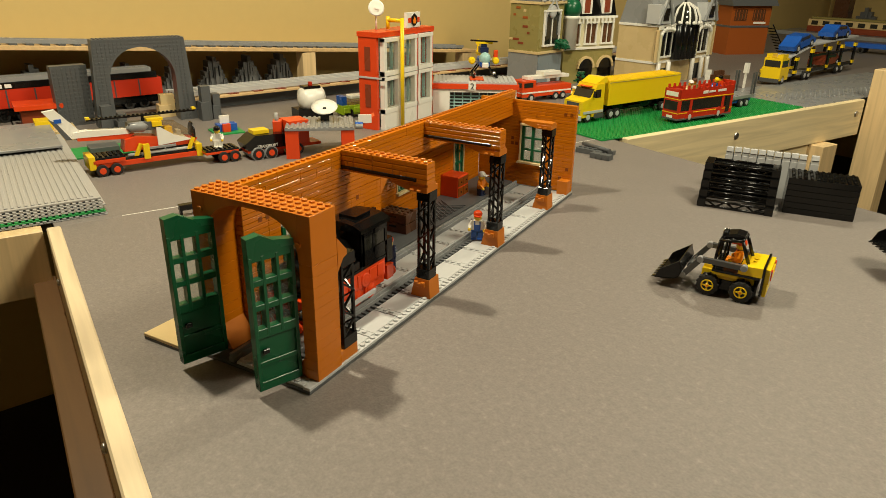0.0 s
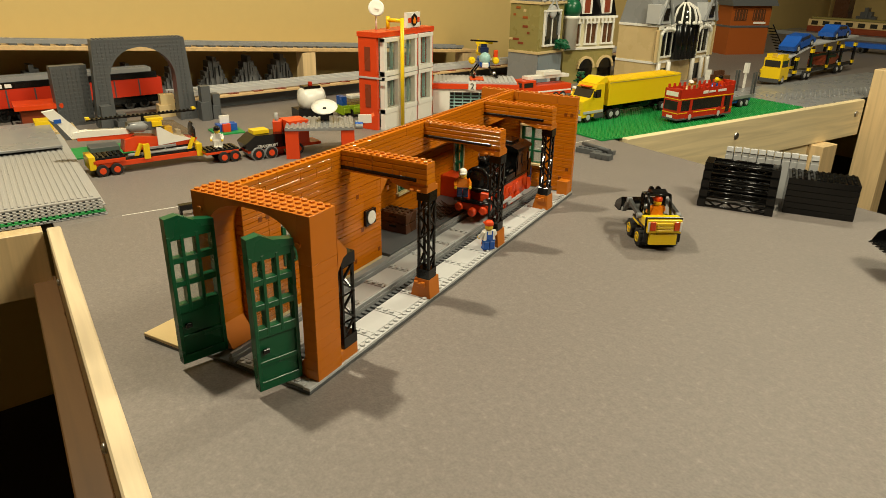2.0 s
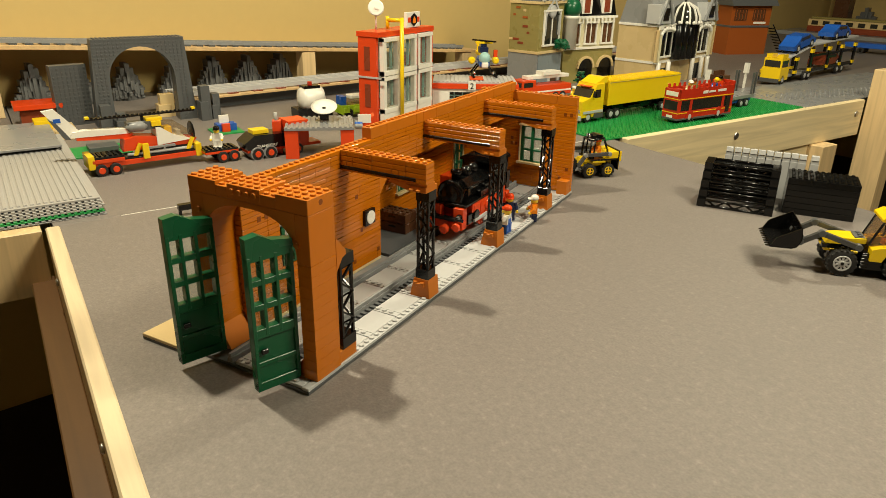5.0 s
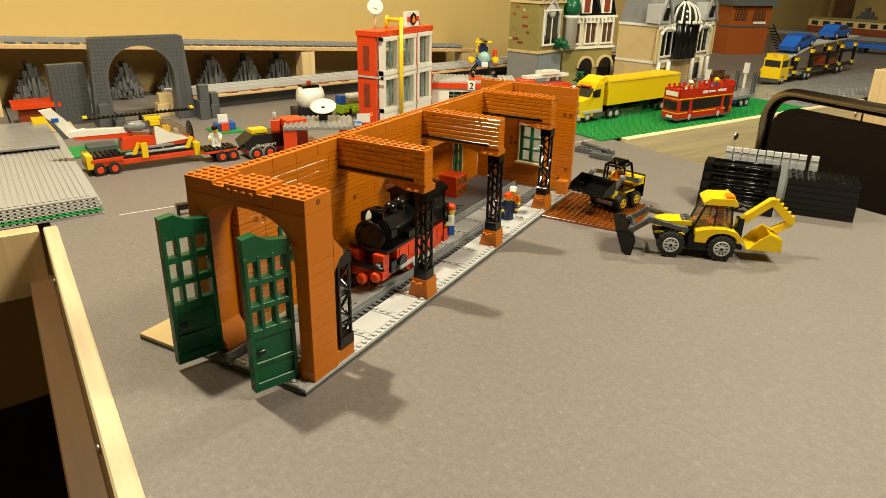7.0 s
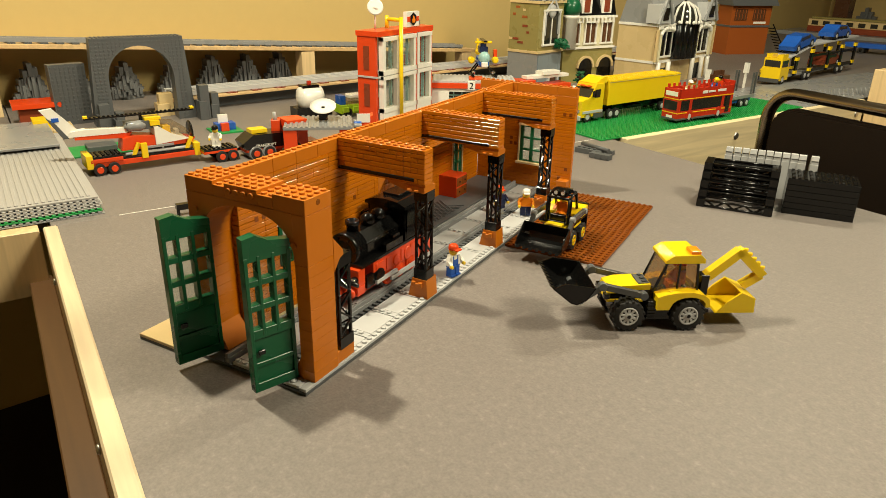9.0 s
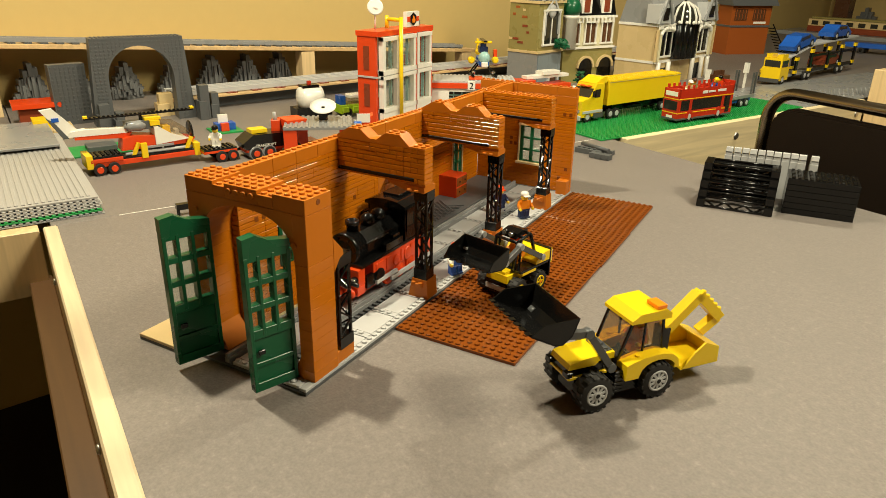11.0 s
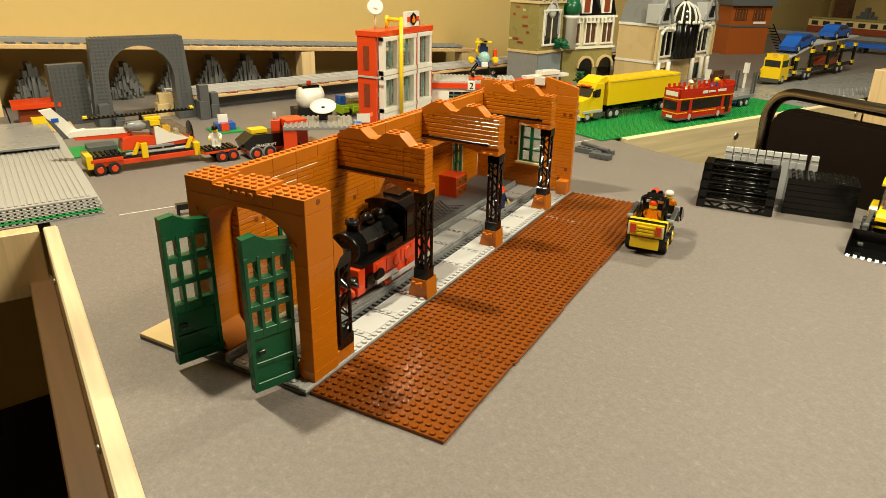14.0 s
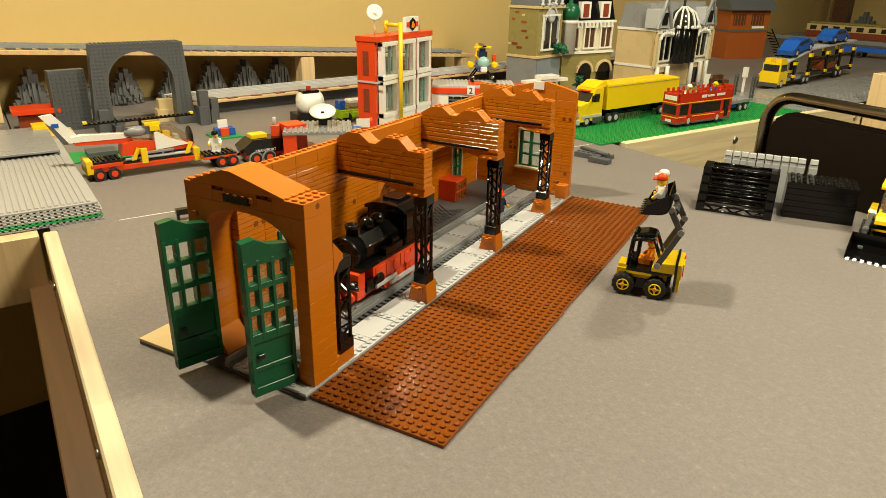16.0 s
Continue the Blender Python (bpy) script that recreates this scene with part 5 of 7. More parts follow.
part("nose_ring", mk(lathe, [(0.016, 0), (0.018, 0.002), (0.016, 0.004)], (0.088, 0, 0.024), "x", 14), BLACK, he)
bm = bmesh.new()
prism(bm, [(0.04, 0.025), (0.088, 0.016), (0.08, 0.032), (0.06, 0.044), (0.035, 0.046)], -0.015, 0.015)
part("canopy", bm, SMOKE, he, "clear cockpit canopy")
part("engine", boxes((-0.03, 0.03, -0.012, 0.012, 0.037, 0.050)), DARKGREY, he)
part("cockpit_seat", boxes((0.036, 0.05, -0.01, 0.01, 0.023, 0.038)), YELLOW, he)
part("cockpit_panel", boxes((0.058, 0.066, -0.01, 0.01, 0.0235, 0.031)), LIGHTGREY, he)
part("belly", boxes((-0.02, 0.08, -0.0165, 0.0165, 0.0035, 0.0078)), BLACK, he)
part("side_rail", boxes((-0.01, 0.05, -0.0215, -0.0185, 0.0085, 0.012)), MIDGREY, he)
bm = boxes((-0.1, 0.1, -0.004, 0.004, 0.058, 0.0605))
studs(bm, -0.1, 25, -0.004, 1, 0.0605, n=6)
cyl(bm, (0, 0, 0.048), 0.003, 0.014)
ro = part("rotor", bm, BLACK, he, "black studded rotor blade")
for x in (-0.1, 0.095):
    part("blade_tip", boxes((x, x + 0.007, -0.0045, 0.0045, 0.0606, 0.064)), YELLOW, ro)
bm = bmesh.new()
for s in (-1, 1):
    rod(bm, (-0.04, s * 0.018, 0.0026), (0.09, s * 0.018, 0.0026), 0.0025)
    for x in (0.0, 0.03):
        rod(bm, (x, s * 0.018, 0.0026), (x, s * 0.012, 0.011), 0.002)
part("skid", bm, LIGHTGREY, he)
do = thing("trailer_dolly", "black toy trailer dolly with red wheels", "toy trailer", T(-0.763, 0.160, 0, 93))
part("deck", boxes((-0.034, 0.025, -0.0185, 0.0185, 0.0165, 0.0205)), RED, do)
bm = boxes((-0.034, 0.025, -0.018, 0.018, 0.0206, 0.024))
studs(bm, -0.034, 7, -0.016, 4, 0.024, n=8)
part("studded_bed", bm, BLACK, do)
part("drawbar", boxes((0.025, 0.06, -0.003, 0.003, 0.012, 0.016)), BLACK, do)
small_wheels(do, [-0.004, 0.016], 0.019, 0.0098, RED)
lo = thing("transport_truck", "black toy truck body with grey wheel arches and red frame", "toy truck", T(-0.7547, 0.2423, 0, 93))
bm = bmesh.new()
prism(bm, [(-0.045, 0.018), (0.03, 0.018), (0.03, 0.042), (-0.03, 0.044), (-0.05, 0.03)], -0.021, 0.021)
part("body", bm, BLACK, lo)
part("frame", boxes((-0.045, 0.1, -0.018, 0.018, 0.0125, 0.0178)), RED, lo)
part("load", boxes((-0.03, 0.0, -0.012, 0.012, 0.044, 0.051)), YELLOW, lo)
part("cab", boxes((0.035, 0.075, -0.021, 0.021, 0.018, 0.062)), RED, lo)
bm = bmesh.new()
for x in (-0.028, -0.003):
    lathe(bm, [(0.0125, -0.0235), (0.0125, 0.0235)], (x, 0, 0.0105), "y", 16)
part("wheel_arch", bm, MIDGREY, lo)
small_wheels(lo, [-0.028, -0.003, 0.05], 0.021, 0.0105, RED)
txt = bpy.data.curves.new("truck_lettering", "FONT")
txt.body, txt.size, txt.extrude, txt.align_x = "TRANSPORT", 0.007, 0.0002, "CENTER"
txt.materials.append(WHITE)
t_ob = new("lettering", txt)
t_ob.parent = lo
t_ob.matrix_basis = pose(-0.008, -0.0213, 0.021, 90, 0, 0)

# fire station: gate canopy, tower, garage
ca = thing("station_canopy", "grey flat canopy on red toy-brick posts", "toy building", pose(-0.464, 0.59, 0, 0, 0, -52))
part("roof", boxes((-0.1, 0.0, -0.062, 0.062, 0.052, 0.0565)), MIDGREY, ca)
for k in range(13):
    part("rib", boxes((-0.1, 0.0, -0.061 + 0.0096 * k, -0.056 + 0.0096 * k, 0.0566, 0.0585)), MIDGREY, ca)
for x, y in ((-0.012, -0.05), (-0.012, 0.05), (-0.088, -0.05), (-0.088, 0.05)):
    part("post", boxes((x - 0.01, x + 0.01, y - 0.012, y + 0.012, 0, 0.0518), b=0.0005), RED, ca, "red post")
part("pump", boxes((-0.06, -0.042, -0.086, -0.070, 0, 0.062), b=0.001), RED, ca, "red pump beside the canopy")
part("pump_lamp", mk(cyl, (-0.047, -0.079, 0.062), 0.0035, 0.014), LIGHTGREY, ca)
for k in range(3):
    part("clip", mk(cyl, (-0.004 - 0.008 * k, 0.064, 0.058 + 0.002 * k), 0.0045, 0.014, "y"), MIDGREY if k != 1 else BLUE, ca)
part("ramp_board", mk(prism, [(0.066, 0.05), (0.1, 0.068), (0.1, 0.074), (0.066, 0.056)], -0.05, -0.02, "x"), RED, ca)
part("number_tile", boxes((-0.014, -0.012, 0.07, 0.094, 0.062, 0.078)), WHITE, ca)
di = thing("satellite_dish", "white round toy satellite dish on a black foot", "toy dish", pose(-0.495, 0.645, 0.0585, 0, 0, -55))
bm = bmesh.new()
lathe(bm, [(0.004, 0), (0.012, 0.001), (0.024, 0.005), (0.0245, 0.006), (0.012, 0.003), (0.002, 0.002)], (0, 0, 0), "z", 24, m=pose(0, 0, 0.02, 0, 24, 0))
part("dish", bm, WHITE, di)
part("foot", boxes((-0.008, 0.008, -0.008, 0.008, 0, 0.014), (-0.003, 0.003, -0.003, 0.003, 0.014, 0.024)), BLACK, di)
fs = thing("fire_station_tower", "red and white three-storey toy fire station tower", "toy building", pose(-0.505, 0.949, 0) @ Matrix.Diagonal((1, 0.95, 0.957, 1)))
part("wall", boxes((-0.05, -0.004, -0.116, -0.108, 0, 0.2)), RED, fs, "red side wall")
part("wall", boxes((-0.05, -0.044, -0.1078, 0.108, 0, 0.034)), LIGHTGREY, fs)
for y in (-0.036, 0.036):
    part("back_post", boxes((-0.05, -0.044, y - 0.006, y + 0.006, 0.0345, 0.2)), WHITE, fs)
for k, (y, c) in enumerate(((-0.08, RED), (-0.06, AQUA), (0.0, MIDGREY), (0.05, RED), (0.075, WHITE))):
    part("furnishing", boxes((-0.036, -0.018, y - 0.008, y + 0.008, 0.0412 + 0.0825 * (k % 2), 0.064 + 0.0825 * (k % 2))), c, fs)
part("wall", boxes((-0.05, -0.004, 0.1082, 0.116, 0, 0.2)), RED, fs)
part("roof", boxes((-0.052, 0.004, -0.118, 0.118, 0.2002, 0.211)), RED, fs, "red roof slab")
for k in range(3):
    z0 = (0.0, 0.035, 0.1175)[k]
    part("floor_slab", boxes((-0.0438, -0.005, -0.1076, 0.108, z0 + 0.0002, z0 + 0.006)), LIGHTGREY, fs)
for j in range(3):
    y0 = -0.104 + 0.0715 * j
    for k in range(2):
        z0 = 0.036 + 0.082 * k
        bm = boxes((-0.004, 0.008, y0, y0 + 0.010, z0, z0 + 0.08), (-0.004, 0.008, y0 + 0.055, y0 + 0.065, z0, z0 + 0.08), (-0.004, 0.0095, y0, y0 + 0.065, z0, z0 + 0.010), (-0.004, 0.0095, y0, y0 + 0.065, z0 + 0.072, z0 + 0.0805))
        wi = part("window", bm, WHITE, fs, "white window frame")
        part("inner_frame", boxes((-0.012, -0.006, y0 + 0.010, y0 + 0.014, z0 + 0.01, z0 + 0.072), (-0.012, -0.006, y0 + 0.051, y0 + 0.055, z0 + 0.01, z0 + 0.072)), AQUA, wi)
        part("pane", boxes((-0.002, -0.001, y0 + 0.010, y0 + 0.055, z0 + 0.010, z0 + 0.072)), CLEAR, wi)
    part("ground_panel", boxes((-0.004, 0.008, y0, y0 + 0.065, 0, 0.0355)), WHITE, fs)
    part("pillar", boxes((-0.004, 0.006, y0 + 0.0653, y0 + 0.0712, 0.0, 0.2)), RED, fs)
for z in (0.05, 0.13):
    part("slot", boxes((-0.034, -0.02, -0.1175, -0.1158, z, z + 0.05)), BRICKRED, fs)
part("band", boxes((-0.0502, 0.009, -0.1185, -0.1165, 0.113, 0.117)), LIGHTGREY, fs)
bm = bmesh.new()
rod(bm, (0.016, -0.045, 0.0), (0.016, -0.045, 0.238), 0.0045)
rod(bm, (0.016, -0.045, 0.232), (-0.02, -0.045, 0.232), 0.0042)
rod(bm, (-0.02, -0.045, 0.213), (-0.02, -0.045, 0.24), 0.0042)
part("fire_pole", bm, YELLOW, fs, "yellow sliding pole")
si = part("sign_board", boxes((-0.006, 0.002, 0.0, 0.056, 0.2134, 0.246)), WHITE, fs, "white roof sign with red badge")
part("badge_bar", boxes((0.0021, 0.003, 0.003, 0.053, 0.224, 0.235)), RED, si)
part("badge", mk(prism, [(0.028 + 0.0145 * math.sin(math.pi * k / 3), 0.2295 + 0.0145 * math.cos(math.pi * k / 3)) for k in range(6)][::-1], 0.0031, 0.0036, "x"), BLACK, si)
part("flame", mk(prism, [(0.023, 0.222), (0.033, 0.222), (0.035, 0.228), (0.028, 0.237), (0.022, 0.228)], 0.0038, 0.0046, "x"), AMBER, si)
bm = bmesh.new()
rod(bm, (-0.04, -0.06, 0.211), (-0.04, -0.06, 0.25), 0.002)
lathe(bm, [(0.017, 0.004), (0.0175, 0.005), (0.010, 0.002), (0.004, 0.001), (0.003, 0.009)], (0, 0, 0), "x", 20, m=pose(-0.04, -0.06, 0.256, 0, -14, -48))
part("siren_dish", bm, WHITE, fs)
part("roof_box", boxes((-0.03, -0.012, 0.065, 0.085, 0.2132, 0.224)), DARKGREY, fs)
ga = thing("fire_garage", "white and red toy fire garage with number plate", "toy building", pose(-0.445, 1.165, 0, 0, 0, -61))
part("wall", boxes((-0.06, 0.05, -0.1, -0.06, 0, 0.058), (-0.06, 0.05, 0.06, 0.1, 0, 0.058), (-0.06, 0.05, -0.0598, 0.0598, 0.05, 0.058)), WHITE, ga)
part("roof", boxes((-0.06, 0.055, -0.105, 0.105, 0.0582, 0.07)), RED, ga, "red roof edge")
bm = boxes((-0.058, 0.05, -0.1, 0.1, 0.0702, 0.074))
pad = part("helipad", bm, LIGHTGREY, ga)
for k in range(20):
    part("rib", boxes((-0.058, 0.05, -0.098 + 0.01 * k, -0.093 + 0.01 * k, 0.0741, 0.0755)), LIGHTGREY, pad)
bm = boxes((0.03, 0.034, -0.0595, 0.0595, 0.0, 0.0498))
for k in range(5):
    box(bm, 0.034, 0.036, -0.0595, 0.0595, 0.008 * k + 0.006, 0.008 * k + 0.009, 1)
for k in range(6):
    box(bm, 0.034, 0.0362, -0.05 + 0.02 * k, -0.0475 + 0.02 * k, 0.004, 0.049, 1)
part("roller_door", bm, [PANE, AQUA], ga, "barred pale blue door")
pl = part("number_tile", boxes((0.0552, 0.058, -0.016, 0.002, 0.056, 0.076)), WHITE, ga)
txt = bpy.data.curves.new("garage_number", "FONT")
txt.body, txt.size, txt.extrude, txt.align_x = "2", 0.02, 0.0003, "CENTER"
txt.materials.append(BLACK)
t_ob = new("numeral", txt)
t_ob.parent = pl
t_ob.matrix_basis = pose(0.0584, -0.007, 0.059, 90, 0, 90)
part("landing_mark", boxes((-0.03, 0.03, -0.012, 0.022, 0.0757, 0.0765)), RED, ga, "red landing plate")
sh = thing("small_helicopter", "blue, yellow and red toy helicopter on a garage roof", "toy helicopter", pose(-0.447, 1.215, 0.0755, 0, 0, -55) @ Matrix.Scale(1.75, 4))
part("hull", boxes((-0.022, 0.016, -0.007, 0.007, 0.014, 0.026), b=0.002), BLUE, sh)
part("nose", mk(ball, (0.012, 0, 0.026), 0.0085, 12), AQUA, sh)
part("windscreen", boxes((0.012, 0.021, -0.0045, 0.0045, 0.014, 0.021), b=0.001), WHITE, sh)
part("engine", boxes((-0.014, 0.006, -0.006, 0.006, 0.032, 0.040), (-0.006, 0.002, -0.004, 0.004, 0.040, 0.047)), NAVY, sh)
part("tail_boom", boxes((-0.06, -0.022, -0.003, 0.003, 0.024, 0.029), (-0.062, -0.054, -0.0015, 0.0015, 0.028, 0.045)), YELLOW, sh)
part("winch", boxes((-0.004, 0.004, 0.0145, 0.0195, 0.026, 0.036)), RED, sh)
for s in (-1, 1):
    part("pod", mk(lathe, [(0.002, 0), (0.0045, 0.002), (0.005, 0.012), (0.003, 0.016)], (-0.006, s * 0.017, 0.022), "x", 12), YELLOW, sh)
    part("lamp", mk(ball, (0.012, s * 0.014, 0.006), 0.0026, 8), CHROME, sh)
    part("strut", mk(rod, (0.0, s * 0.016, 0.003), (0.0, s * 0.006, 0.016), 0.0012), BLACK, sh)
    part("strut", mk(rod, (-0.014, s * 0.016, 0.003), (-0.014, s * 0.006, 0.016), 0.0012), BLACK, sh)
    part("skid", mk(rod, (-0.026, s * 0.016, 0.002), (0.024, s * 0.016, 0.002), 0.0018), BLACK, sh)
    part("stub_wing", boxes((-0.008, 0.0, min(s * 0.006, s * 0.017), max(s * 0.006, s * 0.017), 0.019, 0.021)), MIDGREY, sh)
small_rotor = part("rotor", boxes((-0.02, 0.02, -0.0025, 0.0025, 0.0475, 0.0495), b=0.0003), BLACK, sh)
part("rotor_hub", boxes((-0.005, 0.003, -0.012, 0.012, 0.0445, 0.0472)), YELLOW, sh)
ft = thing("fire_engine", "red toy fire engine with white ladder platform", "toy truck", pose(-0.36, 1.4, 0, 0, 0, 62))
part("body", boxes((-0.085, 0.085, -0.024, 0.024, 0.013, 0.04), (-0.085, -0.04, -0.024, 0.024, 0.0402, 0.055)), RED, ft)
part("stripe", boxes((-0.085, 0.085, -0.0246, 0.0246, 0.022, 0.026)), WHITE, ft)
part("ladder", boxes((-0.06, 0.085, -0.012, 0.012, 0.056, 0.064), (-0.01, 0.05, -0.016, 0.016, 0.0642, 0.074)), WHITE, ft, "white ladder platform")
part("windscreen", boxes((-0.0862, -0.0852, -0.02, 0.02, 0.038, 0.05), (-0.08, -0.05, -0.0248, -0.0242, 0.038, 0.05)), PANE, ft)
small_wheels(ft, [-0.055, 0.03, 0.055], 0.022, 0.0105, LIGHTGREY)
ta = thing("tanker_wagon", "white round toy tank on a black base", "toy wagon", pose(0.04, -0.069, 0) @ T(-1.115, 0.5, 0, 90))
bm = bmesh.new()
lathe(bm, [(0.006, 0), (0.024, 0.006), (0.027, 0.014), (0.027, 0.05), (0.024, 0.058), (0.006, 0.063)], (-0.03, 0, 0.04), "x", 20)
part("tank", bm, WHITE, ta)
part("cap", boxes((-0.02, 0.02, -0.014, 0.014, 0.064, 0.07), (-0.004, 0.004, -0.004, 0.004, 0.07, 0.078, 1)), [BLACK, BUSRED], ta)
part("base", boxes((-0.04, 0.045, -0.022, 0.022, 0.0, 0.02)), BLACK, ta)
gv = thing("green_racer", "lime, blue and white toy vehicle with clear canopy", "toy car", pose(0.036, -0.057, 0) @ T(-1.06, 0.585, 0, 90))
part("body", boxes((-0.045, 0.05, -0.022, 0.022, 0.008, 0.028)), LIME, gv)
part("top", boxes((-0.02, 0.03, -0.014, 0.014, 0.04, 0.049), b=0.002), WHITE, gv)
for k in range(4):
    part("fender", boxes((-0.044 + 0.026 * k, -0.028 + 0.026 * k, -0.027, -0.0221, 0.012, 0.024), b=0.001), LIME, gv)
part("tail", boxes((0.032, 0.048, -0.012, 0.012, 0.0282, 0.056), b=0.001), BLACK, gv)
part("canopy", boxes((-0.03, 0.03, -0.016, 0.016, 0.0282, 0.0398)), SMOKE, gv)
part("tank", boxes((-0.044, -0.031, -0.014, 0.014, 0.0282, 0.048)), BLUE, gv)
small_wheels(gv, [-0.03, 0.035], 0.02, 0.011, BLACK)
sg = thing("toy_stall", "blue and white toy stall on a small green plate", "toy stall", T(-0.98, 0.235))
part("plate", boxes((-0.03, 0.03, -0.03, 0.03, 0, 0.0032)), BRIGHTGREEN, sg)
part("counter", boxes((-0.012, 0.012, -0.02, 0.02, 0.0034, 0.018)), BLUE, sg)
part("screen", boxes((-0.006, 0.0, -0.012, 0.008, 0.018, 0.034)), WHITE, sg)
part("red_box", boxes((0.0125, 0.02, -0.012, 0.004, 0.0034, 0.02)), RED, sg)
hu = thing("red_roof_hut", "small brown toy hut with a flat red roof", "toy building", T(-1.22, -0.085))
part("wall", boxes((-0.028, 0.028, -0.035, 0.035, 0, 0.04)), BRICKRED, hu)
part("roof", boxes((-0.036, 0.036, -0.045, 0.045, 0.0402, 0.05)), RED, hu)
cr = thing("tan_cargo_tray", "tan ribbed toy cargo tray with yellow load", "toy tray", T(-1.09, -0.075))
part("tray", boxes((-0.035, 0.035, -0.05, 0.04, 0, 0.02)), TAN, cr)
part("load", boxes((-0.02, 0.02, -0.03, 0.0, 0.0202, 0.038)), YELLOW, cr)
for k in range(9):
    part("rib", boxes((0.0352, 0.037, -0.048 + 0.01 * k, -0.043 + 0.01 * k, 0.001, 0.0195)), TAN, cr)
gp = solo("small_green_plate", boxes((-0.04, 0.04, -0.06, 0.05, 0, 0.0032), (-0.02, 0.02, -0.02, 0.03, 0.0033, 0.012, 1)), [BRIGHTGREEN, DARKGREY], "small green toy plate with grey blocks", "toy plate", T(-0.93, -0.015))
dog = boxes((-0.005, 0.005, -0.012, 0.012, 0.008, 0.016), (-0.004, 0.004, 0.01, 0.018, 0.013, 0.022, 1), (-0.004, -0.002, -0.011, -0.008, 0, 0.008), (0.002, 0.004, -0.011, -0.008, 0, 0.008), (-0.004, -0.002, 0.007, 0.01, 0, 0.008), (0.002, 0.004, 0.007, 0.01, 0, 0.008))
solo("toy_dog", dog, [BLACK, WHITE], "black and white toy dog behind the shed", "toy animal", T(-0.5, 0.03))
wd = figure("toy figure in white with a black cap on a trailer dolly", WHITE, WHITE, BLACK, "", group="toy bystanders")
wd.matrix_world = T(-0.763, 0.155, 0.024, -30)

# ---- the green end and the town ----
bm = boxes((-0.12, 0.12, -0.37, 0.37, 0, 0.0032))
studs(bm, -0.12, 30, -0.368, 92, 0.0032, n=6)
solo("green_base_plate", bm, BRIGHTGREEN, "long bright green studded toy base plate", "toy plate", T(-0.64, 1.24, 0.0005))
se = thing("yellow_articulated_truck", "long yellow toy articulated truck", "toy truck", pose(-0.0995, 1.325, 0.0052, 0, 0, 66))
bm = bmesh.new()
prism(bm, [(-0.2, 0.012), (-0.13, 0.012), (-0.13, 0.084), (-0.155, 0.084), (-0.172, 0.056), (-0.2, 0.048)], -0.028, 0.028)
part("cab", bm, YELLOW, se, "yellow bonneted cab")
part("windscreen", mk(prism, [(-0.176, 0.055), (-0.172, 0.055), (-0.1605, 0.074), (-0.165, 0.074)], -0.025, 0.025), PANE, se)
part("side_window", boxes((-0.16, -0.142, -0.0287, -0.0281, 0.054, 0.072)), PANE, se)
part("grille", boxes((-0.2025, -0.2002, -0.018, 0.018, 0.018, 0.045)), SILVER, se)
part("bumper", boxes((-0.206, -0.2002, -0.028, 0.028, 0.006, 0.0165)), LIGHTGREY, se)
part("side_skirt", boxes((-0.196, -0.13, -0.0292, -0.0282, 0.02, 0.026)), LIGHTGREY, se)
part("step", boxes((-0.16, -0.13, -0.031, -0.0283, 0.008, 0.019)), SILVER, se)
part("mirror", boxes((-0.168, -0.164, -0.036, -0.0285, 0.056, 0.07)), BLACK, se)
for y in (-0.024, 0.018):
    part("headlight", boxes((-0.2022, -0.2002, y, y + 0.006, 0.022, 0.030)), CHROME, se)
part("roof_fairing", mk(prism, [(-0.156, 0.0842), (-0.118, 0.0842), (-0.118, 0.097), (-0.13, 0.097)], -0.024, 0.024), YELLOW, se)
part("front_badge", boxes((-0.1715, -0.158, -0.017, 0.017, 0.0775, 0.0788)), RED, se)
bm = boxes((-0.115, 0.150, -0.029, 0.029, 0.032, 0.088))
studs(bm, -0.115, 33, -0.028, 7, 0.088, n=6)
part("trailer", bm, YELLOW, se, "plain yellow box trailer")
part("trailer_edge", boxes((-0.115, 0.1502, -0.0296, 0.0296, 0.083, 0.0845)), OLIVE, se)
part("frame", boxes((-0.13, 0.145, -0.012, 0.012, 0.014, 0.0318), (-0.03, 0.02, -0.02, 0.02, 0.018, 0.023)), BLACK, se)
small_wheels(se, [-0.178, -0.1, -0.078, 0.092, 0.117], 0.024, 0.0115, LIGHTGREY)
bu = thing("open_top_bus", "red double-deck toy bus with open top", "toy bus", T(-0.561, 1.2245, 0.0052, 88) @ Matrix.Diagonal((0.86, 0.86, 1.12, 1)))
bm = boxes((-0.11, 0.11, -0.026, 0.026, 0.008, 0.024), (-0.11, 0.11, -0.026, 0.026, 0.046, 0.05), (-0.11, 0.11, -0.026, -0.0225, 0.05, 0.068), (-0.11, 0.11, 0.0225, 0.026, 0.05, 0.068),
           (-0.11, -0.105, -0.026, 0.026, 0.05, 0.068), (0.105, 0.11, -0.026, 0.026, 0.05, 0.076))
for x in (-0.11, -0.066, 0.064, 0.1):
    box(bm, x, x + 0.01, -0.026, 0.026, 0.024, 0.046)
for k in range(10):
    box(bm, -0.1 + 0.02 * k, -0.094 + 0.02 * k, -0.0265, -0.022, 0.068, 0.075)
    box(bm, -0.1 + 0.02 * k, -0.094 + 0.02 * k, 0.022, 0.0265, 0.068, 0.075)
part("body", bm, BUSRED, bu, "red bus body")
part("window_band", boxes((-0.109, 0.109, -0.0248, 0.0248, 0.0242, 0.0458)), PANE, bu, "dark lower-deck windows")
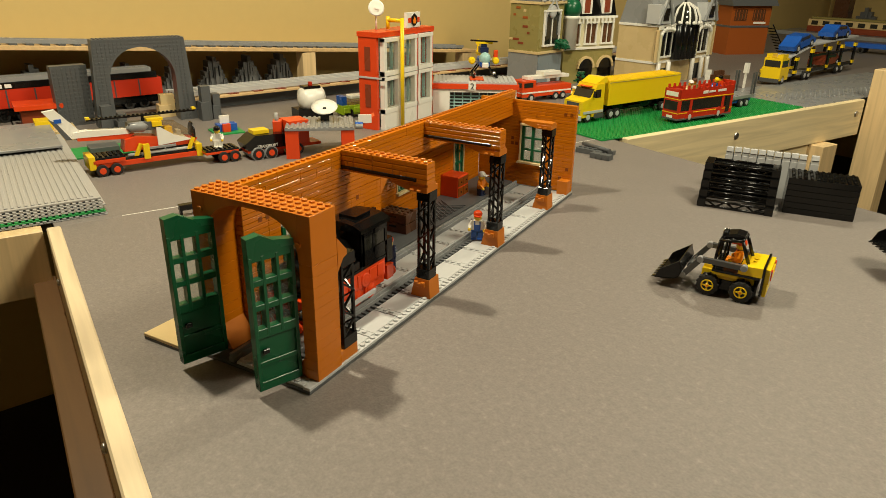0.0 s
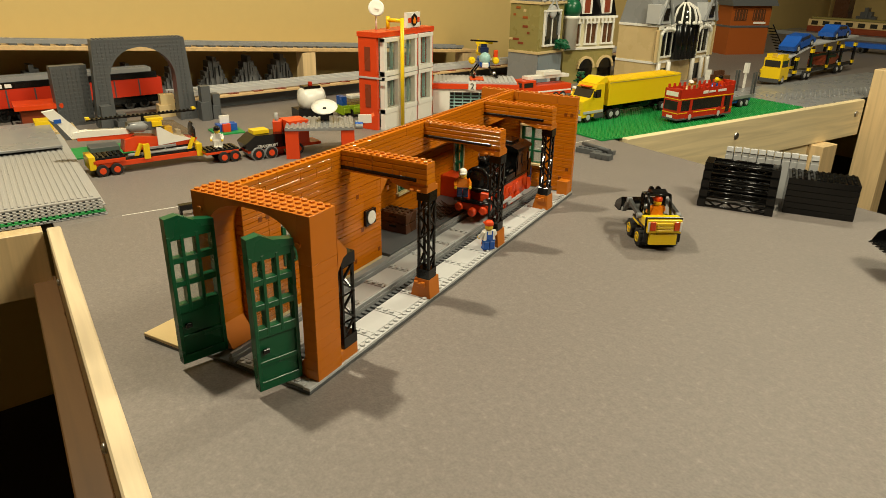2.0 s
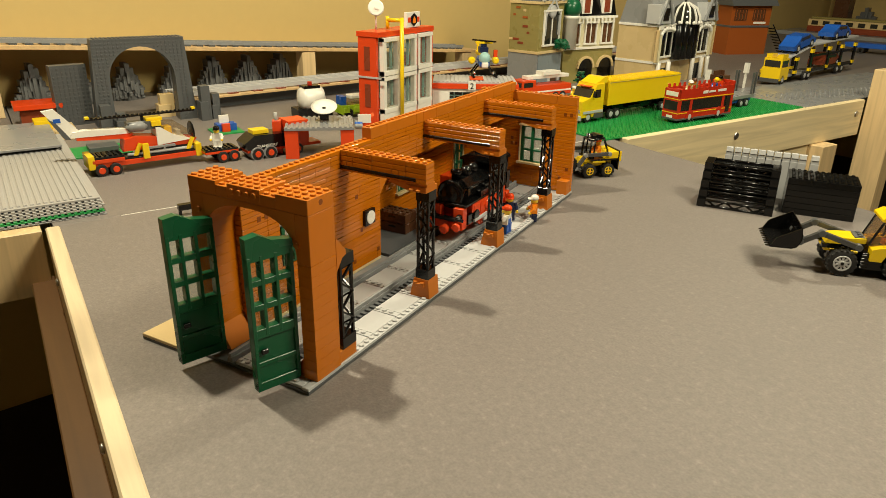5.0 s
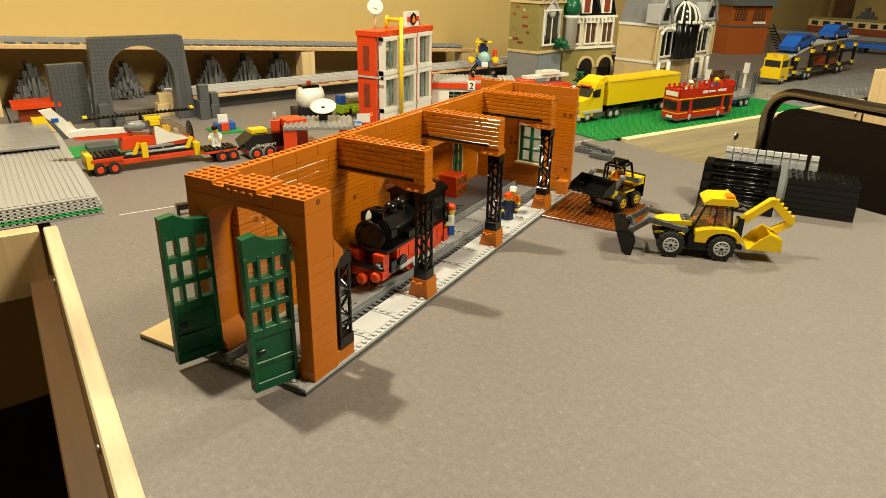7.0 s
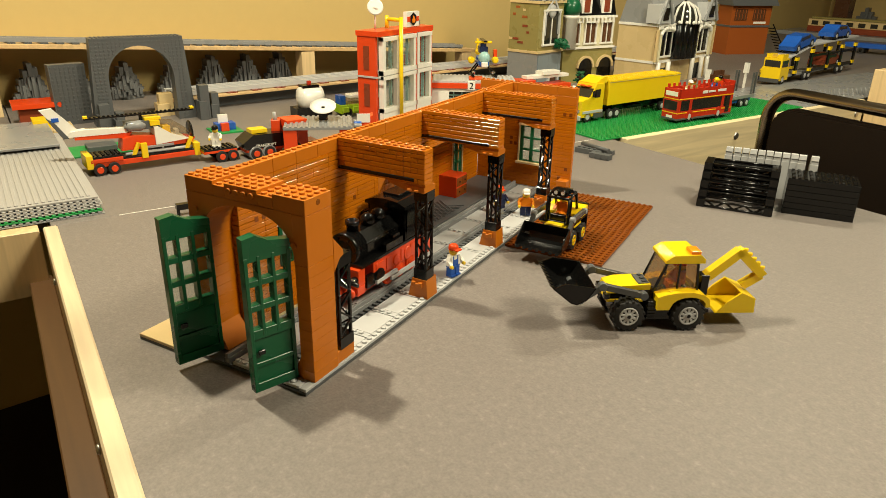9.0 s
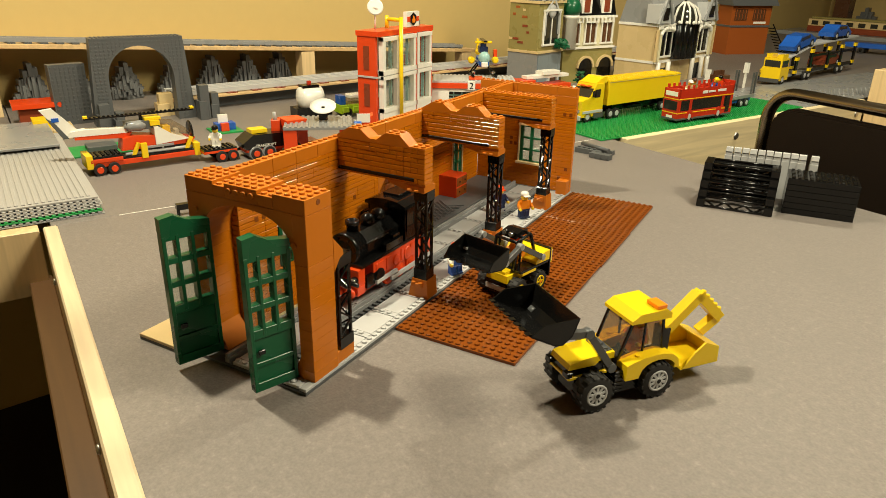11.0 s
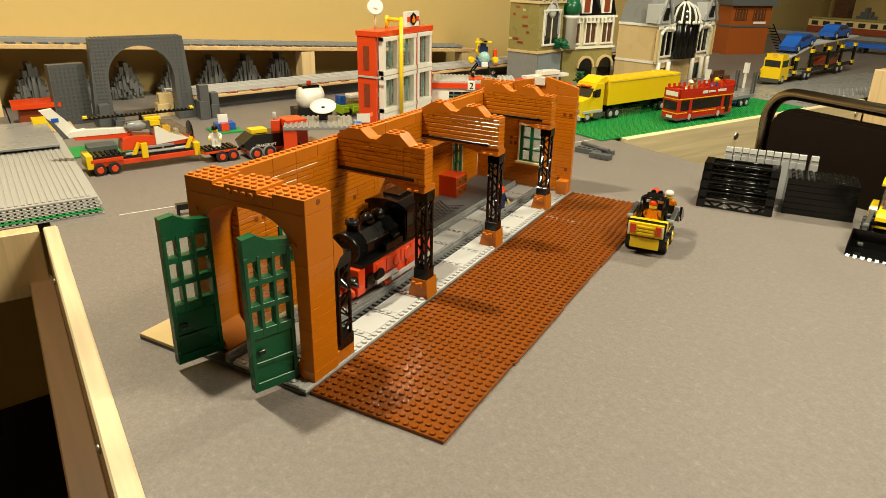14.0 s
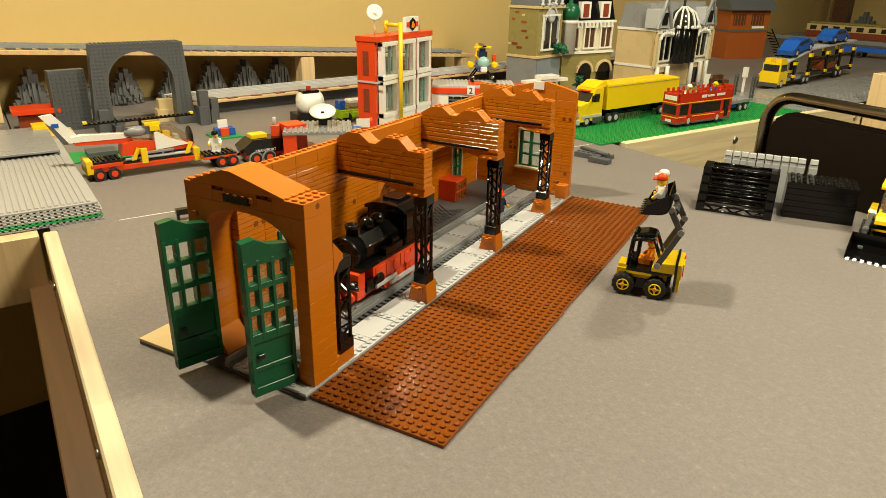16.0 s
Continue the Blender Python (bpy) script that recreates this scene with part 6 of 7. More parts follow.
part("stripe", boxes((-0.1105, 0.1105, -0.0266, 0.0266, 0.0475, 0.0492), (-0.1105, 0.1105, -0.0266, 0.0266, 0.0195, 0.0212)), YELLOW, bu, "yellow stripes")
bm = boxes((-0.02, 0.0, -0.0268, -0.0262, 0.056, 0.062), (0.004, 0.03, -0.0268, -0.0262, 0.057, 0.061), (0.04, 0.075, -0.0268, -0.0262, 0.057, 0.062))
part("side_lettering", bm, WHITE, bu)
part("door", boxes((0.082, 0.098, -0.0268, -0.0262, 0.012, 0.045)), PANE, bu)
part("plate", boxes((-0.1112, -0.1102, -0.01, 0.01, 0.01, 0.015)), WHITE, bu)
for k in range(5):
    part("seat", boxes((-0.085 + 0.035 * k, -0.075 + 0.035 * k, -0.018, 0.018, 0.0502, 0.066)), BUSRED, bu)
for x in (-0.062, 0.055):
    part("fender", mk(prism, [(x + 0.016 * math.cos(math.pi * k / 8), 0.009 + 0.0165 * math.sin(math.pi * k / 8)) for k in range(9)], -0.0272, -0.0262), BUSRED, bu)
part("headboard", boxes((-0.1112, -0.1102, -0.02, 0.02, 0.054, 0.063)), WHITE, bu)
part("front_window", boxes((-0.1112, -0.1102, -0.022, 0.022, 0.0262, 0.0445)), PANE, bu)
part("skirt", boxes((-0.111, 0.1105, -0.0264, 0.0264, 0.006, 0.0098)), DARKGREY, bu)
small_wheels(bu, [-0.062, 0.055], 0.0225, 0.0115, LIGHTGREY)
for k, (x, y, tor, hat) in enumerate(((-0.055, -0.01, TAN, WHITE), (-0.02, 0.008, OLIVE, CRATE), (0.05, -0.01, BLUE, YELLOW), (0.09, 0.01, RED, BLACK))):
    f = figure("toy passenger standing on the open bus deck", tor, NAVY, hat, "", group="toy passengers")
    f.matrix_world = T(-0.561, 1.2245, 0.0614, 88) @ pose(x * 0.86, y * 0.8, 0, 0, 0, -120)
fl = thing("flatbed_trailer", "grey toy flatbed trailer with blue chassis", "toy trailer", T(-0.625, 1.45, 0.0037, 95))
part("bed", boxes((-0.07, 0.06, -0.026, 0.026, 0.022, 0.03)), MIDGREY, fl)
part("chassis", boxes((-0.065, 0.055, -0.02, 0.02, 0.012, 0.0218)), BLUE, fl)
for x in (0.045, 0.058):
    for y in (-0.026, 0.022):
        part("stanchion", boxes((x - 0.002, x + 0.002, y, y + 0.004, 0.0302, 0.085)), DARKGREY, fl)
small_wheels(fl, [0.0, 0.026], 0.023, 0.0105, LIGHTGREY)
solo("toy_bush", mk(lambda bm: [box(bm, random.Random(k).uniform(-0.02, 0.02), random.Random(k + 50).uniform(0.0, 0.03), random.Random(k + 9).uniform(-0.02, 0.02), random.Random(k + 70).uniform(0.0, 0.03), 0 if k < 4 else 0.01 * (k % 6), 0.02 + 0.012 * (k % 6)) for k in range(16)]), CRATE,
     "brown toy-brick stack beside the bus", "toy stack", T(-0.72, 1.5))


def house(name, label, m, w, d, h, wall, win, cols, rows, extra=None, base=None, base_h=0.06):
    """A toy town house: side walls, a front with window parts, a cornice; front faces local +x."""
    ho = thing(name, label, "toy building", m, "toy town houses")
    part("wall", boxes((-d, 0, -w / 2, w / 2, base_h, h)), wall, ho)
    part("ground_floor", boxes((-d, 0.001, -w / 2 - 0.001, w / 2 + 0.001, 0, base_h - 0.0002)), base or wall, ho)
    part("cornice", boxes((-d, 0.006, -w / 2 - 0.004, w / 2 + 0.004, base_h - 0.004, base_h + 0.003), (-d, 0.006, -w / 2 - 0.004, w / 2 + 0.004, h, h + 0.007)), WHITE if win is not PANE else TAN, ho)
    for j in range(cols):
        for k in range(rows):
            y = -w / 2 + w * (j + 0.5) / cols
            z = base_h + (h - base_h) * (k + 0.5) / rows
            ww, hh = w / cols * 0.3, (h - base_h) / rows * 0.34
            wi = part("window", boxes((0.0005, 0.006, y - ww - 0.004, y - ww, z - hh, z + hh), (0.0005, 0.006, y + ww, y + ww + 0.004, z - hh, z + hh), (0.0005, 0.0075, y - ww - 0.006, y + ww + 0.006, z - hh - 0.005, z - hh),
                                      (0.0005, 0.0075, y - ww - 0.006, y + ww + 0.006, z + hh, z + hh + 0.005), (0.0005, 0.005, y - 0.0012, y + 0.0012, z - hh, z + hh)), WHITE, ho, "pale window frame")
            part("pane", boxes((0.0004, 0.002, y - ww, y + ww, z - hh, z + hh)), win, wi)
    return ho


ch = house("gothic_house", "olive and grey toy house with a pointed gable window", pose(-0.412, 1.575, 0, 0, 0, -12), 0.125, 0.1, 0.235, OLIVE, PANE, 1, 1, base=MIDGREY, base_h=0.105)
bm = bmesh.new()
prism(bm, [(-0.0625, 0.2422), (0.0625, 0.2422), (0.0, 0.34)], -0.1, 0.0, "x")
part("roof", bm, DARKGREY, ch)
bm = bmesh.new()
lathe(bm, [(0.018, 0), (0.018, 0.004), (0.012, 0.006), (0.004, 0.006)], (0.0006, 0.0, 0.214), "x", 20)
part("round_window", bm, LIGHTGREY, ch)
bm = bmesh.new()
for s in (-1, 1):
    bar(bm, (0.004, s * 0.036, 0.15), (0.004, s * 0.036, 0.205), 0.006, 0.006)
    bar(bm, (0.004, s * 0.036, 0.205), (0.004, 0.0, 0.25), 0.006, 0.006)
part("gable_trim", bm, LIGHTGREY, ch)
bm = bmesh.new()
for k in range(10):
    a = math.pi * k / 10
    bar(bm, (0.006, 0.02 + 0.024 * math.cos(a), 0.02 + 0.024 * math.sin(a)), (0.006, 0.02 + 0.024 * math.cos(a + 0.32), 0.02 + 0.024 * math.sin(a + 0.32)), 0.007, 0.007)
part("door_arch", bm, LIGHTGREY, ch)
part("door", boxes((0.0015, 0.004, 0.0, 0.04, 0, 0.038)), CRATE, ch)
part("door_surround", boxes((0.0012, 0.0042, -0.058, -0.006, 0, 0.095), (0.0012, 0.0042, 0.046, 0.060, 0, 0.095), (0.0012, 0.0042, -0.0058, 0.0458, 0.05, 0.095)), SANDBLUE, ch, "sand blue door surround")
for k in range(4):
    part("parapet", mk(lathe, [(0.006, 0), (0.007, 0.006), (0.003, 0.008), (0.005, 0.014), (0.002, 0.02)], (0.003, -0.05 + 0.033 * k, 0.242), "z", 10), LIGHTGREY, ch)
rnd = random.Random(5)
for k in range(9):
    y, z = rnd.uniform(-0.1, -0.03), rnd.uniform(0.11, 0.225)
    part("wall_patch", boxes((y, y + rnd.uniform(0.008, 0.02), -0.0636, -0.0627, z, z + 0.0064)), rnd.choice((BRICKRED, TAN, RUST)), ch)
bm = bmesh.new()
for k in range(60):
    p = Vector((rnd.uniform(0.004, 0.03), rnd.uniform(0.02, 0.06), rnd.uniform(0.062, 0.085)))
    box(bm, p.x - 0.004, p.x + 0.004, p.y - 0.005, p.y + 0.005, p.z - 0.0025, p.z + 0.0025, m=Matrix.Translation(p) @ Euler((rnd.random(), rnd.random(), rnd.random())).to_matrix().to_4x4() @ Matrix.Translation(-p))
solo("toy_plant", bm, GREEN, "dark green toy leaves on a ledge of the house", "toy plant", pose(-0.412, 1.57, 0.05, 0, 0, -12))
vi = house("corner_mansion", "cream toy town house with dark windows and green turret", pose(-0.352, 1.75, 0, 0, 0, -29), 0.2, 0.12, 0.19, CREAM, CRATE, 3, 1, base=OLIVE, base_h=0.105)
bm = bmesh.new()
lathe(bm, [(0.022, 0.105), (0.022, 0.19), (0.026, 0.192), (0.026, 0.2)], (0.004, -0.085, 0), "z", 12)
part("turret", bm, WHITE, vi)
bm = bmesh.new()
lathe(bm, [(0.024, 0.2005), (0.029, 0.214), (0.027, 0.228), (0.022, 0.24), (0.006, 0.248), (0.004, 0.27)], (0.004, -0.085, 0), "z", 16)
part("turret_dome", bm, GREEN, vi, "dark green dome")
bm = bmesh.new()
prism(bm, [(-0.12, 0.1972), (0.002, 0.1972), (-0.022, 0.27), (-0.1, 0.27)], -0.1, 0.1)
part("roof", bm, BLACK, vi, "black mansard roof")
for y in (-0.02, 0.06):
    part("dormer", boxes((-0.03, 0.0, y - 0.02, y + 0.02, 0.2, 0.25), (0.0002, 0.0015, y - 0.011, y + 0.011, 0.206, 0.244, 1)), [WHITE, BRICKRED], vi)
for y in (-0.01, 0.07):
    bm = bmesh.new()
    lathe(bm, [(0.028, 0), (0.028, 0.003)], (0.0011, y, 0.045), "x", 20)
    box(bm, 0.0011, 0.0041, y - 0.028, y + 0.028, 0.004, 0.045)
    part("arched_window", bm, BLACK, vi)
    bm = bmesh.new()
    for k in range(12):
        a0, a1 = math.pi * k / 12, math.pi * (k + 1) / 12
        bar(bm, (0.004, y + 0.032 * math.cos(a0), 0.045 + 0.032 * math.sin(a0)), (0.004, y + 0.032 * math.cos(a1), 0.045 + 0.032 * math.sin(a1)), 0.007, 0.007)
    part("arch_surround", bm, TAN, vi)
for k in range(10):
    part("bracket", boxes((0.0062, 0.011, -0.058 + 0.0155 * k, -0.053 + 0.0155 * k, 0.176, 0.19)), WHITE, vi)
ba = house("corner_bank", "tan and grey toy corner bank with glass dome", pose(-0.114, 1.955, 0, 0, 0, -17), 0.34, 0.13, 0.172, TAN, BLACK, 3, 1, base=TAN, base_h=0.07)
bm = bmesh.new()
prism(bm, [(-0.13, 0.1792), (0.002, 0.1792), (-0.03, 0.25), (-0.11, 0.25)], -0.17, 0.17)
part("roof", bm, MIDGREY, ba, "grey mansard roof")
for y in (-0.15, 0.13):
    part("gable", boxes((-0.03, 0.014, y - 0.035, y + 0.035, 0.182, 0.235), (0.0142, 0.016, y - 0.015, y + 0.015, 0.19, 0.225, 1)), [LIGHTGREY, BLACK], ba)
    for s in (-1, 1):
        part("gable_slope", mk(bar, (0.016, y + s * 0.04, 0.18), (0.016, y, 0.262), 0.008, 0.008), MIDGREY, ba)
bm = bmesh.new()
for k in range(5):
    cyl(bm, (0.01 + 0.016 * math.cos(-1.2 + 0.6 * k), -0.02 + 0.05 * math.sin(-1.2 + 0.6 * k), 0.075), 0.016, 0.1, "z", 12)
part("bay", bm, BLACK, ba, "black glazed corner bay")
bm = bmesh.new()
lathe(bm, [(0.05, 0), (0.048, 0.02), (0.036, 0.044), (0.012, 0.058), (0.004, 0.062), (0.004, 0.08)], (0.0, -0.02, 0.178), "z", 16)
part("dome", bm, PANE, ba)
bm = bmesh.new()
for k in range(8):
    a = -1.6 + 0.45 * k
    for (r0, h0), (r1, h1) in (((0.051, 0), (0.049, 0.02)), ((0.049, 0.02), (0.037, 0.044)), ((0.037, 0.044), (0.01, 0.06))):
        bar(bm, (r0 * math.cos(a), -0.02 + r0 * math.sin(a), 0.178 + h0), (r1 * math.cos(a), -0.02 + r1 * math.sin(a), 0.178 + h1), 0.005, 0.005)
part("dome_rib", bm, WHITE, ba)
bm = bmesh.new()
for k in range(9):
    a = -1.7 + 0.425 * k
    ball(bm, (0.052 * math.cos(a), -0.02 + 0.052 * math.sin(a), 0.182), 0.0055, 8)
part("dome_foot", bm, WHITE, ba, "white scrollwork round the dome")
for y in (-0.113, 0.113):
    for k in range(9):
        a0 = math.pi * k / 8
        part("scroll", mk(ball, (0.009, y + 0.04 * math.cos(a0), 0.152 + 0.014 * math.sin(a0)), 0.0068, 8), WHITE, ba)
    for s in (-1, 1):
        part("pilaster", boxes((0.0062, 0.012, y + s * 0.045 - 0.006, y + s * 0.045 + 0.006, 0.072, 0.15)), CREAM, ba)
        part("pilaster", boxes((0.0062, 0.013, y + s * 0.062 - 0.004, y + s * 0.062 + 0.004, 0.072, 0.165)), TAN, ba)
    part("doorway", boxes((0.0012, 0.003, y - 0.03, y + 0.03, 0.0, 0.05)), BLACK, ba)
for y in (-0.15, -0.09, 0.06, 0.12, 0.16):
    part("column", mk(cyl, (0.009, y, 0.0), 0.007, 0.068, "z", 10), WHITE, ba)
for k in range(9):
    part("dentil", boxes((0.0062, 0.012, -0.17 + 0.04 * k, -0.15 + 0.04 * k, 0.165, 0.175)), WHITE, ba)
sb = thing("signal_box", "brown-red toy signal house with grey roof and black stair", "toy building", pose(-0.035, 2.90, 0, 0, 0, -45) @ Matrix.Diagonal((0.76, 0.74, 0.98, 1)))
part("wall", boxes((-0.12, 0.0, -0.13, 0.13, 0, 0.2)), RUST, sb)
part("floor_band", boxes((-0.122, 0.004, -0.132, 0.132, 0.112, 0.12)), DARKGREY, sb)
bm = bmesh.new()
prism(bm, [(-0.15, 0.2002), (0.03, 0.2002), (-0.02, 0.25), (-0.1, 0.25)], -0.15, 0.15)
part("roof", bm, DARKGREY, sb)
for y in (-0.07, 0.05):
    wi = part("window", boxes((0.0005, 0.003, y - 0.04, y + 0.04, 0.14, 0.185)), CRATE, sb)
    for k in range(4):
        part("bar", boxes((0.0032, 0.0052, y - 0.034 + 0.02 * k, y - 0.031 + 0.02 * k, 0.141, 0.184)), RUST, wi)
part("name_board", boxes((0.0005, 0.004, 0.02, 0.1, 0.126, 0.135)), WHITE, sb)
bm = bmesh.new()
for k in range(9):
    box(bm, -0.02, 0.02, 0.14 + 0.011 * k, 0.155 + 0.011 * k, 0.105 - 0.012 * k, 0.109 - 0.012 * k)
bar(bm, (0.02, 0.14, 0.125), (0.02, 0.245, 0.02), 0.004, 0.004)
part("stair", bm, BLACK, sb)
for k, (a_, b_, h) in enumerate(((-0.83, 1.62, 0.06), (-0.85, 1.7, 0.05), (-0.8, 1.76, 0.075))):
    la = solo("toy_street_post", boxes((-0.003, 0.003, -0.003, 0.003, 0, h), (-0.006, 0.006, -0.006, 0.006, h - 0.03, h)), WHITE, "white toy street post", "toy post", T(a_, b_), "street posts")
bm = boxes((-0.006, 0.006, -0.006, 0.006, 0, 0.008), (-0.002, 0.002, -0.002, 0.002, 0.008, 0.055))
for k in range(26):
    p = Vector((rnd.uniform(-0.016, 0.016), rnd.uniform(-0.016, 0.016), rnd.uniform(0.02, 0.068)))
    box(bm, p.x - 0.004, p.x + 0.004, p.y - 0.004, p.y + 0.004, p.z - 0.002, p.z + 0.002, 1)
solo("toy_tree", bm, [CRATE, GREEN], "small dark green toy tree by the houses", "toy tree", T(-0.93, 1.2))
for k, (a_, b_, tor, hat) in enumerate(((-0.9, 1.15, YELLOW, WHITE), (-0.93, 1.27, TAN, BLACK), (-0.9, 1.72, YELLOW, BLACK), (-0.87, 1.95, OLIVE, YELLOW))):
    f = figure("toy townsperson in the street", tor, NAVY, hat, "", group="toy townspeople")
    f.matrix_world = T(a_, b_, 0, 20 * k)

# road with ramp, car transporter, far trains
bm = boxes((-0.33, -0.06, -0.36, 0.5, 0, 0.003))
for k in range(34):
    for j in range(7):
        lathe(bm, [(0.0036, 0), (0.0034, 0.0018)], (-0.225 + 0.014 * j + 0.0035 * k, -0.3 + 0.019 * k, 0.003), "z", 6)
solo("road_base_plate", bm, MIDGREY, "grey toy road base plate with a band of studs", "toy plate", T(-0.46, 1.98, 0.0005))
solo("far_green_plate", boxes((-0.12, 0.1, -0.1, 0.3, 0, 0.0035)), BRIGHTGREEN, "green toy base plate beyond the road", "toy plate", T(-0.62, 2.62, 0.0005))
cc = thing("car_transporter", "yellow toy car transporter with grey upper deck", "toy truck", pose(0.245, 2.34, 0.003, 0, 0, 71))
bm = boxes((-0.31, -0.25, -0.03, 0.03, 0.012, 0.05), (-0.305, -0.255, -0.028, 0.028, 0.05, 0.078))
part("cab", bm, YELLOW, cc)
part("windscreen", boxes((-0.3062, -0.3052, -0.024, 0.024, 0.052, 0.072), (-0.3, -0.26, -0.0288, -0.0282, 0.052, 0.072)), PANE, cc)
part("bumper", boxes((-0.316, -0.3102, -0.03, 0.03, 0.006, 0.018)), SILVER, cc)
part("lower_deck", boxes((-0.25, 0.3, -0.024, 0.024, 0.018, 0.024)), MIDGREY, cc)
bm = bmesh.new()
prism(bm, [(-0.25, 0.075), (-0.08, 0.105), (0.3, 0.115), (0.3, 0.119), (-0.08, 0.109), (-0.25, 0.079)], -0.026, 0.026)
part("upper_deck", bm, LIGHTGREY, cc)
for x in (-0.2, -0.09, 0.05, 0.16, 0.28):
    for s in (-1, 1):
        y = s * 0.028
        po = part("deck_post", boxes((x - 0.007, x + 0.007, y - 0.003, y + 0.003, 0.0182, 0.098 if x > -0.15 else 0.078)), BLACK, cc)
        part("post_cap", boxes((x - 0.009, x + 0.009, y - 0.0042, y + 0.0042, 0.084 if x > -0.15 else 0.066, 0.096 if x > -0.15 else 0.076)), YELLOW, po)
        part("post_foot", boxes((x - 0.008, x + 0.008, y - 0.004, y + 0.004, 0.026, 0.036)), YELLOW, po)
for x0, x1 in ((-0.08, 0.04), (0.06, 0.15), (0.17, 0.27)):
    part("side_girder", boxes((x0, x1, -0.029, -0.026, 0.07, 0.078), (x0, x1, -0.029, -0.026, 0.024, 0.034)), BLACK, cc)
part("roof_lamp", boxes((-0.3, -0.262, -0.026, -0.008, 0.0782, 0.09), (-0.3, -0.262, 0.008, 0.026, 0.0782, 0.09)), YELLOW, cc)
small_wheels(cc, [-0.285, -0.12, -0.09, 0.15, 0.19], 0.026, 0.014, LIGHTGREY)


def car(m, col, label):
    ca_ = thing("toy_car", label, "toy car", m, "blue toy cars")
    bm = bmesh.new()
    prism(bm, [(-0.075, 0.01), (0.075, 0.01), (0.078, 0.022), (0.06, 0.03), (0.03, 0.045), (-0.03, 0.047), (-0.055, 0.032), (-0.078, 0.024)], -0.025, 0.025)
    part("body", bm, col, ca_)
    part("window", boxes((-0.035, 0.03, -0.0255, 0.0255, 0.032, 0.042)), PANE, ca_)
    small_wheels(ca_, [-0.048, 0.048], 0.022, 0.0125, LIGHTGREY)


car(pose(0.245, 2.34, 0.003, 0, 0, 71) @ pose(-0.15, 0, 0.0965, 0, -8, 0), BLUE, "blue toy car on the upper transporter deck")
car(pose(0.245, 2.34, 0.003, 0, 0, 71) @ pose(0.14, 0, 0.115), BLUE, "blue toy car at the end of the upper deck")
car(pose(0.245, 2.34, 0.003, 0, 0, 71) @ pose(0.1, 0, 0.0245), BRICKRED, "dark red toy car on the lower transporter deck")
for k in range(3):
    wg = thing("beige_coach", "beige and dark red toy railway coach with windows", "toy train", W(-1.03 + 0.62 * k, 4.02, 0.02), "far train coaches")
    part("body", boxes((-0.29, 0.29, -0.035, 0.035, 0.0, 0.03), b=0.002), BRICKRED, wg)
    part("upper_body", boxes((-0.29, 0.29, -0.035, 0.035, 0.0302, 0.066), b=0.002), TAN, wg)
    part("roof", boxes((-0.28, 0.28, -0.03, 0.03, 0.0662, 0.078), b=0.004), OLIVE, wg)
    for j in range(9):
        part("window", boxes((-0.27 + 0.061 * j, -0.235 + 0.061 * j, -0.0365, -0.0352, 0.036, 0.058)), PANE, wg)
    small_wheels(wg, [-0.2, 0.2], 0.028, 0.016, BLACK)
structure("far_track_bed", boxes((-1.45, 2.4, 3.9, 4.2, 0, 0.0195)), MIDGREY, WT, "grey far track bed", "track bed")
for k in range(3):
    fw = thing("blue_flat_wagon", "long blue toy flat wagon", "toy train", W(-0.55 + 0.6 * k, 3.24, 0.0), "far wagons")
    part("bed", boxes((-0.27, 0.27, -0.03, 0.03, 0.025, 0.045)), BLUE, fw)
    part("load", boxes((-0.1, 0.0, -0.02, 0.02, 0.0452, 0.06)), YELLOW, fw)
    small_wheels(fw, [-0.2, 0.2], 0.026, 0.014, BLACK)
for k in range(7):
    rock(W(-1.2 + 0.42 * k, 4.5, 0, -90), 0.14, 30 + k, 1.9, "stepped grey toy-brick rock by the end wall")
structure("wall_stud", boxes((-1.32, -1.24, 4.3, 4.38, -0.8, 1.6)), CRATE, WT, "dark brown upright by the end wall", "post")

# ---- brick stores at the far table edge ----
sp = thing("black_girder_stack", "stack of black open toy girders", "toy parts", pose(0.232, 0.722, 0, 0, 0, 3))
for k in range(5):
    y0 = -0.032 + 0.008 * k
    bm = bmesh.new()
    z0 = 0.0122 * k
    for s in (-1, 1):
        box(bm, s * 0.047 - 0.006, s * 0.047 + 0.006, y0, 0.04, z0, z0 + 0.0119)
    rod(bm, (-0.045, y0 + 0.002, z0 + 0.002), (0.045, y0 + 0.002, z0 + 0.002), 0.0018)
    rod(bm, (-0.045, y0 + 0.002, z0 + 0.0105), (0.045, y0 + 0.002, z0 + 0.0105), 0.0018)
    rod(bm, (-0.045, 0.036, z0 + 0.0105), (0.045, 0.036, z0 + 0.0105), 0.0018)
    for j in range(6):
        rod(bm, (-0.04 + 0.0135 * j, y0 + 0.003, z0 + 0.002), (-0.0265 + 0.0135 * j, y0 + 0.003, z0 + 0.0105), 0.0014) if j % 2 else rod(bm, (-0.0265 + 0.0135 * j, y0 + 0.003, z0 + 0.002), (-0.04 + 0.0135 * j, y0 + 0.003, z0 + 0.0105), 0.0014)
    box(bm, -0.044, 0.044, 0.02, 0.036, z0 + 0.003, z0 + 0.009)
    part("girder", bm, BLACK, sp, "glossy black girder")
bb = thing("black_brick_block", "block of stacked black toy bricks", "toy parts", pose(0.341, 0.755, 0, 0, 0, 5))
for k in range(6):
    bm = boxes((-0.047, 0.047, -0.028, 0.028, 0.009 * k + 0.0001, 0.009 * (k + 1) - 0.0001), b=0.0005)
    if k == 5:
        studs(bm, -0.044, 11, -0.028, 7, 0.009 * 6)
    part("brick", bm, BLACK, bb)
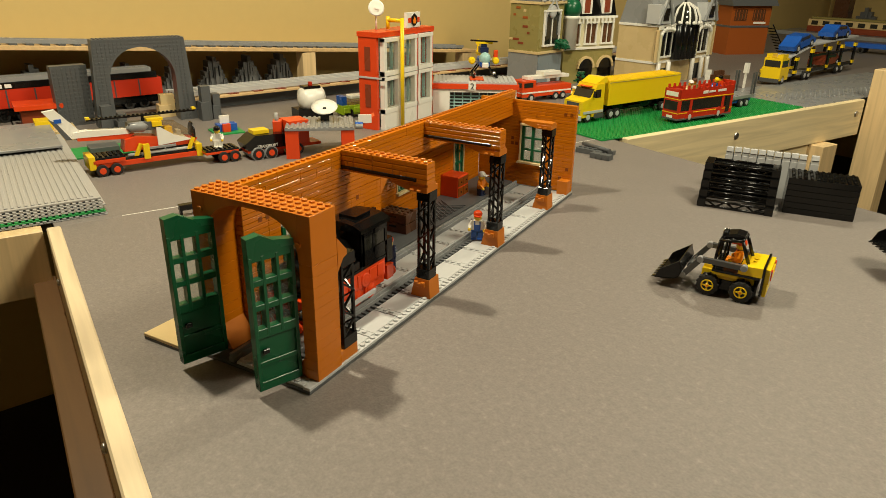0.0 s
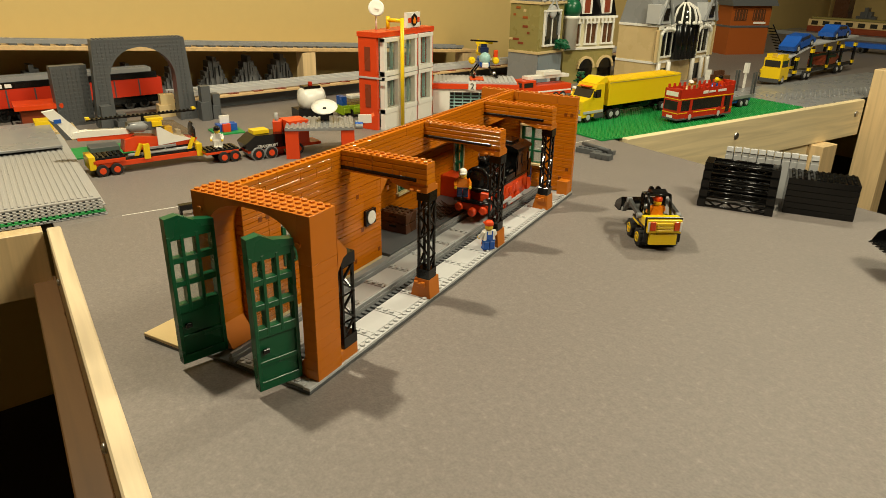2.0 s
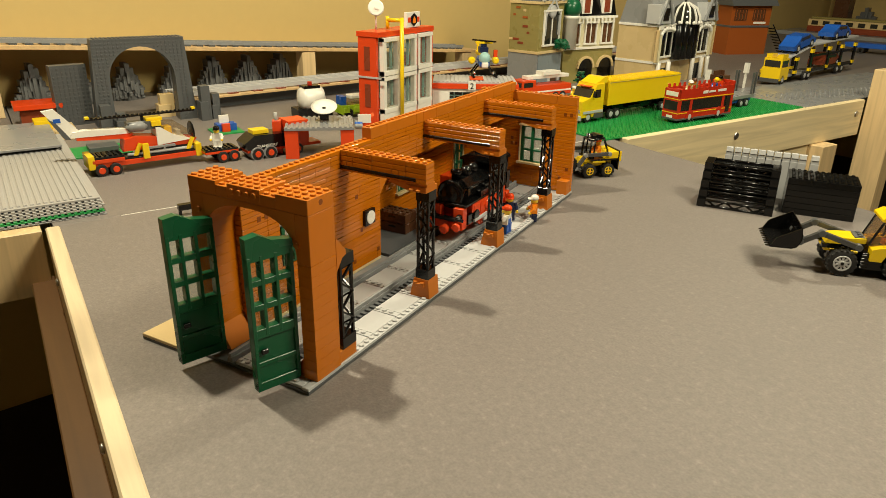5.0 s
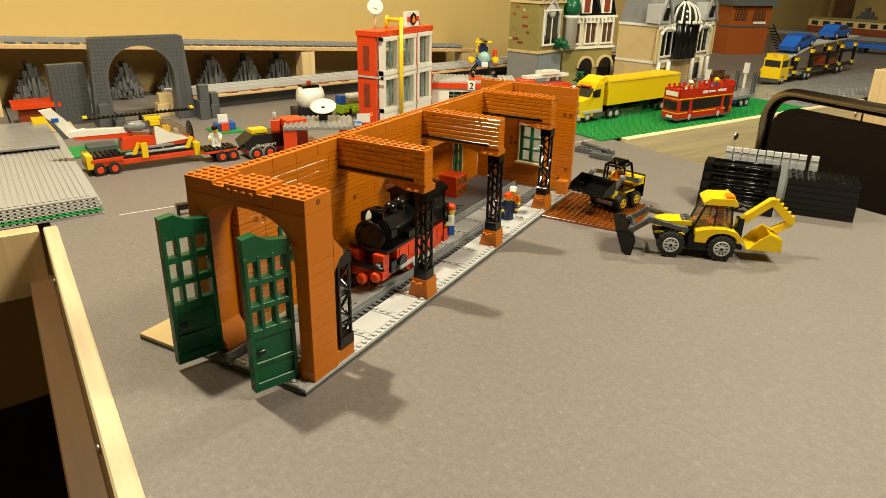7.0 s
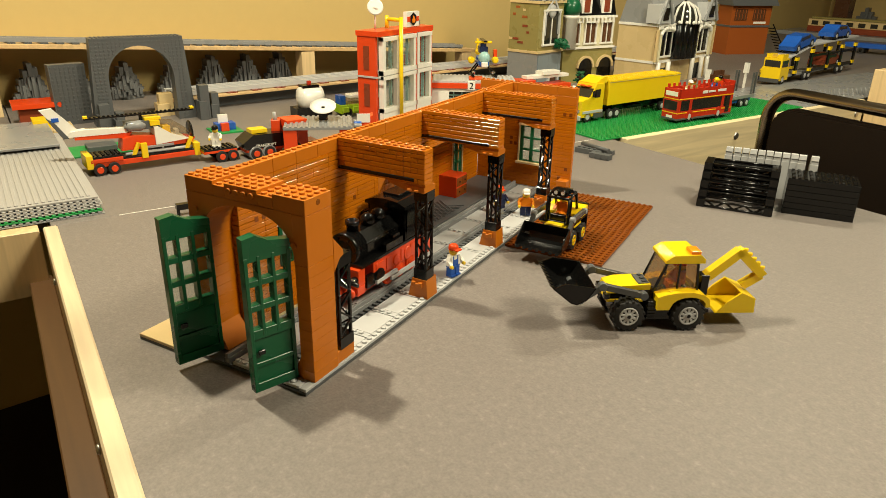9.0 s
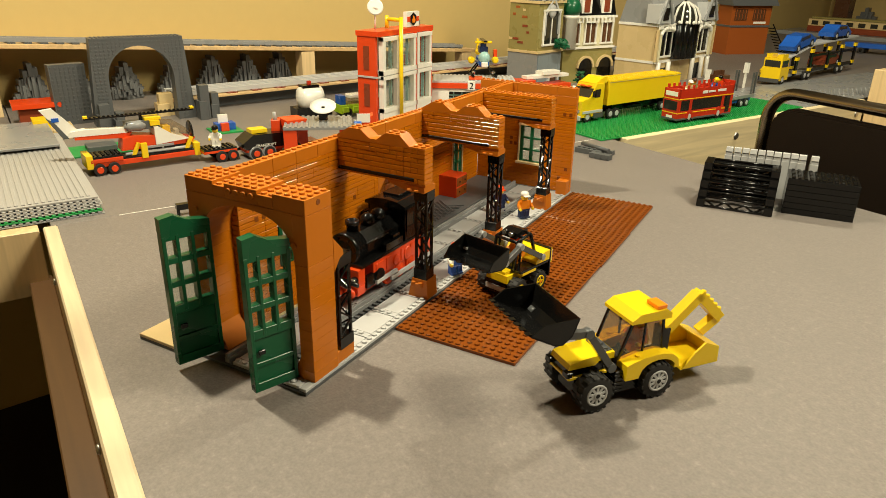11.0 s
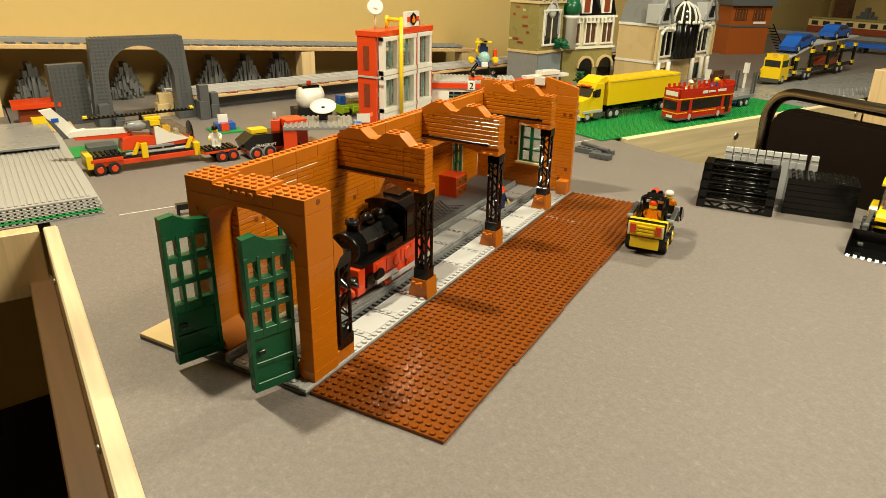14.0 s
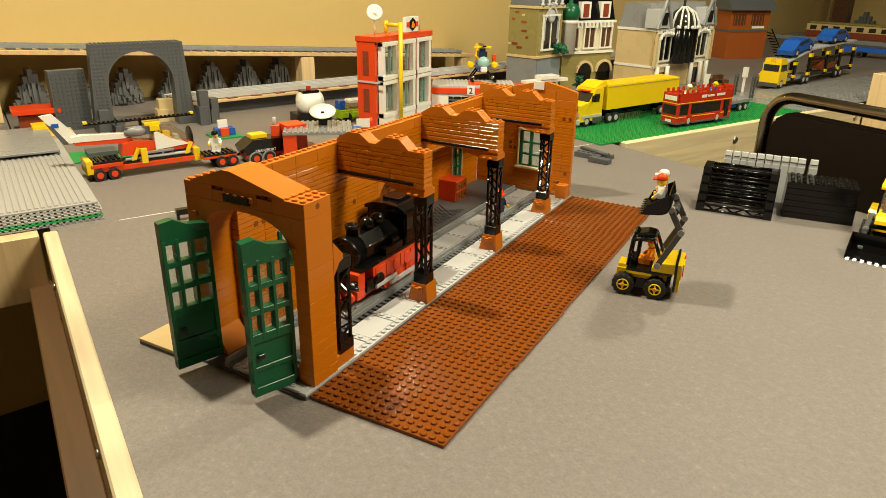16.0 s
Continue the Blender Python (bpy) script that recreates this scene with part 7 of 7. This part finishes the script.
row = thing("grey_panel_row", "row of upright light grey toy panels", "toy parts", pose(0.203, 0.797, 0, 0, 0, 4))
for k in range(11):
    bm = boxes((-0.0056, 0.0056, -0.008, 0.008, 0, 0.060), (-0.0052, 0.0052, -0.007, 0.007, 0.060, 0.066))
    prism(bm, [(-0.008, 0.066), (0.008, 0.066), (0.002, 0.072), (-0.006, 0.072)], -0.005, 0.005, "x")
    part("panel", bm, LIGHTGREY, row, "", pose(0.0117 * k + (0.005 if k > 9 else 0), 0.001 * (k % 3), 0, 0, 0, (-3, 2, 4)[k % 3]))
bm = boxes((-0.03, 0.01, -0.006, 0.01, 0, 0.007), (0.0, 0.03, -0.02, -0.008, 0, 0.007), (-0.02, 0.02, 0.012, 0.02, 0, 0.006))
studs(bm, -0.03, 4, -0.004, 1, 0.007, n=8)
for k in range(3):
    lathe(bm, [(0.0038, 0), (0.0038, 0.002), (0.002, 0.002)], (0.006 + 0.009 * k, -0.021, 0.0038), "y", 10)
rod(bm, (-0.03, 0.015, 0.009), (0.02, 0.0, 0.009), 0.003)
solo("grey_part_pile", bm, DARKGREY, "small pile of loose dark grey toy parts", "toy parts", pose(-0.045, 0.9, 0, 0, 0, -10) @ Matrix.Scale(1.35, 4))

# ---- a tubular chair pushed to the table ----
chair = thing("tubular_chair", "chrome tube chair with dark brown backrest", "chair")
bm = bmesh.new()
bend = [math.pi / 2 * k / 8 for k in range(9)]
path = [(-0.2, -0.8)] + [(-0.145 - 0.055 * math.cos(a), 0.06 + 0.055 * math.sin(a)) for a in bend] + [(0.145 + 0.055 * math.sin(a), 0.06 + 0.055 * math.cos(a)) for a in bend] + [(0.2, -0.8)]
rings = []
for k, (x, z) in enumerate(path):
    a, b = path[max(k - 1, 0)], path[min(k + 1, len(path) - 1)]
    d = Vector((b[0] - a[0], 0, b[1] - a[1])).normalized()
    out = Vector((-d.z, 0, d.x))
    rings.append([bm.verts.new(Vector((x, 0, z)) + out * 0.0105 * math.cos(q) + Vector((0, 0.0135 * math.sin(q), 0))) for q in [2 * math.pi * n / 16 for n in range(16)]])
for ra, rb in zip(rings, rings[1:]):
    for n in range(16):
        f = bm.faces.new((ra[n], ra[(n + 1) % 16], rb[(n + 1) % 16], rb[n]))
        f.smooth = True
bmesh.ops.recalc_face_normals(bm, faces=bm.faces[:])
part("frame", bm, BROWNCHROME, chair, "bent chrome tube, brown reflections put into its colour")
part("bracket", boxes((0.06, 0.085, -0.006, 0.008, 0.075, 0.108)), BLACK, chair)
bm = bmesh.new()
back = [(-0.172, -0.3), (0.172, -0.3), (0.184, 0.05), (0.178, 0.072), (0.15, 0.09), (-0.15, 0.09), (-0.178, 0.072), (-0.184, 0.05)]
prism(bm, back, -0.012, 0.014)
bmesh.ops.bevel(bm, geom=bm.edges[:], offset=0.005, segments=2, affect="EDGES")
part("backrest", bm, LEATHER, chair, "dark brown padded backrest")
part("seat", boxes((-0.19, 0.19, 0.0, 0.4, -0.38, -0.34), b=0.01), LEATHER, chair)
for s in (-1, 1):
    part("leg", mk(rod, (s * 0.2, 0.38, -0.8), (s * 0.19, 0.36, -0.36), 0.011, 14), CHROME, chair)


# ---- what moves ----
def at(x, y, yaw, z=0.0):
    return pose(x * U, y * U, z, 0, 0, yaw)


P1 = 0.0050                   # on top of the brown plates' studs
# seconds, place in studs, heading, height, lift of the arms, tilt of the shovel against the ground
SKID = [(0, 33.4, 49.2, 178, 0, 0, -8), (1.6, 33.4, 49.2, 178, 0, 0, -8), (1.8, 24.0, 56.5, 140, 0, 5, 0), (2.0, 19.5, 63, 122, 0, 8, 0), (2.2, 15.2, 75.5, 115, 0, 20, 10),
        (2.4, 9.5, 84, 140, 0, 45, 20), (2.5, 5.0, 86, 148, 0, 55, 25), (2.6, 2.0, 90, 155, 0, 40, 10), (2.8, -1.8, 93, 165, 0, 20, 0), (3.0, -3.0, 93.5, 170, 0, 5, 0),
        (3.3, -14, 88, 180, 0, 0, 0), (4.4, -14, 88, 180, 0, 0, 0), (4.9, -4, 96, 215, 0, 0, 0), (5.5, 8, 92, 260, 0, 0, 0),
        (6.3, 10.8, 81.5, 262, 0, 8, -10), (6.4, 10.9, 83.5, 264, 0, 28, 30), (6.5, 10.8, 85.0, 266, 0, 42, 60), (6.6, 10.4, 85.5, 268, 0, 84, 80), (6.8, 10.0, 79, 272, P1, 74, 75),
        (7.0, 9.7, 76, 252, P1, 16, 5), (7.2, 9.6, 74, 262, P1, 20, 5), (7.4, 9.1, 71.2, 268, P1, 82, 78), (7.6, 9.1, 70.8, 268, P1, 86, 80), (7.8, 9.0, 71.5, 266, P1, 84, 80), (8.0, 8.9, 72.0, 262, P1, 24, 12),
        (8.2, 8.6, 70, 255, P1, 40, 10), (8.4, 7.8, 62.6, 266, P1, 84, 78), (8.55, 7.7, 61.7, 267, P1, 86, 80), (8.65, 7.7, 60.6, 264, P1, 34, 20), (8.8, 7.5, 57.5, 255, P1, 8, 0), (9.0, 7.3, 53.2, 270, P1, 2, -5), (9.2, 7.2, 54.6, 270, P1, 84, 78),
        (9.5, 7.2, 54.6, 270, P1, 80, 75), (10.3, 7.4, 45, 262, P1, 40, 20), (11.0, 8.0, 33, 256, P1, 30, 10), (11.3, 8.2, 31, 262, P1, 14, 0), (11.5, 7.0, 24.3, 270, P1, 6, -5), (11.6, 7.2, 22.5, 270, P1, 8, -5), (11.8, 7.2, 22.5, 275, P1, 50, 40), (12.0, 7.0, 22, 276, P1, 62, 45),
        (12.2, 7.2, 21.5, 262, P1, 10, -5), (12.4, 7, 22, 290, P1, 56, 70), (12.5, 7.1, 22.2, 286, P1, 58, 78), (12.6, 7.6, 22.2, 255, P1, 62, 70), (12.7, 9.5, 21.8, 205, P1, 66, 60), (12.85, 13, 23.5, 135, P1, 60, 40), (13, 16.4, 27.4, 69, 0.0045, 46, 22),
        (13.2, 18.5, 37.5, 68, 0.002, 20, 5), (13.5, 19.7, 45.2, 80, 0.001, 8, 0), (13.8, 20, 54.5, 81, 0.001, 6, 0), (14, 19.9, 61, 93, 0, 6, 0), (14.2, 20.6, 67, 80, 0, 10, 4), (14.4, 21.6, 71.3, 61, 0, 14, 8), (14.5, 22, 71.8, 52, 0, 14, 8),
        (14.65, 23.5, 72, 5, 0, 16, 8), (14.8, 26.5, 71.5, -40, 0, 18, 8), (15, 28.3, 65, -81, 0, 18, 8), (15.2, 28.6, 55, -84, 0, 18, 8), (15.35, 27.8, 50, -102, 0, 70, 8), (15.5, 25.6, 48, -124, 0, 106, 8),
        (15.58, 24.5, 46.3, -148, 0, 112, 2), (15.7, 22.6, 45.2, -173, 0, 115, -5), (16, 22.6, 45.2, -173, 0, 115, -5)]
HOE = [(0, 65.0, 73.5, 205, 0, 0, 0), (4.2, 65.0, 73.5, 205, 0, 0, 0), (5.2, 45, 66, 190, 0, 0, 0), (6.0, 32, 63.5, 185, 0, 0, 0),
       (6.3, 28.1, 63.0, 186, 0, -8, 20), (6.4, 27.2, 63.6, 186, 0, 10, 30), (6.5, 26.6, 64.6, 183, 0, 30, 92), (6.6, 26.4, 63.6, 186, 0, 58, 105), (6.7, 26.35, 63.1, 190, 0, 44, 20), (6.8, 26.3, 62.6, 195, 0, 24, -50), (7.0, 26.3, 62.1, 199, 0, -5, -80),
       (7.2, 25.6, 61.8, 199, 0, 20, 10), (7.4, 24.9, 61.4, 199, 0, 84, 110), (7.6, 24.8, 61.4, 199, 0, 88, 122), (7.8, 24.6, 61.8, 199, 0, 48, 20), (8.0, 24.6, 62.0, 199, 0, 34, -78), (8.2, 24.6, 61.6, 202, 0, -6, -30), (8.4, 24.4, 59.4, 216, 0, 68, 90), (8.5, 24.3, 58.4, 221, 0, 74, 112),
       (8.65, 24.3, 53.5, 229, 0, 52, 30), (8.8, 25.4, 46, 234, 0, 20, 20), (9.0, 26.0, 35.6, 213, 0, -3, 40), (9.2, 25.6, 33.2, 188, 0, -8, 30), (9.6, 26, 31, 195, 0, -5, 25), (10.4, 26, 24, 215, 0, 20, 30), (11.1, 26.2, 17, 234, 0, 40, 30),
       (11.3, 26.2, 16.2, 236, 0, 42, 40), (11.4, 25.6, 13, 210, 0, 40, -20), (11.5, 25.7, 11.4, 204, 0, 38, -72), (11.7, 25.7, 11.3, 203, 0, 22, -64), (11.9, 25.8, 11.3, 203, 0, 42, 40), (12.0, 25.8, 11.2, 203, 0, 48, 62), (12.2, 25.4, 12.2, 200, 0, 12, -60), (12.4, 26.6, 13, 188, 0, 16, 30),
       (12.5, 27.6, 14.0, 180, 0, 34, 66), (12.6, 28.2, 15, 165, 0, 46, 75), (12.7, 29.5, 19, 125, 0, 50, 80), (12.85, 34.6, 28, 82, 0, 46, 50), (13.0, 35.4, 37.7, 72, 0, 16, 40), (13.2, 42.0, 52.5, 78, 0, 30, 40), (13.4, 46.8, 63, 76, 0, 25, 20), (13.5, 51.3, 68.9, 70, 0, 20, 20),
       (13.6, 54.0, 71.5, 60, 0, 15, 10), (13.72, 58, 74, 110, 0, 0, 0), (13.84, 58, 79, 185, 0, 0, 0), (13.95, 53.6, 86.0, 262, 0, -27, 0), (16.0, 53.6, 86.0, 262, 0, -27, 0)]
LOCO = [(0, 4.9), (0.2, 10), (0.5, 18.2), (1.0, 30.4), (1.2, 37), (1.5, 47.6), (1.8, 51.5), (2.0, 52.0), (2.2, 49.5), (2.5, 45.0), (3.0, 44.4), (3.5, 43.6), (4.2, 44.2), (5.2, 42.0), (6.3, 34.0), (6.5, 30.4), (7.0, 20.9), (7.5, 18.0), (8.0, 15.4), (16.0, 15.4)]
WORKER_1 = [(0, -4.2, 46.2, -70), (0.2, -2.0, 43.6, -80), (0.5, -0.7, 43.0, 200), (1.0, -0.8, 43.2, 150), (2.0, -0.8, 43.2, 140), (3.0, -0.6, 43.0, 130), (3.2, 1.4, 42.6, 60), (3.5, 2.6, 47.6, -80), (3.8, 1.8, 52.2, 120),
            (4.0, -1.4, 54.5, 100), (4.3, -1.4, 54.5, 150), (6.3, -1.0, 39.6, 190), (6.5, -2.4, 38.8, 190), (6.8, -4.4, 40.2, 190), (7.0, -5.6, 40.4, 215), (7.5, -5.6, 37.5, 215), (7.8, -3.2, 33, 215), (8.0, -2.4, 32.0, -60), (8.5, -0.5, 32.0, -70),
            (9.0, -0.6, 32.1, -15), (11.2, -0.6, 33.0, -30), (11.5, -2.2, 34.6, -30), (12.0, 7.6, 37.0, 20), (12.2, 12.4, 42.2, 10), (12.5, 16.2, 46.2, 0), (13.0, 19.0, 51.2, 100), (13.2, 19.8, 54.8, 100), (13.5, 20.9, 57.5, 250), (13.8, 22.2, 61, 110)]
WORKER_2 = [(0, -13.6, 66.5, 0), (1.6, -13.6, 66.5, 0), (1.8, -9.5, 50.3, -60), (2.2, -10.0, 55.6, -60), (2.6, -8.6, 72, 0), (2.8, -6.5, 75, -60), (3.0, -3.6, 71.0, -70), (3.2, -1.2, 65, -80), (3.5, -0.2, 61.8, -100), (4.0, 0.6, 59.0, 190), (4.3, 0.6, 59.0, 190),
            (6.3, -3.6, 65.4, -90), (6.5, -3.8, 64.2, -90), (7.0, -4.6, 61.4, -70), (7.5, -2.2, 61.4, 10), (8.0, -1.4, 62.4, -20), (8.5, -1.2, 61.4, -30), (9.0, -2.0, 61.2, -60), (11.5, -1.4, 59.6, -20), (11.7, 1.5, 61.5, 20), (12.0, 5.0, 64.0, 0), (12.5, 11.6, 64.8, 10),
            (13.0, 18.8, 67.8, 75), (13.5, 19.5, 72.5, -70), (13.8, 20.4, 70, 0)]


def ground_of(x, y, t):
    """The height of whatever a figure stands on."""
    if x < 0.0 and y < 80:
        return F + 0.0016
    if x < 16.4 and y > 48 and t > 8 or x < 16.4 and y > 64 or x < 16.4 and t > 11:
        return P1
    return 0.0


def loader_poses(row, pivot, tip):
    t, x, y, yaw, z, lift, tilt = row
    return at(x, y, yaw, z), pose(*pivot, 0, -lift, 0), pose(*tip, 0, lift - tilt, 0)


def pieces_arrive(ob, t, place, spot):
    """A piece lies ready beside the camera until it is put in its place."""
    low = min(v.co.z for v in ob.data.vertices)
    wait = pose(0.66 + 0.17 * (spot % 4), -0.42 + 0.05 * (spot // 4), -low)
    t = math.floor(t * FPS) / FPS
    walk(ob, [(0, wait), (t, wait), (t + 1.01 / FPS, place), (16.0, place)])


def motions():
    for thing_, arm, shovel, rows, pivot, tip, driver, seat in ((skid, skid_arm, skid_bucket, SKID, SK_PIVOT, SK_TIP, driver_1, pose(-0.9 * U, 0, 0.0325)),
                                                                (hoe, hoe_arm, hoe_bucket, HOE, HO_PIVOT, HO_TIP, driver_2, pose(-3.4 * U, 0, 0.035))):
        p = [(r[0], *loader_poses(r, pivot, tip)) for r in rows]
        walk(thing_, [(t, a) for t, a, b, c in p])
        walk(arm, [(t, b) for t, a, b, c in p])
        walk(shovel, [(t, c) for t, a, b, c in p])
        walk(driver, [(t, a @ seat) for t, a, b, c in p])
    walk(loco, [(t, pose(-8.6 * U, y * U, F + 0.006, 0, 0, -90)) for t, y in LOCO])
    # the railwayman rides on the rear step, then stands by a column
    ride = [(t, pose(-6.6 * U, (y + 19.3) * U, F + 0.022, 0, 0, 160)) for t, y in LOCO if t < 3.6]
    walk(stoker, ride + [(3.8, pose(-5.0 * U, 57.5 * U, F + 0.0016, 0, 0, -60)), (4.3, pose(-3.4 * U, 57.0 * U, F + 0.0016, 0, 0, -60)), (6.3, pose(-3.9 * U, 57.8 * U, F + 0.0016, 0, 0, -50)), (8.6, pose(-3.9 * U, 57.8 * U, F + 0.0016, 0, 0, -40)), (9.0, pose(-6.7 * U, 60.5 * U, F + 0.0016, 0, 0, -40)), (16.0, pose(-6.7 * U, 60.5 * U, F + 0.0016, 0, 0, -20))])
    # the two workers end up seated in the skid loader's shovel
    for fig, rows, side in ((worker_1, WORKER_1, 1.15), (worker_2, WORKER_2, -1.15)):
        path = []
        for t, x, y, yaw in rows:
            z = ground_of(x, y, t)
            if fig is worker_1 and 6.9 < t < 7.6:
                z = F + 0.022
            if fig is worker_2 and 1.7 < t < 2.3:
                z = F + 0.040
            path.append((t, at(x, y, yaw, z)))
        for r in SKID:
            if r[0] >= 14.0:
                a, b, c = loader_poses(r, SK_PIVOT, SK_TIP)
                path.append((r[0], a @ b @ c @ pose(0.012, side * U, -0.004)))
        walk(fig, path)
    for ob, t, x, y in plates:
        k = plates.index((ob, t, x, y))
        pieces_arrive(ob, t, pose(x, y, 0.0), 20 + k * 4)
    for ob, t, x, y, z, spot in ARRIVALS:
        pieces_arrive(ob, t, pose(x, y, z), spot)
    # the red train leaves, the chair is pushed in, both while nobody looks
    stay, gone = T(-1.33, 0.0, 0.0, 97), T(-1.33, -1.5, 0.0, 97)
    walk(train, [(0, stay), (4.4, stay), (5.9, gone), (16.0, gone)])
    away, near = pose(1.5, 1.35, 0, 0, 0, -8), pose(0.395, 0.972, 0.010, 0, 0, -33)
    walk(chair, [(0, away), (4.4, away), (6.0, near), (16.0, near)])
    walk(small_rotor, [(0, pose(0, 0, 0, 0, 0, 63)), (4.4, pose(0, 0, 0, 0, 0, 63)), (6.0, pose(0, 0, 0, 0, 0, 0)), (16.0, pose(0, 0, 0, 0, 0, 0))])


motions()
